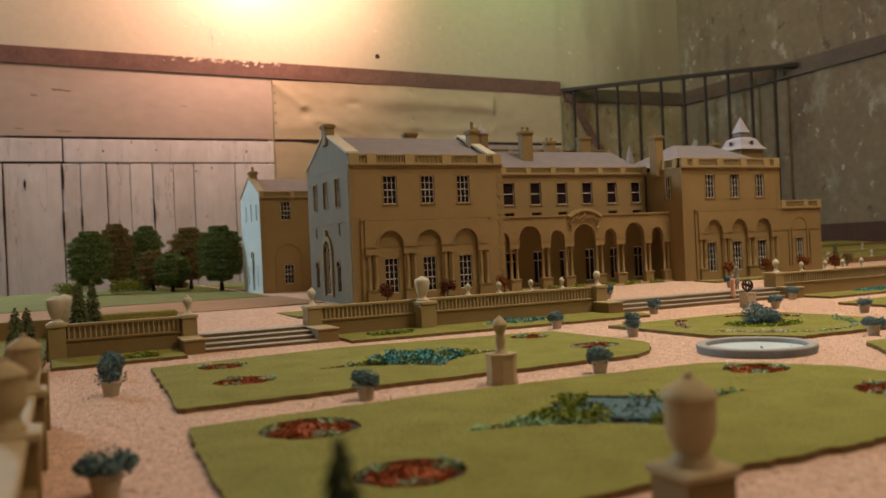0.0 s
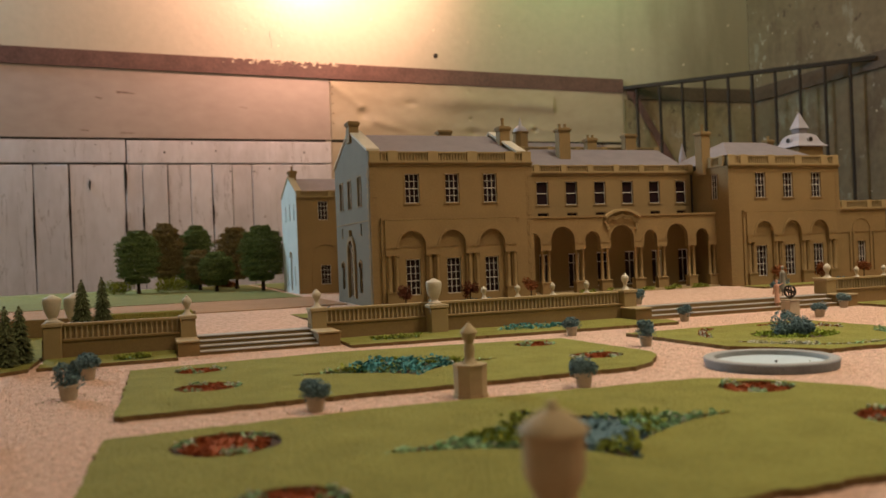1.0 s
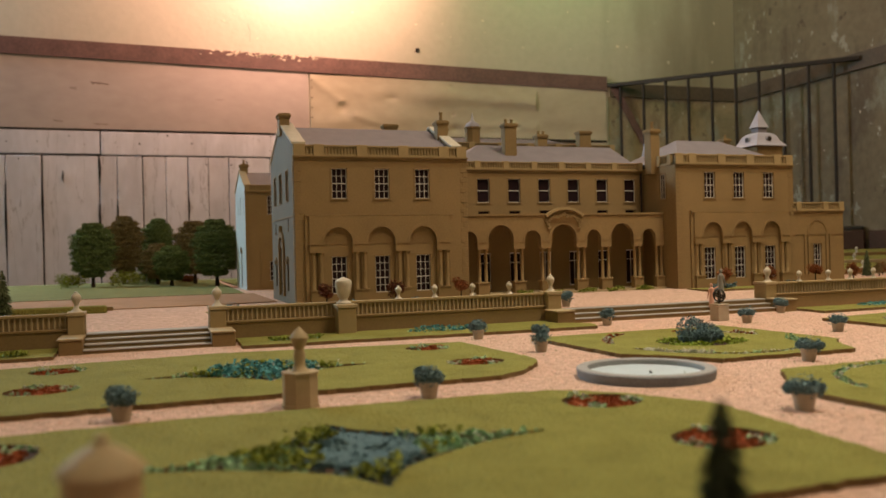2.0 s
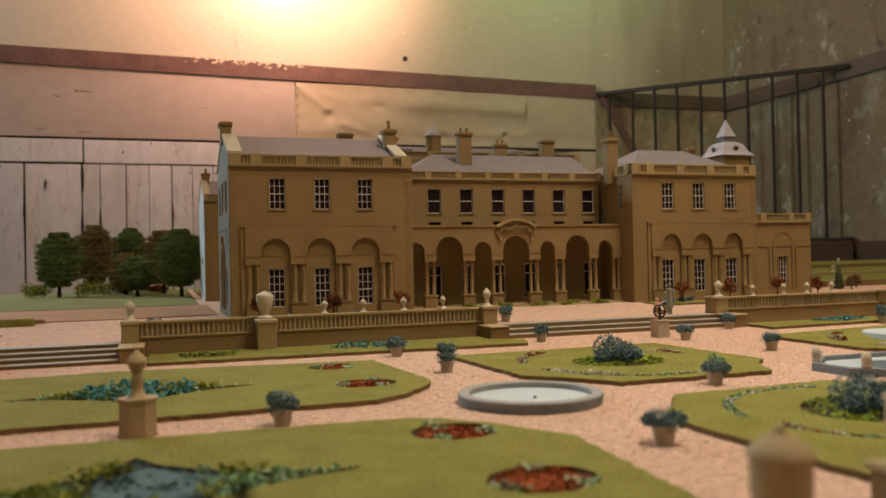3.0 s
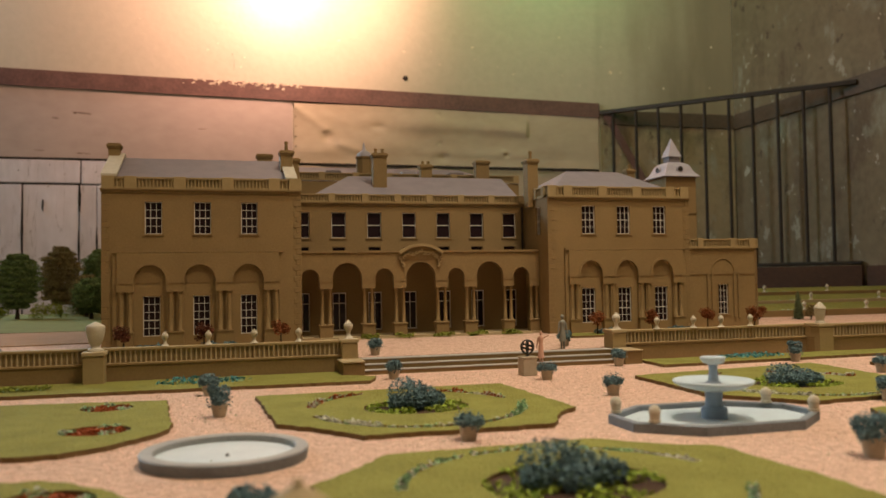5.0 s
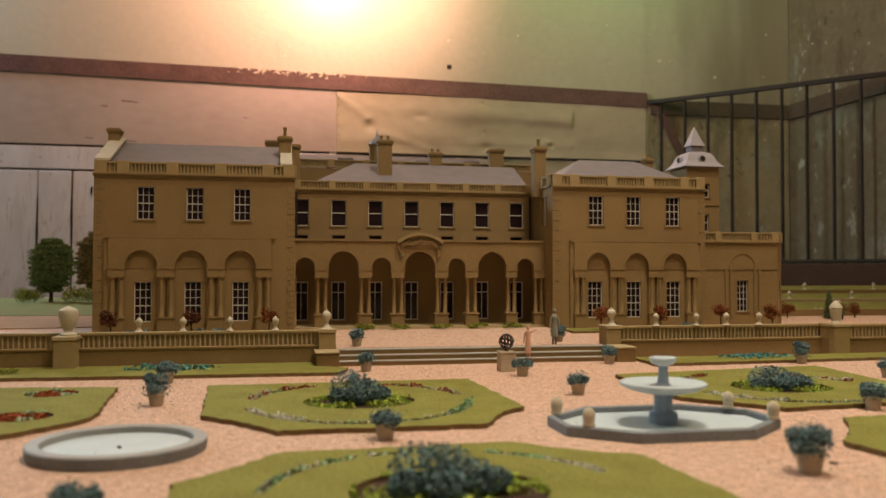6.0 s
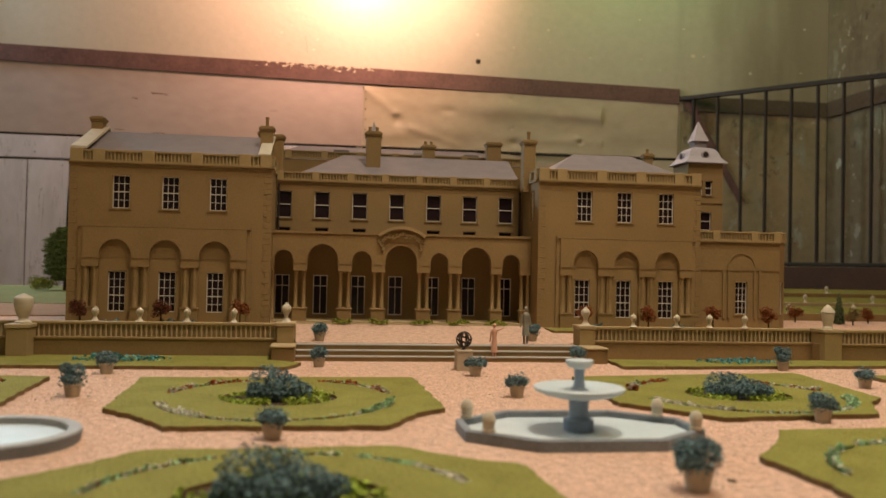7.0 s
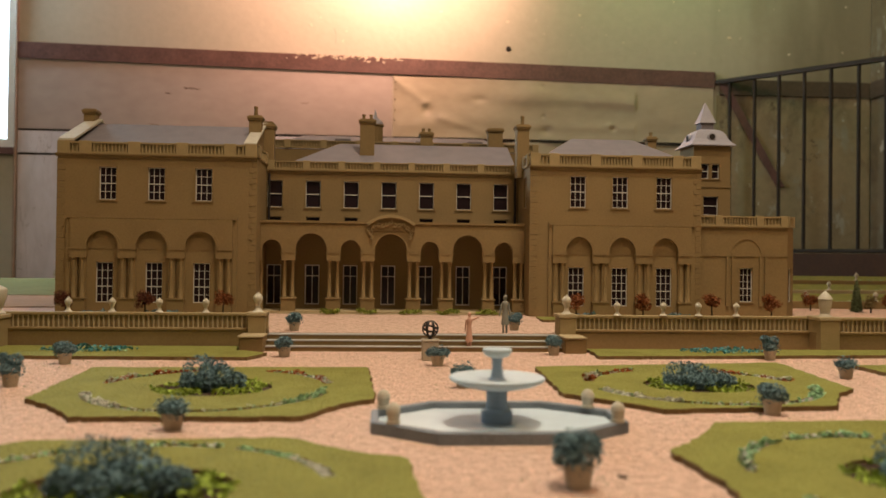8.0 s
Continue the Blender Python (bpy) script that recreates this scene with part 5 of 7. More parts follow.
part("turret_cap", Geo().lathe(0.772, 1.189, [(0.0118, 0.2709), (0.0112, 0.2740), (0.0086, 0.2772), (0.0048, 0.2796), (0.0026, 0.2820), (0.0004, 0.2935)], 10), LEAD, tur, "pale lead cap", smooth=True)
part("lead_cone", Geo().lathe(1.153, 1.287, [(0.0075, 0.0175), (0.0075, 0.238), (0.0005, 0.269)], 8), LEAD, house, "pale lead cone")

FB = front(1.380)
bh = [(0.4735, 0.4905, 0.1440, 0.1760), (0.4755, 0.4925, 0.0330, 0.0660), (0.560, 0.577, 0.144, 0.176)]
part("wall", Geo(**FB).wall(0.437, 0.660, ZB, 0.183, bh, -0.003, 0), STONE, house, "wall of the rear wing")
for a0, a1, z0, z1 in bh:
    window(FB, (a0 + a1) / 2, z0, z1, (a1 - a0) / 2, 3, 4, trim=False)
part("archivolt", Geo(**FB).ring(0.4840, 0.0800, 0.0215, 0.0240, 1.0, 0.0001, 0.0012), STONE, house)
for u in (0.4600, 0.5055):
    part("pilaster", Geo(**FB).box(u, u + 0.0025, 0.0001, 0.0012, 0.02, 0.0799), STONE, house)
quoins(FB, 0.4368, 1, 0.02, 0.179, 27)
cornice(FB, 0.436, 0.660, 0.1795)
parapet(FB, 0.437, 0.660, 0.183, 0.1945, [1, 1, 1, 1])
SB = left_side(0.437)
bw = [(1.405, 1.414, 0.146, 0.174), (1.448, 1.457, 0.146, 0.176), (1.492, 1.501, 0.146, 0.174), (1.412, 1.418, 0.030, 0.066), (1.490, 1.496, 0.030, 0.066), (1.445, 1.463, 0.022, 0.080)]
part("wall", Geo(**SB).wall(1.3832, 1.545, ZB, 0.183, bw, -0.003, 0), CARD_DAYLIT, house, "end wall with daylight in its pale blue colour")
for a0, a1, z0, z1 in bw:
    window(SB, (a0 + a1) / 2, z0, z1, (a1 - a0) / 2, 2, 4, trim=False)
part("archivolt", Geo(**SB).ring(1.454, 0.080, 0.0088, 0.0115, 1.0, 0.0001, 0.0014), STONE, house)
part("gable", Geo(**SB).gable([(1.3832, 0.1832), (1.545, 0.1832), (1.545, 0.190), (1.462, 0.2235), (1.3832, 0.192)], -0.007, -0.0002), CARD_DAYLIT, house, "pointed gable with daylight in its pale blue colour")
part("coping", Geo(**SB).gable([(1.3845, 0.1930), (1.462, 0.2245), (1.545, 0.1912), (1.545, 0.1935), (1.462, 0.2270), (1.3845, 0.1955)], -0.010, 0.0012), STONE_PALE, house, "pale gable coping")
roof([(0.447, 1.388, 0.190), (0.658, 1.388, 0.190), (0.658, 1.462, 0.2225), (0.447, 1.462, 0.2225), (0.447, 1.543, 0.187), (0.658, 1.543, 0.187)], [[0, 1, 2, 3], [3, 2, 5, 4]])
for x0, x1, y0, y1 in ((0.657, 0.660, 1.3832, 1.545), (0.4402, 0.6568, 1.542, 1.545)):
    part("wall", Geo().box(x0, x1, y0, y1, 0.0125, 0.183), STONE, house, "back wall of the rear wing")
chimney(0.4450, 1.462, 0.0125, 0.014, 0.215, 0.2370, 1, potted=0.008)

# ---- garden walls and steps ----
FINIAL = [(0.0058, 0), (0.0042, 0.0014), (0.0024, 0.0036), (0.0020, 0.0058), (0.0026, 0.0080), (0.0040, 0.0104), (0.0047, 0.0126), (0.0047, 0.0140), (0.0040, 0.0156), (0.0024, 0.0172), (0.0015, 0.0180), (0.0016, 0.0187), (0.0004, 0.0194)]
URN = [(0.0072, 0), (0.0072, 0.0012), (0.0042, 0.0030), (0.0038, 0.0046), (0.0050, 0.0064), (0.0065, 0.0100), (0.0075, 0.0145), (0.0080, 0.0182), (0.0082, 0.0206), (0.0076, 0.0222), (0.0058, 0.0233), (0.0040, 0.0242), (0.0020, 0.0252), (0.0004, 0.0258)]
JAR = [(0.0068, 0), (0.0065, 0.0012), (0.0054, 0.0026), (0.0051, 0.0046), (0.0058, 0.0064), (0.0069, 0.0086), (0.0073, 0.0106), (0.0074, 0.0150), (0.0074, 0.0188), (0.0075, 0.0193), (0.0084, 0.0196), (0.0083, 0.0202), (0.0062, 0.0222), (0.0037, 0.0240), (0.0014, 0.0250), (0.0011, 0.0254), (0.0014, 0.0260), (0.0009, 0.0266), (0.0002, 0.0268)]
BULLET = [(0.0040, 0), (0.0040, 0.0012), (0.0033, 0.0018), (0.0036, 0.0050), (0.0040, 0.0062), (0.0038, 0.0082), (0.0028, 0.0100), (0.0012, 0.0110), (0.0003, 0.0113)]
CAPPED = [(0.0050, 0), (0.0034, 0.0016), (0.0026, 0.0040), (0.0030, 0.0072), (0.0031, 0.0085), (0.0024, 0.0110), (0.0026, 0.0120), (0.0040, 0.0150), (0.0043, 0.0166), (0.0050, 0.0170), (0.0048, 0.0177), (0.0030, 0.0200), (0.0014, 0.0216), (0.0010, 0.0221), (0.0003, 0.0226)]
CONED = [(0.0055, 0), (0.0053, 0.0012), (0.0042, 0.0026), (0.0044, 0.0050), (0.0056, 0.0100), (0.0060, 0.0148), (0.0057, 0.0155), (0.0067, 0.0161), (0.0065, 0.0169), (0.0040, 0.0205), (0.0012, 0.0232), (0.0003, 0.0238)]


def finial(x, y, z, profile=FINIAL, k=1.0, label="pale stone finial with a pointed bulb on a pedestal", name="finial", n=16):
    """A turned ornament: foot, body and lid."""
    mat = STONE_PALE if profile in (CAPPED, JAR) else STONE_CREAM
    cuts = {19: (3, 9), 9: (2, 4), 15: (5, 8), 14: (3, 9), 13: (3, 8), 12: (3, 6)}[len(profile)]
    ob = thing(name, (x, y, z), label, name, "garden %ss" % name)
    rings = [(r * k, z + h * k) for r, h in profile]
    for pname, i, j in (("foot", 0, cuts[0]), ("body", cuts[0], cuts[1]), ("lid", cuts[1], len(rings) - 1)):
        part(pname, Geo().lathe(x, y, rings[i:j + 1], n), mat, ob, smooth=True)
    return ob


def garden_wall(name, x0, x1, y0, peds, label, z1=0.031, z0=0.0, copings=True):
    """A retaining wall with a balustrade on it; peds: pedestals at x, half width and how far they stand forward."""
    ob = thing(name, ((x0 + x1) / 2, y0, z0), label, "balustrade")
    fr = front(y0)
    zb = z0 + 0.0180
    part("wall", Geo(**fr).box(x0, x1, -0.0065, 0.0065, z0 - 0.002, zb - 0.0022), STONE, ob)
    part("ledge", Geo(**fr).block(x0, x1, -0.0070, 0.0075, zb - 0.0021, zb, 0.0004), STONE, ob)
    part("coping", Geo(**fr).block(x0, x1, -0.0046, 0.0034, z1 - 0.0026, z1, 0.0005), STONE_RAIL, ob)
    part("backing", Geo(**fr).box(x0, x1, -0.0044, 0.0008, zb, z1 - 0.0026), STONE_RAIL, ob)
    stops = sorted([x0] + [e for p, h, f in peds for e in (p - h, p + h)] + [x1])
    for a, b in zip(stops, stops[1:]):
        if b - a > 0.03 or (b - a > 0.012 and not any(abs((a + b) / 2 - p) < h for p, h, f in peds)):
            m = int((b - a) / 0.0042)
            balusters([a + (b - a) * (j + 0.5) / m for j in range(m)], fr, 0.0019, zb, z1 - 0.0026, ob, STONE_PALE)
    for p, h, f in peds:
        zt = z1 - 0.0030 if f > 0.01 else z1
        pd = part("pedestal", Geo(**fr).block(p - h, p + h, -0.0085, 0.0085 + f, z0 - 0.002, zt - 0.0022, 0.0005), STONE_RAIL, ob)
        part("pedestal_cap", Geo(**fr).block(p - h - 0.001, p + h + 0.001, -0.0095, 0.0095 + f, zt - 0.0021, zt + 0.0012, 0.0005), STONE_PALE, pd)
    return ob


garden_wall("garden_balustrade", 0.108, 0.2325, 0.738, ((0.1165, 0.0070, 0.004), (0.2255, 0.0065, 0.003)), "ochre garden balustrade between an urn and the small steps")
garden_wall("garden_balustrade", 0.334, 0.6830, 0.738, ((0.3415, 0.0070, 0.003), (0.4560, 0.0085, 0.014), (0.6745, 0.0075, 0.003)), "long ochre garden balustrade with an urn pedestal")
garden_wall("garden_balustrade", 0.9428, 1.1990, 0.741, ((0.9495, 0.0075, 0.003),), "ochre garden balustrade beside the wide steps")
garden_wall("garden_balustrade", 1.1770, 1.72, 0.729, ((1.1862, 0.0090, 0.006), (1.46, 0.0085, 0.006)), "ochre garden balustrade with an urn pedestal")
for x, z in ((0.2255, 0.0322), (0.3415, 0.0322), (0.6745, 0.0322), (0.9495, 0.0322)):
    finial(x, 0.7355, z, k=0.90)
finial(1.1862, 0.7240, 0.0322, CONED, 0.98, "pale stone urn with a sharp conical lid", "urn")
for x, y, z, k in ((0.1165, 0.7345, 0.0322, 0.92), (0.4560, 0.7300, 0.0293, 0.97), (1.46, 0.724, 0.0322, 0.92)):
    finial(x, y, z, URN, k, "pale stone urn with a pointed lid", "urn")
for x in (0.512, 0.549, 0.589, 0.629, 0.997, 1.040, 1.073, 1.109):
    finial(x, 0.738, 0.0311, k=0.66, label="small pale finial on the balustrade coping", n=12)
single("paint_tin_lid", Geo().lathe(0.652, 0.800, [(0.004, 0.0155), (0.0045, 0.0175), (0.002, 0.021), (0.0004, 0.0225)], 12), LEAD, "small pale shiny ornament on the terrace", "ornament", smooth=True)


def steps(x0, x1, y0, rise, run, n, label):
    ob = thing("garden_steps", ((x0 + x1) / 2, y0, 0), label, "steps", kind="structure")
    for k in range(n):
        part("step", Geo().block(x0, x1, y0 + k * run, y0 + n * run + 0.004 - 0.0001 * k, rise * k - (0.001 if k == 0 else 0) + 0.0001, rise * (k + 1) - 0.0011, 0.0002), STONE, ob)
        part("tread", Geo().block(x0, x1, y0 + k * run - 0.0008, y0 + n * run + 0.004 - 0.0001 * k, rise * (k + 1) - 0.0010, rise * (k + 1), 0.0003), TREAD, ob, "pale worn tread")
    return ob


steps(0.6840, 0.9410, 0.7140, 0.00450, 0.0075, 3, "wide shallow stone steps up to the terrace")
steps(0.2330, 0.3335, 0.6920, 0.0034, 0.0120, 4, "four grey stone steps up to the terrace")
for x0, x1, y0, h in ((0.664, 0.6838, 0.7010, 0.0125), (0.9412, 0.9600, 0.7020, 0.0125), (0.2150, 0.2328, 0.6900, 0.0115), (0.3337, 0.3530, 0.6900, 0.0115)):
    ob = thing("step_block", ((x0 + x1) / 2, y0, 0), "square ochre block flanking the steps", "plinth", "step blocks")
    part("block", Geo().block(x0, x1, y0, 0.7285, -0.001, h, 0.0005), STONE, ob)
    part("slab", Geo().block(x0 - 0.0012, x1 + 0.0004, y0 - 0.0012, 0.7288, h + 0.0001, h + 0.0018, 0.0005), STONE_PALE, ob)

# side wall at the west end of the garden
west = thing("garden_balustrade", (0.104, 0.15, 0), "ochre balustrade running along the garden's side", "balustrade")
fw = dict(origin=(0.1055, 0, 0), u=(0, 1, 0), w=(1, 0, 0))
part("wall", Geo(**fw).box(-0.16, 0.420, -0.006, 0.006, -0.002, 0.0138), STONE, west)
part("ledge", Geo(**fw).block(-0.16, 0.420, -0.007, 0.0075, 0.0139, 0.0160, 0.0004), STONE, west)
part("coping", Geo(**fw).block(-0.16, 0.424, -0.0055, 0.0055, 0.0275, 0.0310, 0.0007), STONE_PALE, west)
balusters([0.03 + 0.0044 * k for k in range(85) if abs(0.03 + 0.0044 * k - 0.232) > 0.010 and abs(0.03 + 0.0044 * k - 0.325) > 0.010], fw, 0.0, 0.0160, 0.0275, west)
for y in (0.232, 0.325, 0.414):
    pd = part("pedestal", Geo(**fw).block(y - 0.008, y + 0.008, -0.0085, 0.0085, -0.002, 0.0290, 0.0005), STONE, west)
    if y < 0.4:
        part("pedestal_cap", Geo(**fw).block(y - 0.0095, y + 0.0095, -0.0095, 0.0095, 0.0291, 0.0322, 0.0006), STONE_PALE, pd)
for x, y in ((0.1050, 0.232), (0.1070, 0.325)):
    finial(x, y, 0.0323, JAR, 0.84, "pale ochre urn with a pointed lid", "urn")

# pedestals standing free on the gravel
for x, y, label in ((0.3555, 0.3815, "eight-sided ochre pedestal on the gravel path"),):
    ob = thing("pedestal", (x, y, 0), label, "pedestal")
    for pname, q, z0, z1 in (("plinth", 0.0096, 0, 0.0019), ("die", 0.0090, 0.0020, 0.0168), ("slab", 0.0096, 0.0169, 0.0180)):
        part(pname, Geo().prism(circle(x, y, q, q, 8, math.pi / 8), z0, z1), STONE_PALE, ob)
    finial(x, y, 0.0181, CAPPED, 0.98, "pale ochre finial with a sharp conical cap on a pedestal")
for x, y, h in ((0.2767, 0.1285, 0.0190), (0.5715, 0.1490, 0.0176), (0.5000, 0.1205, 0.0148)):
    ob = thing("pedestal", (x, y, 0), "square ochre pedestal near the garden's edge", "pedestal")
    part("die", Geo((x, y, 0)).block(-0.0082, 0.0082, -0.0082, 0.0082, 0, h - 0.0025, 0.0006), STONE, ob)
    part("slab", Geo((x, y, 0)).block(-0.0094, 0.0094, -0.0094, 0.0094, h - 0.0024, h, 0.0006), STONE_PALE, ob)
    finial(x, y, h + 0.0001, JAR, 0.95, "ochre stone urn with a conical lid on a pedestal", "urn", 28)

# ---- lawns and beds ----
PC, FCX, FCY = (0.5588, 0.3850), 0.8380, 0.396        # round pool, fountain


def soil(cx, cy, rx, ry, parent):
    part("soil", Geo().prism(circle(cx, cy, rx, ry, 20), 0.0001, 0.0012), SOIL, parent)


def scatter(geo, inside, box, n, z, h, size, r, lump=0.0):
    """Leaves over an area; inside tells where, h how high they stand."""
    x0, x1, y0, y1 = box
    done = tries = 0
    while done < n and tries < n * 30:
        tries += 1
        x, y = r.uniform(x0, x1), r.uniform(y0, y1)
        if not inside(x, y):
            continue
        q = 0.5 + 0.5 * noise.noise(Vector((x * 90, y * 90, 3.1)))
        done += 1
        geo.leaves((x, y, z + h * q * r.uniform(0.4, 1.0)), (size, size, size * 0.6), 2, size, r, 0.2)
    return geo


def in_poly(poly):
    def inside(x, y):
        hit = False
        for (xa, ya), (xb, yb) in zip(poly, poly[1:] + poly[:1]):
            if (ya > y) != (yb > y) and x < (xb - xa) * (y - ya) / (yb - ya) + xa:
                hit = not hit
        return hit
    return inside


def planting(name, poly, layers, label, seed, z=0.0012, floor=True):
    """Flowers in a sunk bed: layers of material, count, height, leaf size and the part of the bed they keep to."""
    r = random.Random(seed)
    cx, cy = sum(q[0] for q in poly) / len(poly), sum(q[1] for q in poly) / len(poly)
    xs, ys = [q[0] for q in poly], [q[1] for q in poly]
    ob = thing(name, (cx, cy, 0), label, "flower bed", kind="stuff")
    if floor:
        part("soil", Geo().prism([(cx + (x - cx) * 0.995, cy + (y - cy) * 0.995) for x, y in poly], 0.0001, 0.0012), SOIL, ob)
    test = in_poly(poly)
    for pname, mat, n, h, size, where in layers:
        g = Geo()
        scatter(g, (lambda x, y: test(x, y) and where(x, y)) if where else test, (min(xs), max(xs), min(ys), max(ys)), n, z, h, size, r)
        part(pname, g, mat, ob, tidy=False)
    return ob


L1 = [(0.175, 0.408), (0.480, 0.413), (0.499, 0.426), (0.515, 0.446), (0.527, 0.463), (0.530, 0.473), (0.521, 0.592), (0.446, 0.603), (0.330, 0.618), (0.180, 0.600)]
L2 = [(0.165, 0.165), (0.524, 0.165), (0.530, 0.235), (0.534, 0.285), (0.526, 0.303), (0.508, 0.331), (0.496, 0.345), (0.482, 0.354), (0.440, 0.358), (0.300, 0.362), (0.172, 0.354)]
red1 = [(0.2255, 0.569, 0.0175, 0.0150), (0.2255, 0.485, 0.0200, 0.0165), (0.484, 0.567, 0.0170, 0.0150), (0.488, 0.477, 0.0195, 0.0165)]
red2 = [(0.2215, 0.318, 0.0230, 0.0225), (0.2310, 0.222, 0.0200, 0.0185), (0.4895, 0.3165, 0.0195, 0.0175), (0.4915, 0.2285, 0.0205, 0.0175)]
S1, S2 = star(0.352, 0.503, 0.074, 0.046, pinch=0.68), star(0.356, 0.269, 0.080, 0.052, pinch=0.68)
lawn(L1, [circle(x, y, a, b) for x, y, a, b in red1] + [S1], seed=2, label="long olive flock lawn bed with four red flower rounds")
lawn(L2, [circle(x, y, a, b) for x, y, a, b in red2] + [S2], seed=3, label="large olive flock lawn bed with red rounds and a star bed")
for k, (x, y, a, b) in enumerate(red1 + red2):
    single("flower_sheet", Geo().prism(wobble(circle(x, y, a * 0.74, b * 0.72, 18), random.Random(k), 0.004, 0.0014), 0.0013, 0.0022), LEAF_RED, "flat red flower sheet in a round bed", "flower bed", kind="stuff")
    a0 = 0.7 + 1.3 * k

    def tuft(u, v, x=x, y=y, a=a, b=b, a0=a0):
        q, t = math.hypot((u - x) / a, (v - y) / b), math.atan2(v - y, u - x)
        return q > 0.52 and math.sin(3 * t + a0) > 0.45
    planting("flower_bed", circle(x, y, a, b), [
        ("red_flowers", LEAF_RED, 420, 0.0030, 0.0010, lambda u, v, x=x, y=y, a=a: math.hypot(u - x, v - y) < a * 0.80),
        ("mint_leaves", LEAF_MINT, 75, 0.0050, 0.0011, tuft),
        ("white_flowers", LEAF_WHITE, 36, 0.0060, 0.0009, tuft)],
        "round sunk bed of red flowers with mint edging", 20 + k)


def spots(*places):
    """Whether a point lies in one of some rounds, each x, y and radius."""
    return lambda u, v: any(math.hypot(u - x, v - y) < q for x, y, q in places)


planting("flower_bed", S1, [
    ("teal_flowers", LEAF_TEAL, 620, 0.0095, 0.0015, lambda u, v: abs(u - 0.352) < 0.034),
    ("lime_leaves", LEAF_OLIVE, 330, 0.0100, 0.0014, spots((0.318, 0.500, 0.010), (0.340, 0.488, 0.008), (0.352, 0.528, 0.010), (0.372, 0.498, 0.009), (0.392, 0.503, 0.008))),
    ("mint_leaves", LEAF_MINT, 240, 0.0055, 0.0012, None), ("white_flowers", LEAF_WHITE, 70, 0.0080, 0.0010, None)], "star-shaped bed of teal flowers and lime leaves", 40)
planting("flower_bed", S2, [
    ("blue_flowers", BLUEWATER, 900, 0.0030, 0.0010, lambda u, v: abs(u - 0.360) < 0.030),
    ("lime_leaves", LEAF_OLIVE, 380, 0.0105, 0.0014, spots((0.344, 0.296, 0.011), (0.330, 0.262, 0.013), (0.322, 0.276, 0.010), (0.396, 0.284, 0.011), (0.385, 0.246, 0.010), (0.357, 0.232, 0.010))),
    ("mint_leaves", LEAF_MINT, 520, 0.0048, 0.0013, lambda u, v: abs(u - 0.357) > 0.022),
    ("white_flowers", LEAF_WHITE, 60, 0.0052, 0.0009, lambda u, v: abs(u - 0.357) > 0.022)], "star-shaped bed with a blue middle and lime tufts", 41)
single("flower_sheet", Geo().prism(wobble(star(0.360, 0.270, 0.040, 0.034, pinch=0.85), random.Random(9), 0.004, 0.0012), 0.0013, 0.0026), BLUEWATER, "flat grey-blue flower sheet in the star bed", "flower bed", kind="stuff")


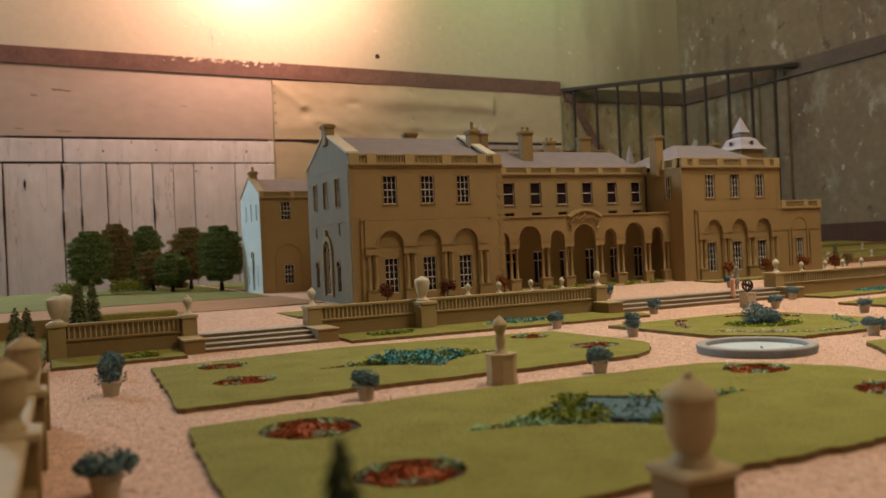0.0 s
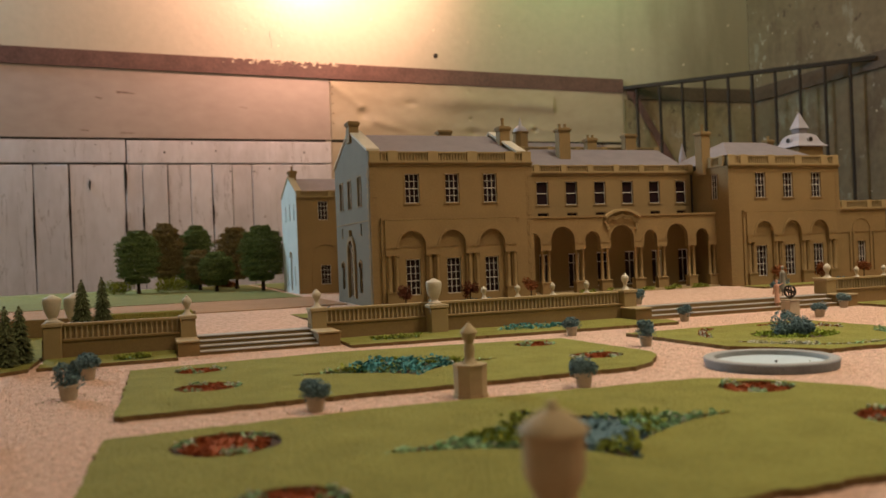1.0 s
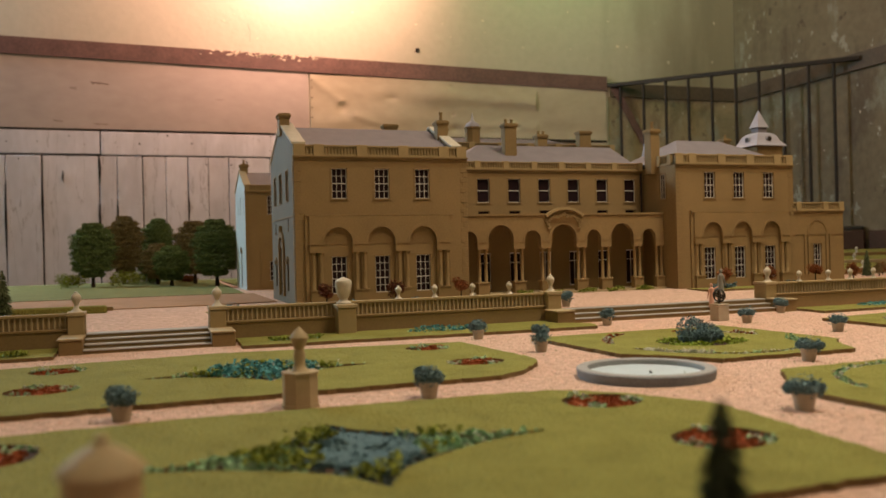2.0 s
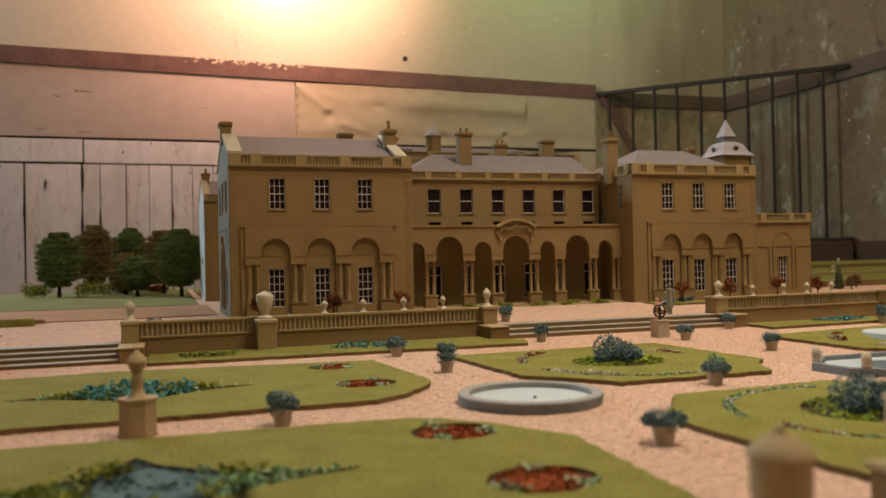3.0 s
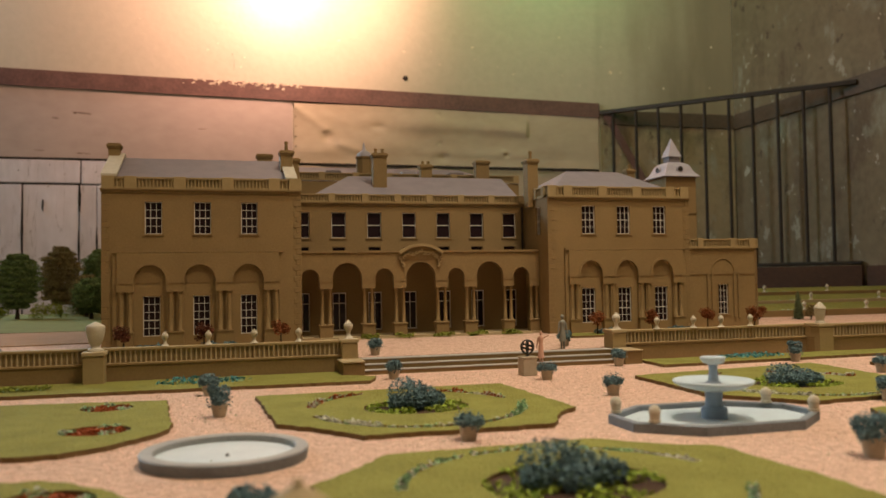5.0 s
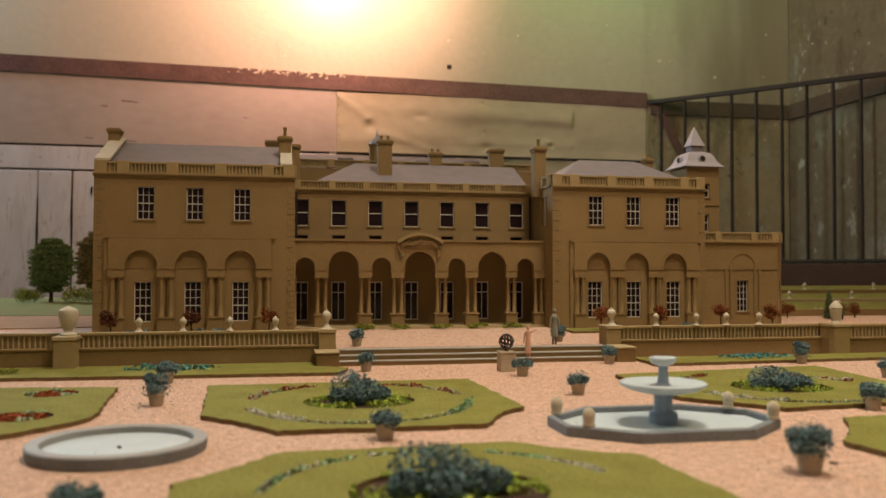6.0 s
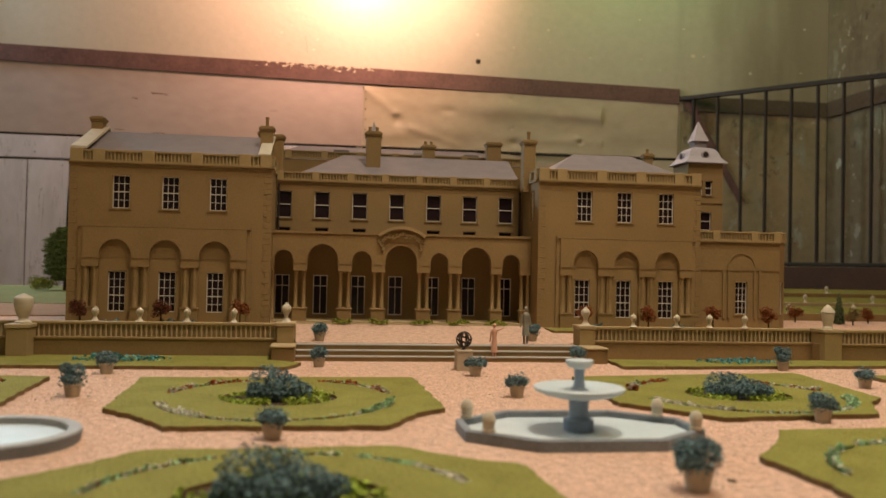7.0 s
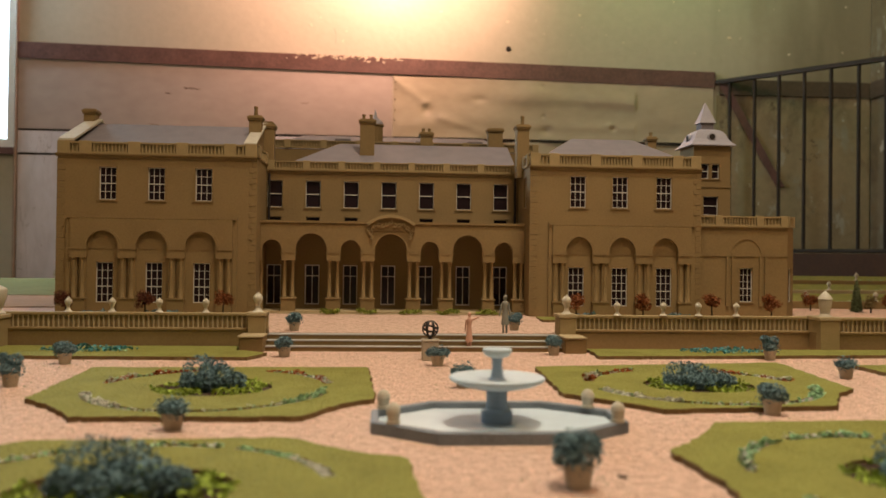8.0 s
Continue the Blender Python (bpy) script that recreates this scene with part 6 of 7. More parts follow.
def parterre(poly, cx, cy, rx, ry, seed, flip=1, arcs=((192, 348), (13, 70), (167, 110)), bush=0.020, tall=0.019, red=(1, 2), full=1.0, wide=0.0030, mid_r=0.0350):
    """A lawn with a round bed in the middle and a broken ring of narrow beds round it."""
    bands = [arc_band(cx, cy, rx, ry * flip, a0, a1, wide) for a0, a1 in arcs]
    if flip < 0:
        bands = [list(reversed(b)) for b in bands]
    mid = circle(cx, cy, mid_r, mid_r * 0.86)
    lawn(poly, bands + [mid], seed=seed, label="olive flock lawn bed with a bush in the middle and ring beds")
    planting("flower_bed", mid, [("lime_leaves", LEAF_LIME, 520, 0.0050, 0.0013, lambda u, v: math.sin(4 * math.atan2(v - cy, u - cx) + seed) > -0.55)], "round bed of lime leaves under a blue bush", seed + 50)
    r = random.Random(seed)
    bush_ob = thing("blue_bush", (cx, cy, 0.001), "rough blue-green flock bush in the round bed", "bush", "parterre bushes")
    for dx, dy, q, h in ((-0.45, 0.15, 0.72, 1.0), (0.35, -0.1, 0.62, 0.72), (0.0, 0.25, 0.65, 0.9), (0.75, 0.0, 0.45, 0.5), (-0.1, -0.35, 0.5, 0.6), (-0.75, -0.1, 0.4, 0.5)):
        part("flock_clump", Geo().leaves((cx + dx * bush, cy + dy * bush, 0.002 + tall * h * 0.45), (bush * q * 0.82, bush * q * 0.76, tall * h * 0.60), 650, 0.00095, r, 0.6), LEAF_BLUE, bush_ob, tidy=False)
    for k, b in enumerate(bands):
        n = len(b) // 2
        ends = [((b[j][0] + b[-1 - j][0]) / 2, (b[j][1] + b[-1 - j][1]) / 2) for j in (n // 6, n - n // 6)]
        mats = [("mint_leaves", LEAF_MINT, 110, 0.0062, 0.0012, None), ("white_flowers", LEAF_WHITE, 60, 0.0064, 0.0010, None)]
        if k in red:
            mats = [("red_flowers", LEAF_RED, 190, 0.0056, 0.0012, spots((*ends[1], 0.024), (*ends[0], 0.012))), ("white_flowers", LEAF_WHITE, 90, 0.0064, 0.0010, spots((*ends[0], 0.016))), ("mint_leaves", LEAF_MINT, 60, 0.0058, 0.0010, None), ("pale_sprigs", LEAF_WHITE, 40, 0.0050, 0.0010, None)]
        if k == 0:
            mats = [("mint_leaves", LEAF_MINT, 170, 0.0064, 0.0011, spots((*ends[1], 0.022))), ("white_flowers", LEAF_WHITE, 150, 0.0062, 0.0010, spots((*ends[0], 0.026))), ("pale_sprigs", LEAF_WHITE, 110, 0.0048, 0.0010, None), ("sage_leaves", LEAF_MINT, 110, 0.0040, 0.0010, None)]
        mats = [(nm, mt, int(n * full), h * (1.0 if full > 0.8 else 0.65), q, w) for nm, mt, n, h, q, w in mats]
        planting("flower_bed", b, mats, "narrow curved bed of small pale flowers", seed * 7 + k)


BA = [(0.589, 0.461), (0.606, 0.445), (0.620, 0.428), (0.631, 0.409), (0.744, 0.409), (0.752, 0.428), (0.764, 0.447), (0.779, 0.461), (0.773, 0.592), (0.583, 0.590)]
parterre(BA, 0.682, 0.499, 0.069, 0.076, 5, bush=0.0178, tall=0.0195, full=0.9, wide=0.0026)
BB = [(0.895, 0.598), (0.889, 0.478), (0.906, 0.460), (0.921, 0.442), (0.933, 0.426), (1.033, 0.436), (1.046, 0.458), (1.060, 0.478), (1.078, 0.496), (1.092, 0.625)]
parterre(BB, 0.984, 0.510, 0.069, 0.070, 6, bush=0.022, tall=0.015)
BF = [(0.596, 0.165), (0.798, 0.168), (0.796, 0.274), (0.793, 0.322), (0.768, 0.337), (0.750, 0.353), (0.742, 0.361), (0.633, 0.357), (0.620, 0.340), (0.606, 0.322), (0.592, 0.309)]
parterre(BF, 0.695, 0.279, 0.070, 0.068, 7, red=(3,), arcs=((14, 66), (72, 110), (116, 172), (192, 252), (290, 335)), bush=0.0220, tall=0.0180, full=0.55, wide=0.0022, mid_r=0.0380)
BR = [(0.915, 0.176), (1.100, 0.176), (1.100, 0.318), (1.082, 0.342), (1.064, 0.366), (1.052, 0.396), (0.944, 0.391), (0.930, 0.366), (0.915, 0.347), (0.901, 0.332), (0.905, 0.285), (0.902, 0.265)]
parterre(BR, 0.989, 0.288, 0.068, 0.070, 8, red=(), arcs=((20, 64), (78, 113), (120, 172), (200, 250), (290, 335)), bush=0.022, tall=0.017, full=0.95, wide=0.0024)
# beds further east, mirroring the west side
lawn([(1.145, 0.470), (1.175, 0.425), (1.50, 0.425), (1.50, 0.620), (1.145, 0.610)], [circle(1.195, 0.575, 0.017, 0.015), circle(1.20, 0.492, 0.017, 0.015)], seed=9, label="olive flock lawn bed at the garden's far side")
for k, (x, y) in enumerate(((1.195, 0.575), (1.20, 0.492))):
    planting("flower_bed", circle(x, y, 0.017, 0.015), [("red_flowers", LEAF_RED, 180, 0.0016, 0.0010, None), ("white_flowers", LEAF_WHITE, 24, 0.0018, 0.0009, None)], "round sunk bed of red flowers", 70 + k)
lawn([(1.14, 0.168), (1.50, 0.170), (1.50, 0.385), (1.20, 0.385), (1.14, 0.33)], seed=10, label="olive flock lawn bed at the garden's far side")
# strips below the terrace wall
lawn([(0.356, 0.660), (0.680, 0.649), (0.690, 0.682), (0.663, 0.6985), (0.663, 0.729), (0.356, 0.729)], [], seed=11, label="narrow olive lawn strip under the garden wall")
lawn([(0.9625, 0.685), (0.960, 0.662), (1.50, 0.690), (1.50, 0.7165), (0.9625, 0.7165)], [], seed=12, label="narrow olive lawn strip under the garden wall")
lawn([(0.112, 0.660), (0.214, 0.664), (0.214, 0.729), (0.112, 0.729)], [], seed=13, label="narrow olive lawn strip under the garden wall")
lawn([(-0.40, 0.50), (0.085, 0.50), (0.085, 0.640), (0.106, 0.660), (0.106, 0.975), (-0.40, 0.975)], [], seed=14, label="lower lawn west of the garden wall")
for k, (x0, x1, y0, y1, mat, nm) in enumerate(((0.505, 0.585, 0.680, 0.706, LEAF_TEAL, "teal"), (0.380, 0.430, 0.680, 0.698, LEAF_OLIVE, "olive"), (1.040, 1.115, 0.684, 0.704, LEAF_TEAL, "teal"), (0.165, 0.195, 0.675, 0.690, LEAF_OLIVE, "olive"), (0.160, 0.205, 0.780, 0.800, LEAF_BLUE, "blue"), (1.28, 1.36, 0.684, 0.704, LEAF_OLIVE, "olive"))):
    planting("flower_patch", circle((x0 + x1) / 2, (y0 + y1) / 2, (x1 - x0) / 2, (y1 - y0) / 2, 16), [(nm + "_flowers", mat, 200, 0.0070, 0.0013, None), ("mint_leaves", LEAF_MINT, 50, 0.0040, 0.0010, None)], "low %s planting on the lawn strip" % nm, 90 + k, z=0.0024 if y1 < 0.75 else 0.0160, floor=False)

# ---- pools ----
pool = thing("round_pool", (*PC, 0), "round shallow blue-grey pool with a pale dry bed", "pool")
ro, ri = 0.0402, 0.0338
part("rim", Geo().lathe(*PC, [(ri, 0.0022), (ri, 0.0050), (ri + 0.0006, 0.0054), (ro - 0.0006, 0.0054), (ro, 0.0050), (ro - 0.0008, 0.0)], 56), RIMSTONE, pool)
part("coping", Geo().lathe(*PC, [(ri - 0.0002, 0.0012), (ri - 0.0002, 0.0054), (ri + 0.0004, 0.0059), (ro - 0.0008, 0.0059), (ro - 0.0003, 0.0055), (ro - 0.0012, 0.0010)], 56), RIMTOP_LIT, pool, "pale grey coping with its light in the colour")
part("pool_bed", Geo().lathe(*PC, [(ri - 0.0001, 0.0003), (ri - 0.0001, 0.0026)], 48), POOLTOP, pool, "pale dry pool bed")
part("jet", Geo().lathe(PC[0] + 0.001, PC[1] - 0.004, [(0.0010, 0.0026), (0.0007, 0.0036)], 8), IRON, pool)

fountain = thing("fountain", (FCX, FCY, 0), "two-tiered blue-grey fountain in a long eight-sided basin", "fountain")


def octagon(a, b, c, d):
    return [(FCX - a + c, FCY - b), (FCX + a - c, FCY - b), (FCX + a, FCY - b + d), (FCX + a, FCY + b - d), (FCX + a - c, FCY + b), (FCX - a + c, FCY + b), (FCX - a, FCY + b - d), (FCX - a, FCY - b + d)]


g = Geo()
loops = []
for (a, b, c, d), z in (((0.0609, 0.0405, 0.030, 0.025), -0.0005), ((0.0609, 0.0405, 0.030, 0.025), 0.0050), ((0.0602, 0.0398, 0.0298, 0.0248), 0.0056), ((0.0577, 0.0373, 0.0289, 0.0237), 0.0056), ((0.0572, 0.0368, 0.0287, 0.0235), 0.0050), ((0.0572, 0.0368, 0.0287, 0.0235), 0.0012)):
    loops.append([g.p(x, y, z) for x, y in octagon(a, b, c, d)])
for p, q in zip(loops, loops[1:]):
    for k in range(8):
        g.f.append([p[k], p[(k + 1) % 8], q[(k + 1) % 8], q[k]])
part("basin_rim", g, RIMSTONE, fountain, "blue-grey basin rim")
part("basin_bed", Geo().prism(octagon(0.0570, 0.0366, 0.0286, 0.0234), 0.0003, 0.0022), POOLTOP, fountain, "pale dry basin bed")
part("base", Geo().lathe(FCX, FCY, [(0.0076, 0.0022), (0.0076, 0.0078), (0.0067, 0.0085), (0.0056, 0.0090)], 28), POOLSTONE_LIT, fountain, smooth=True)
part("stem", Geo().lathe(FCX, FCY, [(0.0053, 0.0088), (0.0049, 0.0130), (0.0052, 0.0185)], 24), POOLSTONE_LIT, fountain, smooth=True)
part("bowl", Geo().lathe(FCX, FCY, [(0.0060, 0.0180), (0.0110, 0.0188), (0.0185, 0.0206), (0.0228, 0.0226), (0.0234, 0.0240), (0.0226, 0.0246), (0.0205, 0.0240), (0.0150, 0.0232), (0.0060, 0.0228)], 44), POOLTOP, fountain, smooth=True)
part("upper_stem", Geo().lathe(FCX, FCY, [(0.0046, 0.0229), (0.0031, 0.0240), (0.0024, 0.0300), (0.0028, 0.0340)], 20), POOLSTONE_LIT, fountain, smooth=True)
part("top_bowl", Geo().lathe(FCX, FCY, [(0.0029, 0.0335), (0.0058, 0.0345), (0.0070, 0.0362), (0.0073, 0.0376), (0.0069, 0.0380), (0.0054, 0.0372), (0.0020, 0.0368)], 28), POOLTOP, fountain, smooth=True)
for dx, dy in ((-0.0548, 0.0175), (-0.0505, -0.0200), (0.0500, 0.0195), (0.0548, -0.0180)):
    finial(FCX + dx, FCY + dy, 0.0058, BULLET, 0.84, "small pale domed finial on the fountain's rim", n=14)

# armillary sphere on its pedestal
ob = thing("pedestal", (0.8215, 0.656, 0), "pale square pedestal by the steps", "pedestal")
part("die", Geo((0.8215, 0.656, 0)).block(-0.0066, 0.0066, -0.0066, 0.0066, 0, 0.0150, 0.0005), CLAY, ob)
part("slab", Geo((0.8215, 0.656, 0)).block(-0.0071, 0.0071, -0.0071, 0.0071, 0.0151, 0.0168, 0.0005), CLAY, ob)
arm = thing("armillary_sphere", (0.8215, 0.656, 0.0169), "small dark metal armillary sphere on a pedestal", "sundial")
part("foot", Geo().lathe(0.8215, 0.656, [(0.0022, 0.0169), (0.0009, 0.0180), (0.0009, 0.0192)], 10), IRON, arm, smooth=True)
for tilt, spin in ((90, 0), (90, 62), (90, 118), (20, 30)):
    m = Matrix.Rotation(radians(spin), 3, "Z") @ Matrix.Rotation(radians(tilt), 3, "X")
    g = Geo()
    loops = []
    for k in range(28):
        a = 2 * math.pi * k / 28
        d = Vector((math.cos(a), math.sin(a), 0))
        loop = []
        for j in range(6):
            b = 2 * math.pi * j / 6
            v = m @ (d * (0.0061 + 0.0006 * math.cos(b)) + Vector((0, 0, 0.0009 * math.sin(b))))
            g.v.append(v + Vector((0.8215, 0.656, 0.0250)))
            loop.append(len(g.v) - 1)
        loops.append(loop)
    for k in range(28):
        p, q = loops[k], loops[(k + 1) % 28]
        for j in range(6):
            g.f.append([p[j], p[(j + 1) % 6], q[(j + 1) % 6], q[j]])
    part("ring", g, IRON, arm, smooth=True)

# two painted figurines, plain shapes


def figurine(x, y, z, h, mat, turn, label, hem, foot, reach):
    """One plain mesh: a turned body from hem to head, two feet, and arms that reach out as far as told."""
    g = Geo((x, y, z), (math.cos(turn), math.sin(turn), 0), (-math.sin(turn), math.cos(turn), 0))
    for s in (-1, 1):
        g.lathe(s * 0.040 * h, 0, [(0.036 * h, 0), (0.026 * h, 0.05 * h), (0.030 * h, 0.28 * h), (0.036 * h, 0.40 * h)], 9)
    g.lathe(0, 0, [(hem * h, foot * h), (hem * 0.86 * h, (foot + 0.10) * h), (0.080 * h, 0.50 * h), (0.064 * h, 0.58 * h), (0.086 * h, 0.72 * h), (0.088 * h, 0.78 * h), (0.060 * h, 0.825 * h), (0.028 * h, 0.845 * h), (0.028 * h, 0.87 * h)], 16)
    g.lathe(0, 0, [(0.028 * h, 0.868 * h), (0.050 * h, 0.895 * h), (0.054 * h, 0.94 * h), (0.040 * h, 0.98 * h), (0.006 * h, h)], 12)
    for s, out, lift in ((-1, *reach), (1, 0.05, -0.34)):
        a, b = Vector((s * 0.085 * h, 0, 0.775 * h)), Vector((s * (0.085 + out) * h, -0.05 * h, (0.775 + lift) * h))
        d = (b - a).normalized()
        e1 = d.cross(Vector((0, 1, 0))).normalized()
        e2 = d.cross(e1)
        rows = [[g.p(*(c + (e1 * math.cos(t) + e2 * math.sin(t)) * q * h)) for t in (0, 1.05, 2.1, 3.15, 4.2, 5.25)] for c, q in ((a, 0.028), (a.lerp(b, 0.55), 0.024), (b, 0.015))]
        for p, q in zip(rows, rows[1:]):
            g.f += [[p[k], p[(k + 1) % 6], q[(k + 1) % 6], q[k]] for k in range(6)]
        g.f += [rows[0][::-1], rows[2]]
    single("figurine", g, mat, label, "figurine", smooth=True)


figurine(0.8595, 0.7180, 0.0045, 0.0300, FLESH, 2.9, "tiny pink painted figurine with a raised arm on the steps", 0.110, 0.14, (0.19, 0.08))
figurine(0.8955, 0.7480, 0.0136, 0.0350, COAT, -0.2, "tiny dark-coated figurine on the terrace", 0.105, 0.22, (0.06, -0.34))

# ---- plants in pots ----
POT_KINDS = {}


def pot(x, y, z, kind, mat, k=1.0, turn=0.0):
    """A tapered pot with a flock plant; kind 0 round, 1 tall and ragged, 2 low and wide."""
    key = (kind, mat.name)
    if key not in POT_KINDS:
        r = random.Random(100 + kind + len(POT_KINDS))
        ob = thing("flower_pot", (0, 0, 0), "pale clay pot with a blue-green flock plant", "potted plant", "garden pots")
        part("pot", Geo().lathe(0, 0, [(0.0048, 0), (0.0062, 0.0082), (0.0066, 0.0084), (0.0066, 0.0102), (0.0060, 0.0104), (0.0056, 0.0092)], 22), CLAY, ob, "pale clay pot", smooth=True)
        g = Geo()
        lumps = {0: ((0, 0, 0.0150, 0.0078, 0.0062), (0.003, 0.002, 0.0172, 0.0052, 0.0042), (-0.004, -0.001, 0.0140, 0.005, 0.004), (0.005, -0.003, 0.0138, 0.0042, 0.0036)),
                 1: ((0, 0, 0.0150, 0.0070, 0.0050), (-0.0025, 0.001, 0.0205, 0.0056, 0.0050), (0.0045, -0.002, 0.0225, 0.0040, 0.0038), (0.005, 0.003, 0.0150, 0.0045, 0.004)),
                 2: ((-0.002, 0, 0.0140, 0.0072, 0.0040), (0.0065, 0.001, 0.0135, 0.0046, 0.0030), (-0.006, 0.002, 0.0130, 0.0040, 0.0030), (0.001, -0.004, 0.0132, 0.0042, 0.0028)),
                 3: ((0, 0, 0.0165, 0.0086, 0.0078), (-0.003, 0.001, 0.0188, 0.0062, 0.0040), (0.004, -0.002, 0.0178, 0.0058, 0.0040), (0.0035, 0.003, 0.0140, 0.0055, 0.004))}[kind]
        for cx, cy, cz, a, b in lumps:
            g.leaves((cx * 1.1, cy * 1.1, cz - 0.0008), (a * 1.12, a * 1.12, b * 1.12), 420, 0.00090, r, 0.5)
        g.leaves((0, 0, 0.0128), (0.0108, 0.0108, 0.0078), 150, 0.0010, r, 0.7)
        part("plant", g, mat, ob, "ragged blue-green flock plant", tidy=False)
        POT_KINDS[key] = ob
        ob.matrix_world = pose(x, y, z, 0, 0, turn) @ Matrix.Scale(0.90, 4)
        return ob
    return copy_thing(POT_KINDS[key], pose(x, y, z, 0, 0, turn) @ Matrix.Scale(0.90, 4))


for k, (x, y, z, kind) in enumerate(((0.133, 0.262, 0, 2), (0.147, 0.500, 0, 1), (0.152, 0.588, 0, 0), (0.2715, 0.3840, 0, 0), (0.4220, 0.3770, 0, 0), (0.5500, 0.6270, 0, 0), (0.5570, 0.5200, 0, 1),
                                     (0.7045, 0.6750, 0, 0), (0.6850, 0.3910, 0, 2), (0.5660, 0.2670, 0, 2), (0.8250, 0.6200, 0, 2), (0.8340, 0.5170, 0, 2), (0.9290, 0.6920, 0, 0), (0.9910, 0.4250, 0, 0),
                                     (0.8520, 0.2880, 0, 3), (1.1040, 0.6610, 0, 1), (1.1090, 0.5570, 0, 2), (0.7040, 0.7580, 0.0136, 0), (0.9080, 0.7720, 0.0139, 0), (0.3600, 0.800, 0.0148, 2), (1.118, 0.42, 0, 0))):
    pot(x, y, z, kind, LEAF_BLUE, turn=37 * k)


def ball_tree(x, y, z, h, rad, mat, seed, label):
    r = random.Random(seed)
    ob = thing("small_tree", (x, y, z), label, "small tree", "terrace trees")
    part("trunk", Geo().lathe(x, y, [(0.0011, z - 0.0005), (0.0008, z + h * 0.35), (0.0006, z + h * 0.75)], 7), BARK, ob, smooth=True)
    g = Geo()
    for _ in range(9):
        g.leaves((x + r.uniform(-0.6, 0.6) * rad, y + r.uniform(-0.6, 0.6) * rad, z + h - rad + r.uniform(-0.7, 0.6) * rad), (rad * 0.58, rad * 0.58, rad * 0.52), 120, 0.0010, r, 0.4)
    part("crown", g, mat, ob, tidy=False)


for k, (x, mat) in enumerate(((0.466, LEAF_MAROON), (0.544, LEAF_MAROON), (0.622, LEAF_ORANGE), (0.988, LEAF_ORANGE), (1.060, LEAF_ORANGE), (1.135, LEAF_ORANGE), (1.201, LEAF_ORANGE))):
    ball_tree(x, 0.858, terrace_z(0.858), 0.030, 0.0092, mat, 200 + k, "small %s ball tree in front of the house" % ("russet" if mat is LEAF_ORANGE else "dark maroon"))
# planting at the house's foot
lawn([(0.445, 0.842), (0.660, 0.842), (0.660, 0.888), (0.445, 0.888)], top=0.0188, low=0.0155, seed=15, label="narrow lawn in front of the house")
lawn([(0.950, 0.842), (1.30, 0.842), (1.30, 0.888), (0.950, 0.888)], top=0.0188, low=0.0155, seed=16, label="narrow lawn in front of the house")
for k, (x, y, w, mat, nm) in enumerate(((0.560, 0.868, 0.020, LEAF_BLUE, "blue"), (1.000, 0.868, 0.012, LEAF_BLUE, "blue"), (1.1, 0.868, 0.016, LEAF_BLUE, "blue"), (0.768, 0.909, 0.012, LEAF_OLIVE, "olive"), (0.815, 0.909, 0.013, LEAF_OLIVE, "olive"), (0.857, 0.909, 0.013, LEAF_OLIVE, "olive"), (0.900, 0.909, 0.013, LEAF_OLIVE, "olive"), (0.727, 0.909, 0.011, LEAF_OLIVE, "olive"), (0.49, 0.868, 0.012, LEAF_BLUE, "blue"))):
    planting("shrub_patch", circle(x, y, w, 0.007, 12), [(nm + "_leaves", mat, 170, 0.0105, 0.0013, None)], "low %s shrubs at the foot of the house" % nm, 120 + k, z=0.0180, floor=False)

# ---- lawns and trees round the house ----
lawn([(-0.58, 1.27), (0.10, 1.262), (0.42, 1.255), (0.428, 2.08), (-0.58, 2.08)], top=0.0195, low=0.0165, mat=LAWN_FAR, seed=17, far=True, label="cool green lawn under the trees")
lawn([(0.60, 1.56), (2.08, 1.56), (2.08, 2.08), (0.44, 2.08), (0.44, 1.56)], top=0.0195, low=0.0165, mat=LAWN_FAR, seed=18, far=True, label="green lawn behind the house")
lawn([(0.345, 0.800), (0.430, 0.790), (0.430, 0.975), (0.335, 0.965)], top=0.0175, low=0.0135, seed=19, label="lawn beside the house")
lawn([(0.112, 0.775), (0.225, 0.775), (0.225, 0.930), (0.112, 0.930)], top=0.0165, low=0.0125, seed=20, label="small lawn beside the steps")
single("drive", Geo().prism([(-0.58, 0.99), (0.336, 0.985), (0.432, 1.0), (0.432, 1.25), (-0.58, 1.262)], 0.0150, 0.0192), DRIVE, "brown-pink gravel drive beside the house", "drive", kind="structure")
single("low_wall", Geo().block(-0.45, 0.245, 0.972, 0.980, -0.001, 0.0225, 0.0006), STONE, "low ochre wall along the drive", "wall", kind="structure")
single("low_hedge", Geo().block(0.140, 0.240, 0.934, 0.946, 0.0150, 0.0260, 0.0015), LAWN, "clipped olive hedge beside the steps", "hedge")


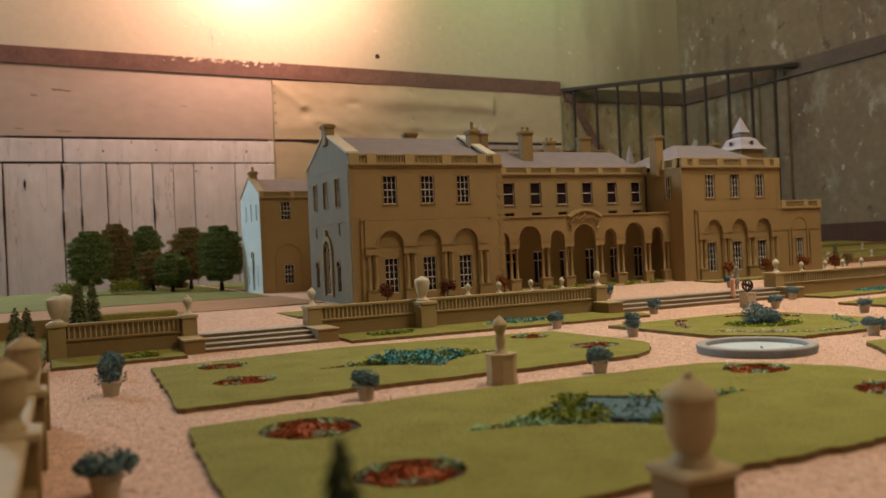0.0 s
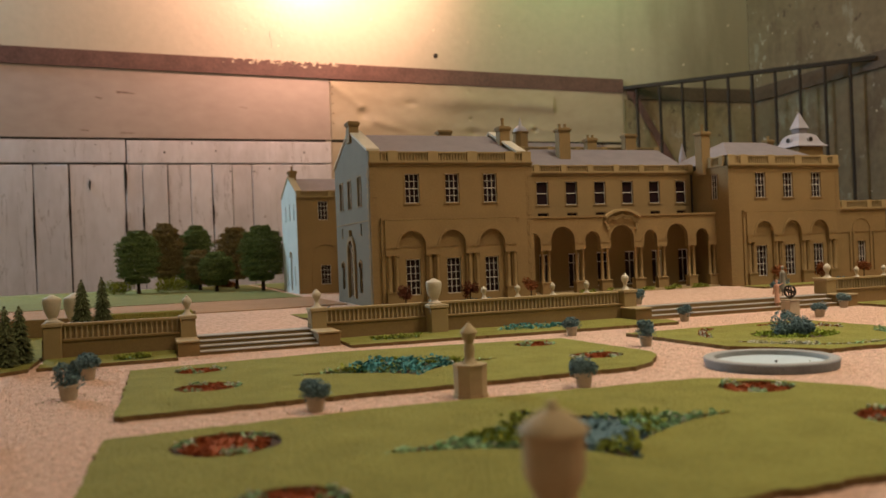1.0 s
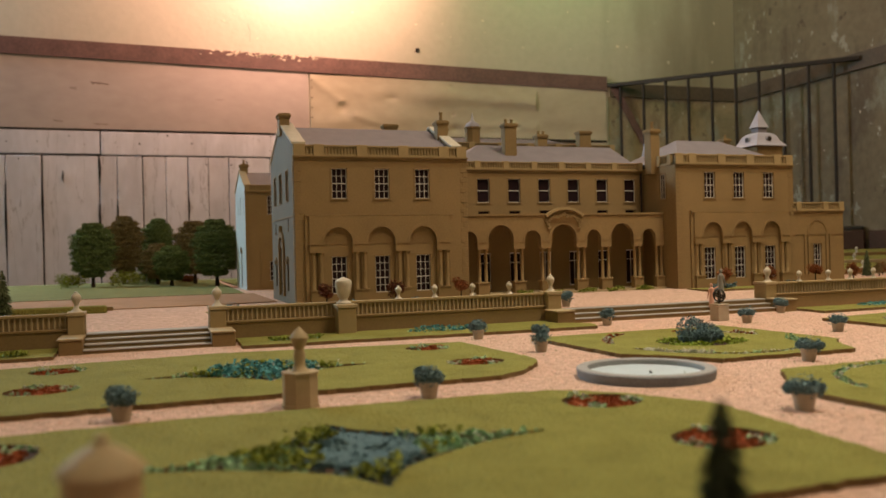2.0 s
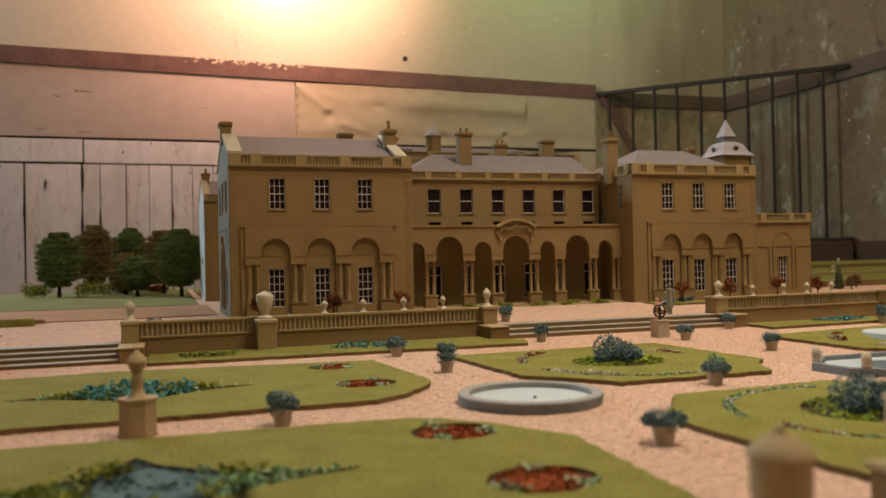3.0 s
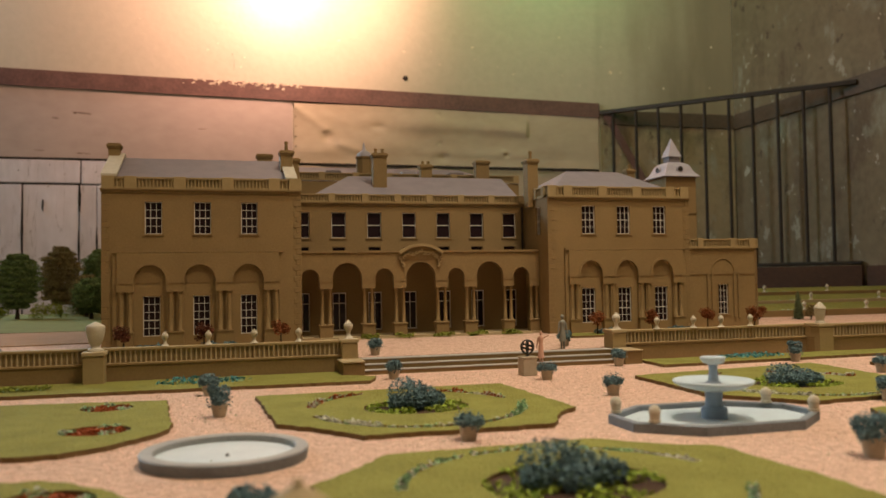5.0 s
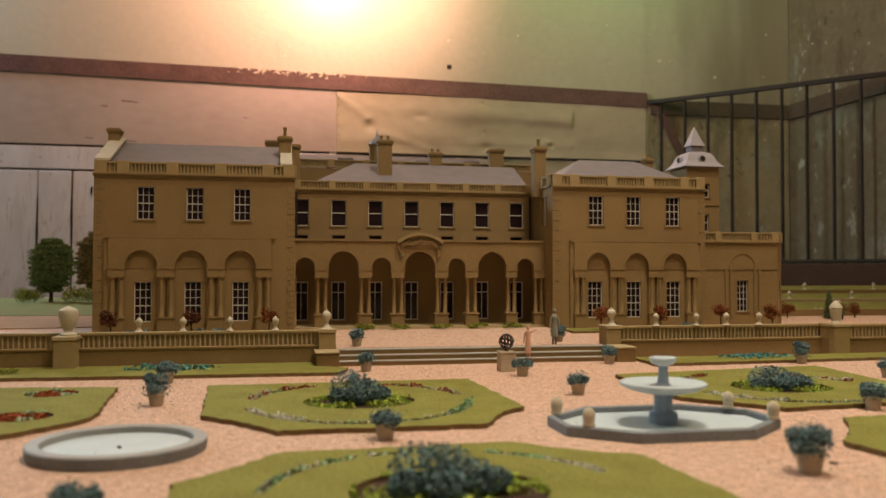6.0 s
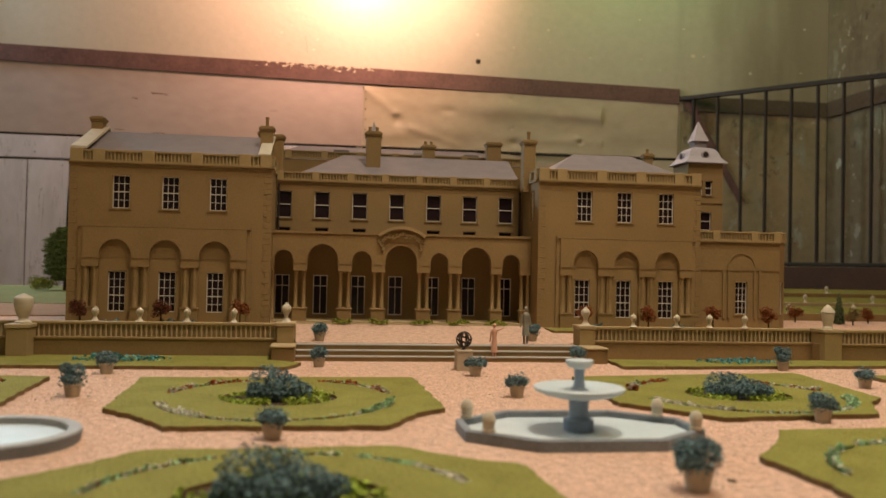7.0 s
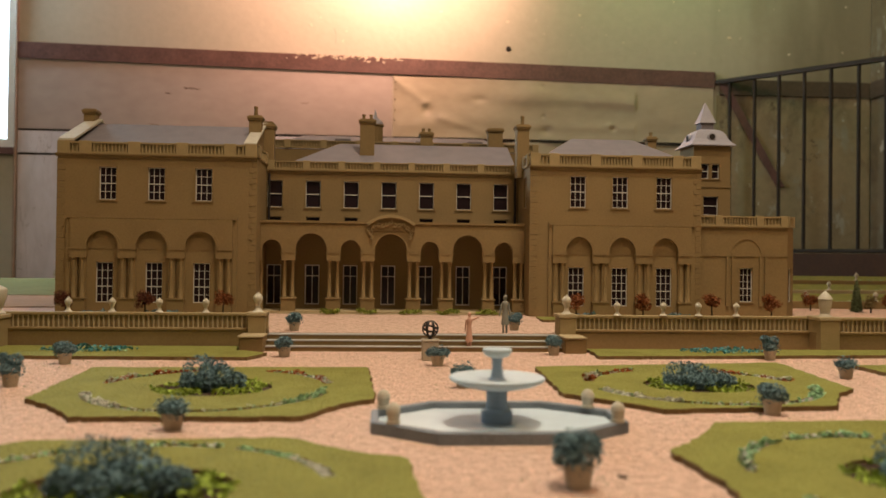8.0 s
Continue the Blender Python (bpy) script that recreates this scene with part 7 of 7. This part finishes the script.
def round_tree(x, y, z, h, rad, mat, seed, label):
    """A foam tree: tapered trunk, limbs and a crown of layered leaf clumps with gaps."""
    r = random.Random(seed)
    ob = thing("tree", (x, y, z), label, "tree", "park trees")
    trunk = part("trunk", Geo().lathe(x, y, [(0.0048, z - 0.001), (0.0034, z + h * 0.10), (0.0030, z + h * 0.45), (0.0014, z + h * 0.75)], 9), BARK, ob, smooth=True)
    g = Geo()
    for k in range(6):
        a = k * 1.05 + r.random()
        p, q = Vector((x, y, z + h * (0.18 + 0.06 * k))), Vector((x + rad * 0.7 * math.cos(a), y + rad * 0.7 * math.sin(a), z + h * (0.30 + 0.07 * k)))
        s = Vector((0, 0, 1)).cross(q - p).normalized() * 0.0010
        i = len(g.v)
        g.v += [p - s, p + s, p + Vector((0, 0, 0.002)), q]
        g.f += [[i, i + 1, i + 3], [i + 1, i + 2, i + 3], [i + 2, i, i + 3]]
    part("limbs", g, BARK, trunk)
    g = Geo()
    z0, z1 = z + h * 0.17, z + h
    layers = max(7, int(h / 0.0120))
    step = (z1 - z0) / layers
    for k in range(layers):
        t = (k + 0.5) / layers
        ring = rad * 1.03 * math.sqrt(max(0.12, 1 - abs(2 * t - 0.97) ** 3)) * (1.02 if k % 2 else 0.94) * r.uniform(0.98, 1.02)
        m = max(6, int(11 * ring / rad))
        zz = z0 + step * (k + 0.5)
        ox, oy = r.uniform(-0.07, 0.07) * rad, r.uniform(-0.07, 0.07) * rad
        for j in range(m):
            a = 2 * math.pi * (j + r.random() * 0.7) / m
            q = ring * r.uniform(0.62, 0.80)
            g.leaves((x + ox + q * math.cos(a), y + oy + q * math.sin(a), zz + r.uniform(-0.16, 0.12) * step), (ring * 0.34, ring * 0.34, step * r.uniform(0.60, 0.80)), 210, 0.0013, r, 0.5)
        g.leaves((x + ox, y + oy, zz), (ring * 0.96, ring * 0.96, step * 0.74), 1300, 0.0016, r, 0.5)
    part("crown", g, mat, ob, "dense layered foam crown", tidy=False)


TREES = ((0.176, 1.790, 0.128, 0.045, LEAF_DARK), (0.232, 1.930, 0.148, 0.043, LEAF_BROWN), (0.302, 2.000, 0.145, 0.040, LEAF_DARK), (0.325, 1.700, 0.078, 0.036, LEAF_DARK), (0.375, 1.800, 0.130, 0.044, LEAF_BROWN), (0.405, 1.600, 0.125, 0.046, LEAF_DARK), (0.285, 1.985, 0.09, 0.030, LEAF_DARK), (0.300, 1.82, 0.085, 0.034, LEAF_BROWN))
for k, (x, y, h, rad, mat) in enumerate(TREES):
    round_tree(x, y, 0.0195, h, rad, mat, 300 + k, "round %s foam tree on the lawn" % ("brown-green" if mat is LEAF_BROWN else "dark green"))
for k, (x, y, w, h, mat, nm) in enumerate(((0.135, 1.78, 0.036, 0.034, LEAF_OLIVE, "yellow-green"), (0.245, 1.76, 0.044, 0.036, LEAF_OLIVE, "yellow-green"), (0.285, 1.90, 0.030, 0.026, LEAF_DARK, "dark green"), (0.36, 1.92, 0.035, 0.02, LEAF_ORANGE, "russet"), (0.255, 1.98, 0.02, 0.03, LEAF_WHITE, "pale"), (0.33, 2.03, 0.03, 0.085, LEAF_ORANGE, "russet"))):
    r = random.Random(400 + k)
    g = Geo()
    for j in range(7):
        g.leaves((x + r.uniform(-0.6, 0.6) * w, y + r.uniform(-0.4, 0.4) * w, 0.0195 + h * r.uniform(0.25, 0.6)), (w * 0.45, w * 0.45, h * 0.36), 190, 0.0018, r, 0.4)
    single("shrub", g, mat, "low %s foam shrub under the trees" % nm, "shrub", "park shrubs", tidy=False)


def fir(x, y, z, h, rad, seed, mat, label):
    """A small conifer: trunk and whorls of drooping needle sprays."""
    r = random.Random(seed)
    ob = thing("fir_tree", (x, y, z), label, "fir tree", "fir trees")
    part("trunk", Geo().lathe(x, y, [(0.0020, z - 0.0005), (0.0008, z + h * 0.7), (0.0003, z + h)], 7), BARK, ob, smooth=True)
    g = Geo()
    levels = 20
    for k in range(levels):
        t = k / (levels - 1)
        zz = z + h * (0.08 + 0.90 * t)
        ring = rad * (1 - t) ** 0.6 + 0.0013
        m = max(8, int(22 * (1 - t)) + 7)
        for j in range(m):
            a = 2 * math.pi * (j + r.random()) / m
            d = Vector((math.cos(a), math.sin(a), 0))
            o = Vector((x, y, zz))
            tip = o + d * ring * r.uniform(0.8, 1.12) + Vector((0, 0, -ring * 0.28 + r.uniform(-0.001, 0.001)))
            s = Vector((-d.y, d.x, 0)) * max(0.0010, ring * 0.20)
            mid = o.lerp(tip, 0.55)
            i = len(g.v)
            g.v += [o + Vector((0, 0, 0.0012)), mid + s, tip, mid - s, mid + Vector((0, 0, 0.0016))]
            g.f += [[i, i + 1, i + 4], [i + 1, i + 2, i + 4], [i + 2, i + 3, i + 4], [i + 3, i, i + 4]]
    part("needles", g, mat, ob, "bristle needles", tidy=False)


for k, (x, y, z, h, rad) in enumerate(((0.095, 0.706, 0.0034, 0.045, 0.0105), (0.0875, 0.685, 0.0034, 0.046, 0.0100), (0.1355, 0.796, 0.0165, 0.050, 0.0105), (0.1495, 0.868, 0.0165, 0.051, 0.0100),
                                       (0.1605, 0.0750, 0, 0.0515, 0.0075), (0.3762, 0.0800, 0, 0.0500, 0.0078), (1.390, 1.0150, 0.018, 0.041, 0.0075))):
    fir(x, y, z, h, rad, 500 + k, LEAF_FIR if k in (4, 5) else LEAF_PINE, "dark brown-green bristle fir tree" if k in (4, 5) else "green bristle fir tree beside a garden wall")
finial(0.1240, 0.8730, 0.0180, URN, 1.35, "pale stone urn with a pointed lid", "urn")

# terraces east of the house
for k, (x0, x1, y, z, y1) in enumerate(((1.335, 2.06, 1.09, 0.0245, 1.235), (1.355, 2.06, 1.245, 0.0345, 1.395), (1.375, 2.06, 1.405, 0.0460, 1.555))):
    single("low_wall", Geo().block(x0, x1, y, y + 0.009, 0.0175, z + 0.0035, 0.0006), STONE_PALE if k == 1 else STONE, "low ochre terrace wall beyond the house", "wall", kind="structure")
    g = Geo()
    rows = [[g.p(x, q, h) for x in (x0, x0 + 0.12, x0 + 0.3, x1)] for q, h in ((y + 0.0092, 0.0175), (y + 0.0092, z - 0.0010), (y + 0.06, z + 0.0032), (y1, z + 0.0085), (y1, 0.0175))]
    for p, q in zip(rows, rows[1:]):
        for j in range(3):
            g.f.append([p[j], p[j + 1], q[j + 1], q[j]])
    g.f += [[row[0] for row in rows][::-1], [row[3] for row in rows]]
    single("grass_bank", g, LAWN, "sloping olive grass bank behind a low wall", "lawn", kind="structure")
    for x in (x0 + 0.03, x0 + 0.13, x0 + 0.25, x0 + 0.40):
        finial(x, y + 0.0045, z + 0.0036, k=0.72, label="pale stone finial on a low terrace wall", n=12)
    planting("shrub_patch", circle(x0 + 0.12 + 0.09 * k, y + 0.018, 0.040, 0.006, 12), [("mint_leaves", LEAF_MINT, 90, 0.0080, 0.0014, None), ("white_flowers", LEAF_WHITE, 40, 0.0085, 0.0011, None)], "low pale flowers along a terrace wall", 150 + k, z=z - 0.001, floor=False)
for k, (x, y, mat) in enumerate(((1.345, 1.045, LEAF_ORANGE), (1.45, 1.04, LEAF_ORANGE), (1.62, 1.05, LEAF_ORANGE), (1.40, 1.0, LEAF_BROWN))):
    ball_tree(x, y, 0.018, 0.024, 0.010, mat, 600 + k, "small russet ball tree on the terrace")

# crumbs of flock that fell round the pots
cr = random.Random(91)
g = Geo()
for x, y in ((0.147, 0.500), (0.2715, 0.3840), (0.4220, 0.3770), (0.5500, 0.6270), (0.5570, 0.5200), (0.6850, 0.3910), (0.5660, 0.2670), (0.8520, 0.2880), (0.9910, 0.4250), (0.8340, 0.5170), (0.8250, 0.6200)):
    for _ in range(16):
        d, a = 0.0075 + abs(cr.gauss(0, 0.008)), cr.uniform(0, 6.28)
        g.leaves((x + d * math.cos(a), y + d * math.sin(a), 0.0007), (0.0005, 0.0005, 0.0002), 1, 0.0006, cr)
for _ in range(60):
    g.leaves((cr.uniform(0.14, 1.12), cr.uniform(0.10, 0.70), 0.0034), (0.0004, 0.0004, 0.0002), 1, 0.0005, cr)
single("flock_crumbs", g, LEAF_DARK, "scattered crumbs of dark flock on gravel and lawns", "crumbs", kind="stuff", tidy=False)
g = Geo()
for x, y, a, l in ((0.478, 0.300, 0.3, 0.003), (0.872, 0.300, 2.4, 0.002), (0.205, 0.150, 2.0, 0.003)):
    c, q = math.cos(a) * l, math.sin(a) * l
    g.prism([(x - c - 0.0004, y - q), (x + c, y + q - 0.0003), (x + c + 0.0003, y + q + 0.0003), (x - c, y - q + 0.0006)], 0.0002, 0.0010)
single("bark_crumbs", g, BARK, "few dark bark crumbs on the gravel", "crumbs", kind="stuff")

# ---- loose cover: grass tufts and gravel grains ----
def tufts(poly, holes, top, n, r, g):
    xs, ys = [q[0] for q in poly], [q[1] for q in poly]
    test, tests = in_poly(poly), [in_poly(h) for h in holes]
    for _ in range(n):
        x, y = r.uniform(min(xs), max(xs)), r.uniform(min(ys), max(ys))
        if not test(x, y) or any(t(x, y) for t in tests):
            continue
        a, h = r.uniform(0, 6.28), r.uniform(0.00008, 0.00022)
        dx, dy = 0.00045 * math.cos(a), 0.00045 * math.sin(a)
        i = len(g.v)
        g.v += [Vector((x - dx, y - dy, top - 0.0002)), Vector((x + dx, y + dy, top - 0.0002)), Vector((x + r.uniform(-1, 1) * 0.0006, y + r.uniform(-1, 1) * 0.0006, top + h))]
        g.f.append([i, i + 1, i + 2])


gr = random.Random(77)
g = Geo()
for poly, holes, top, far in LAWNS:
    if far:
        continue
    xs, ys = [q[0] for q in poly], [q[1] for q in poly]
    area = (max(xs) - min(xs)) * (max(ys) - min(ys))
    tufts(poly, holes, top, int(area * 90000 * (1.0 if min(ys) < 0.6 else 0.5)), gr, g)
single("grass", g, BLADE, "short olive flock tufts on the lawns", "grass", kind="stuff", tidy=False)
pr = random.Random(78)
g = Geo()
tests = [(min(q[0] for q in p), max(q[0] for q in p), min(q[1] for q in p), max(q[1] for q in p), in_poly(p)) for p, h, t, f in LAWNS if not f]
count = 0
while count < 42000:
    x, y = pr.uniform(0.10, 1.30), 0.06 + 0.67 * pr.random() ** 0.9
    if any(x0 < x < x1 and y0 < y < y1 and t(x, y) for x0, x1, y0, y1, t in tests) or math.hypot(x - PC[0], y - PC[1]) < 0.043 or (abs(x - FCX) < 0.067 and abs(y - FCY) < 0.043):
        continue
    count += 1
    s, a = pr.uniform(0.00030, 0.00080), pr.uniform(0, 6.28)
    i = len(g.v)
    for k in range(3):
        g.v.append(Vector((x + s * math.cos(a + 2.1 * k), y + s * math.sin(a + 2.1 * k), 0.00002)))
    g.v.append(Vector((x + pr.uniform(-0.3, 0.3) * s, y + pr.uniform(-0.3, 0.3) * s, s * pr.uniform(0.5, 1.0))))
    g.f += [[i, i + 1, i + 3], [i + 1, i + 2, i + 3], [i + 2, i, i + 3]]
single("gravel_grains", g, PEBBLE, "loose pink gravel grains on the paths", "gravel", kind="stuff", tidy=False)
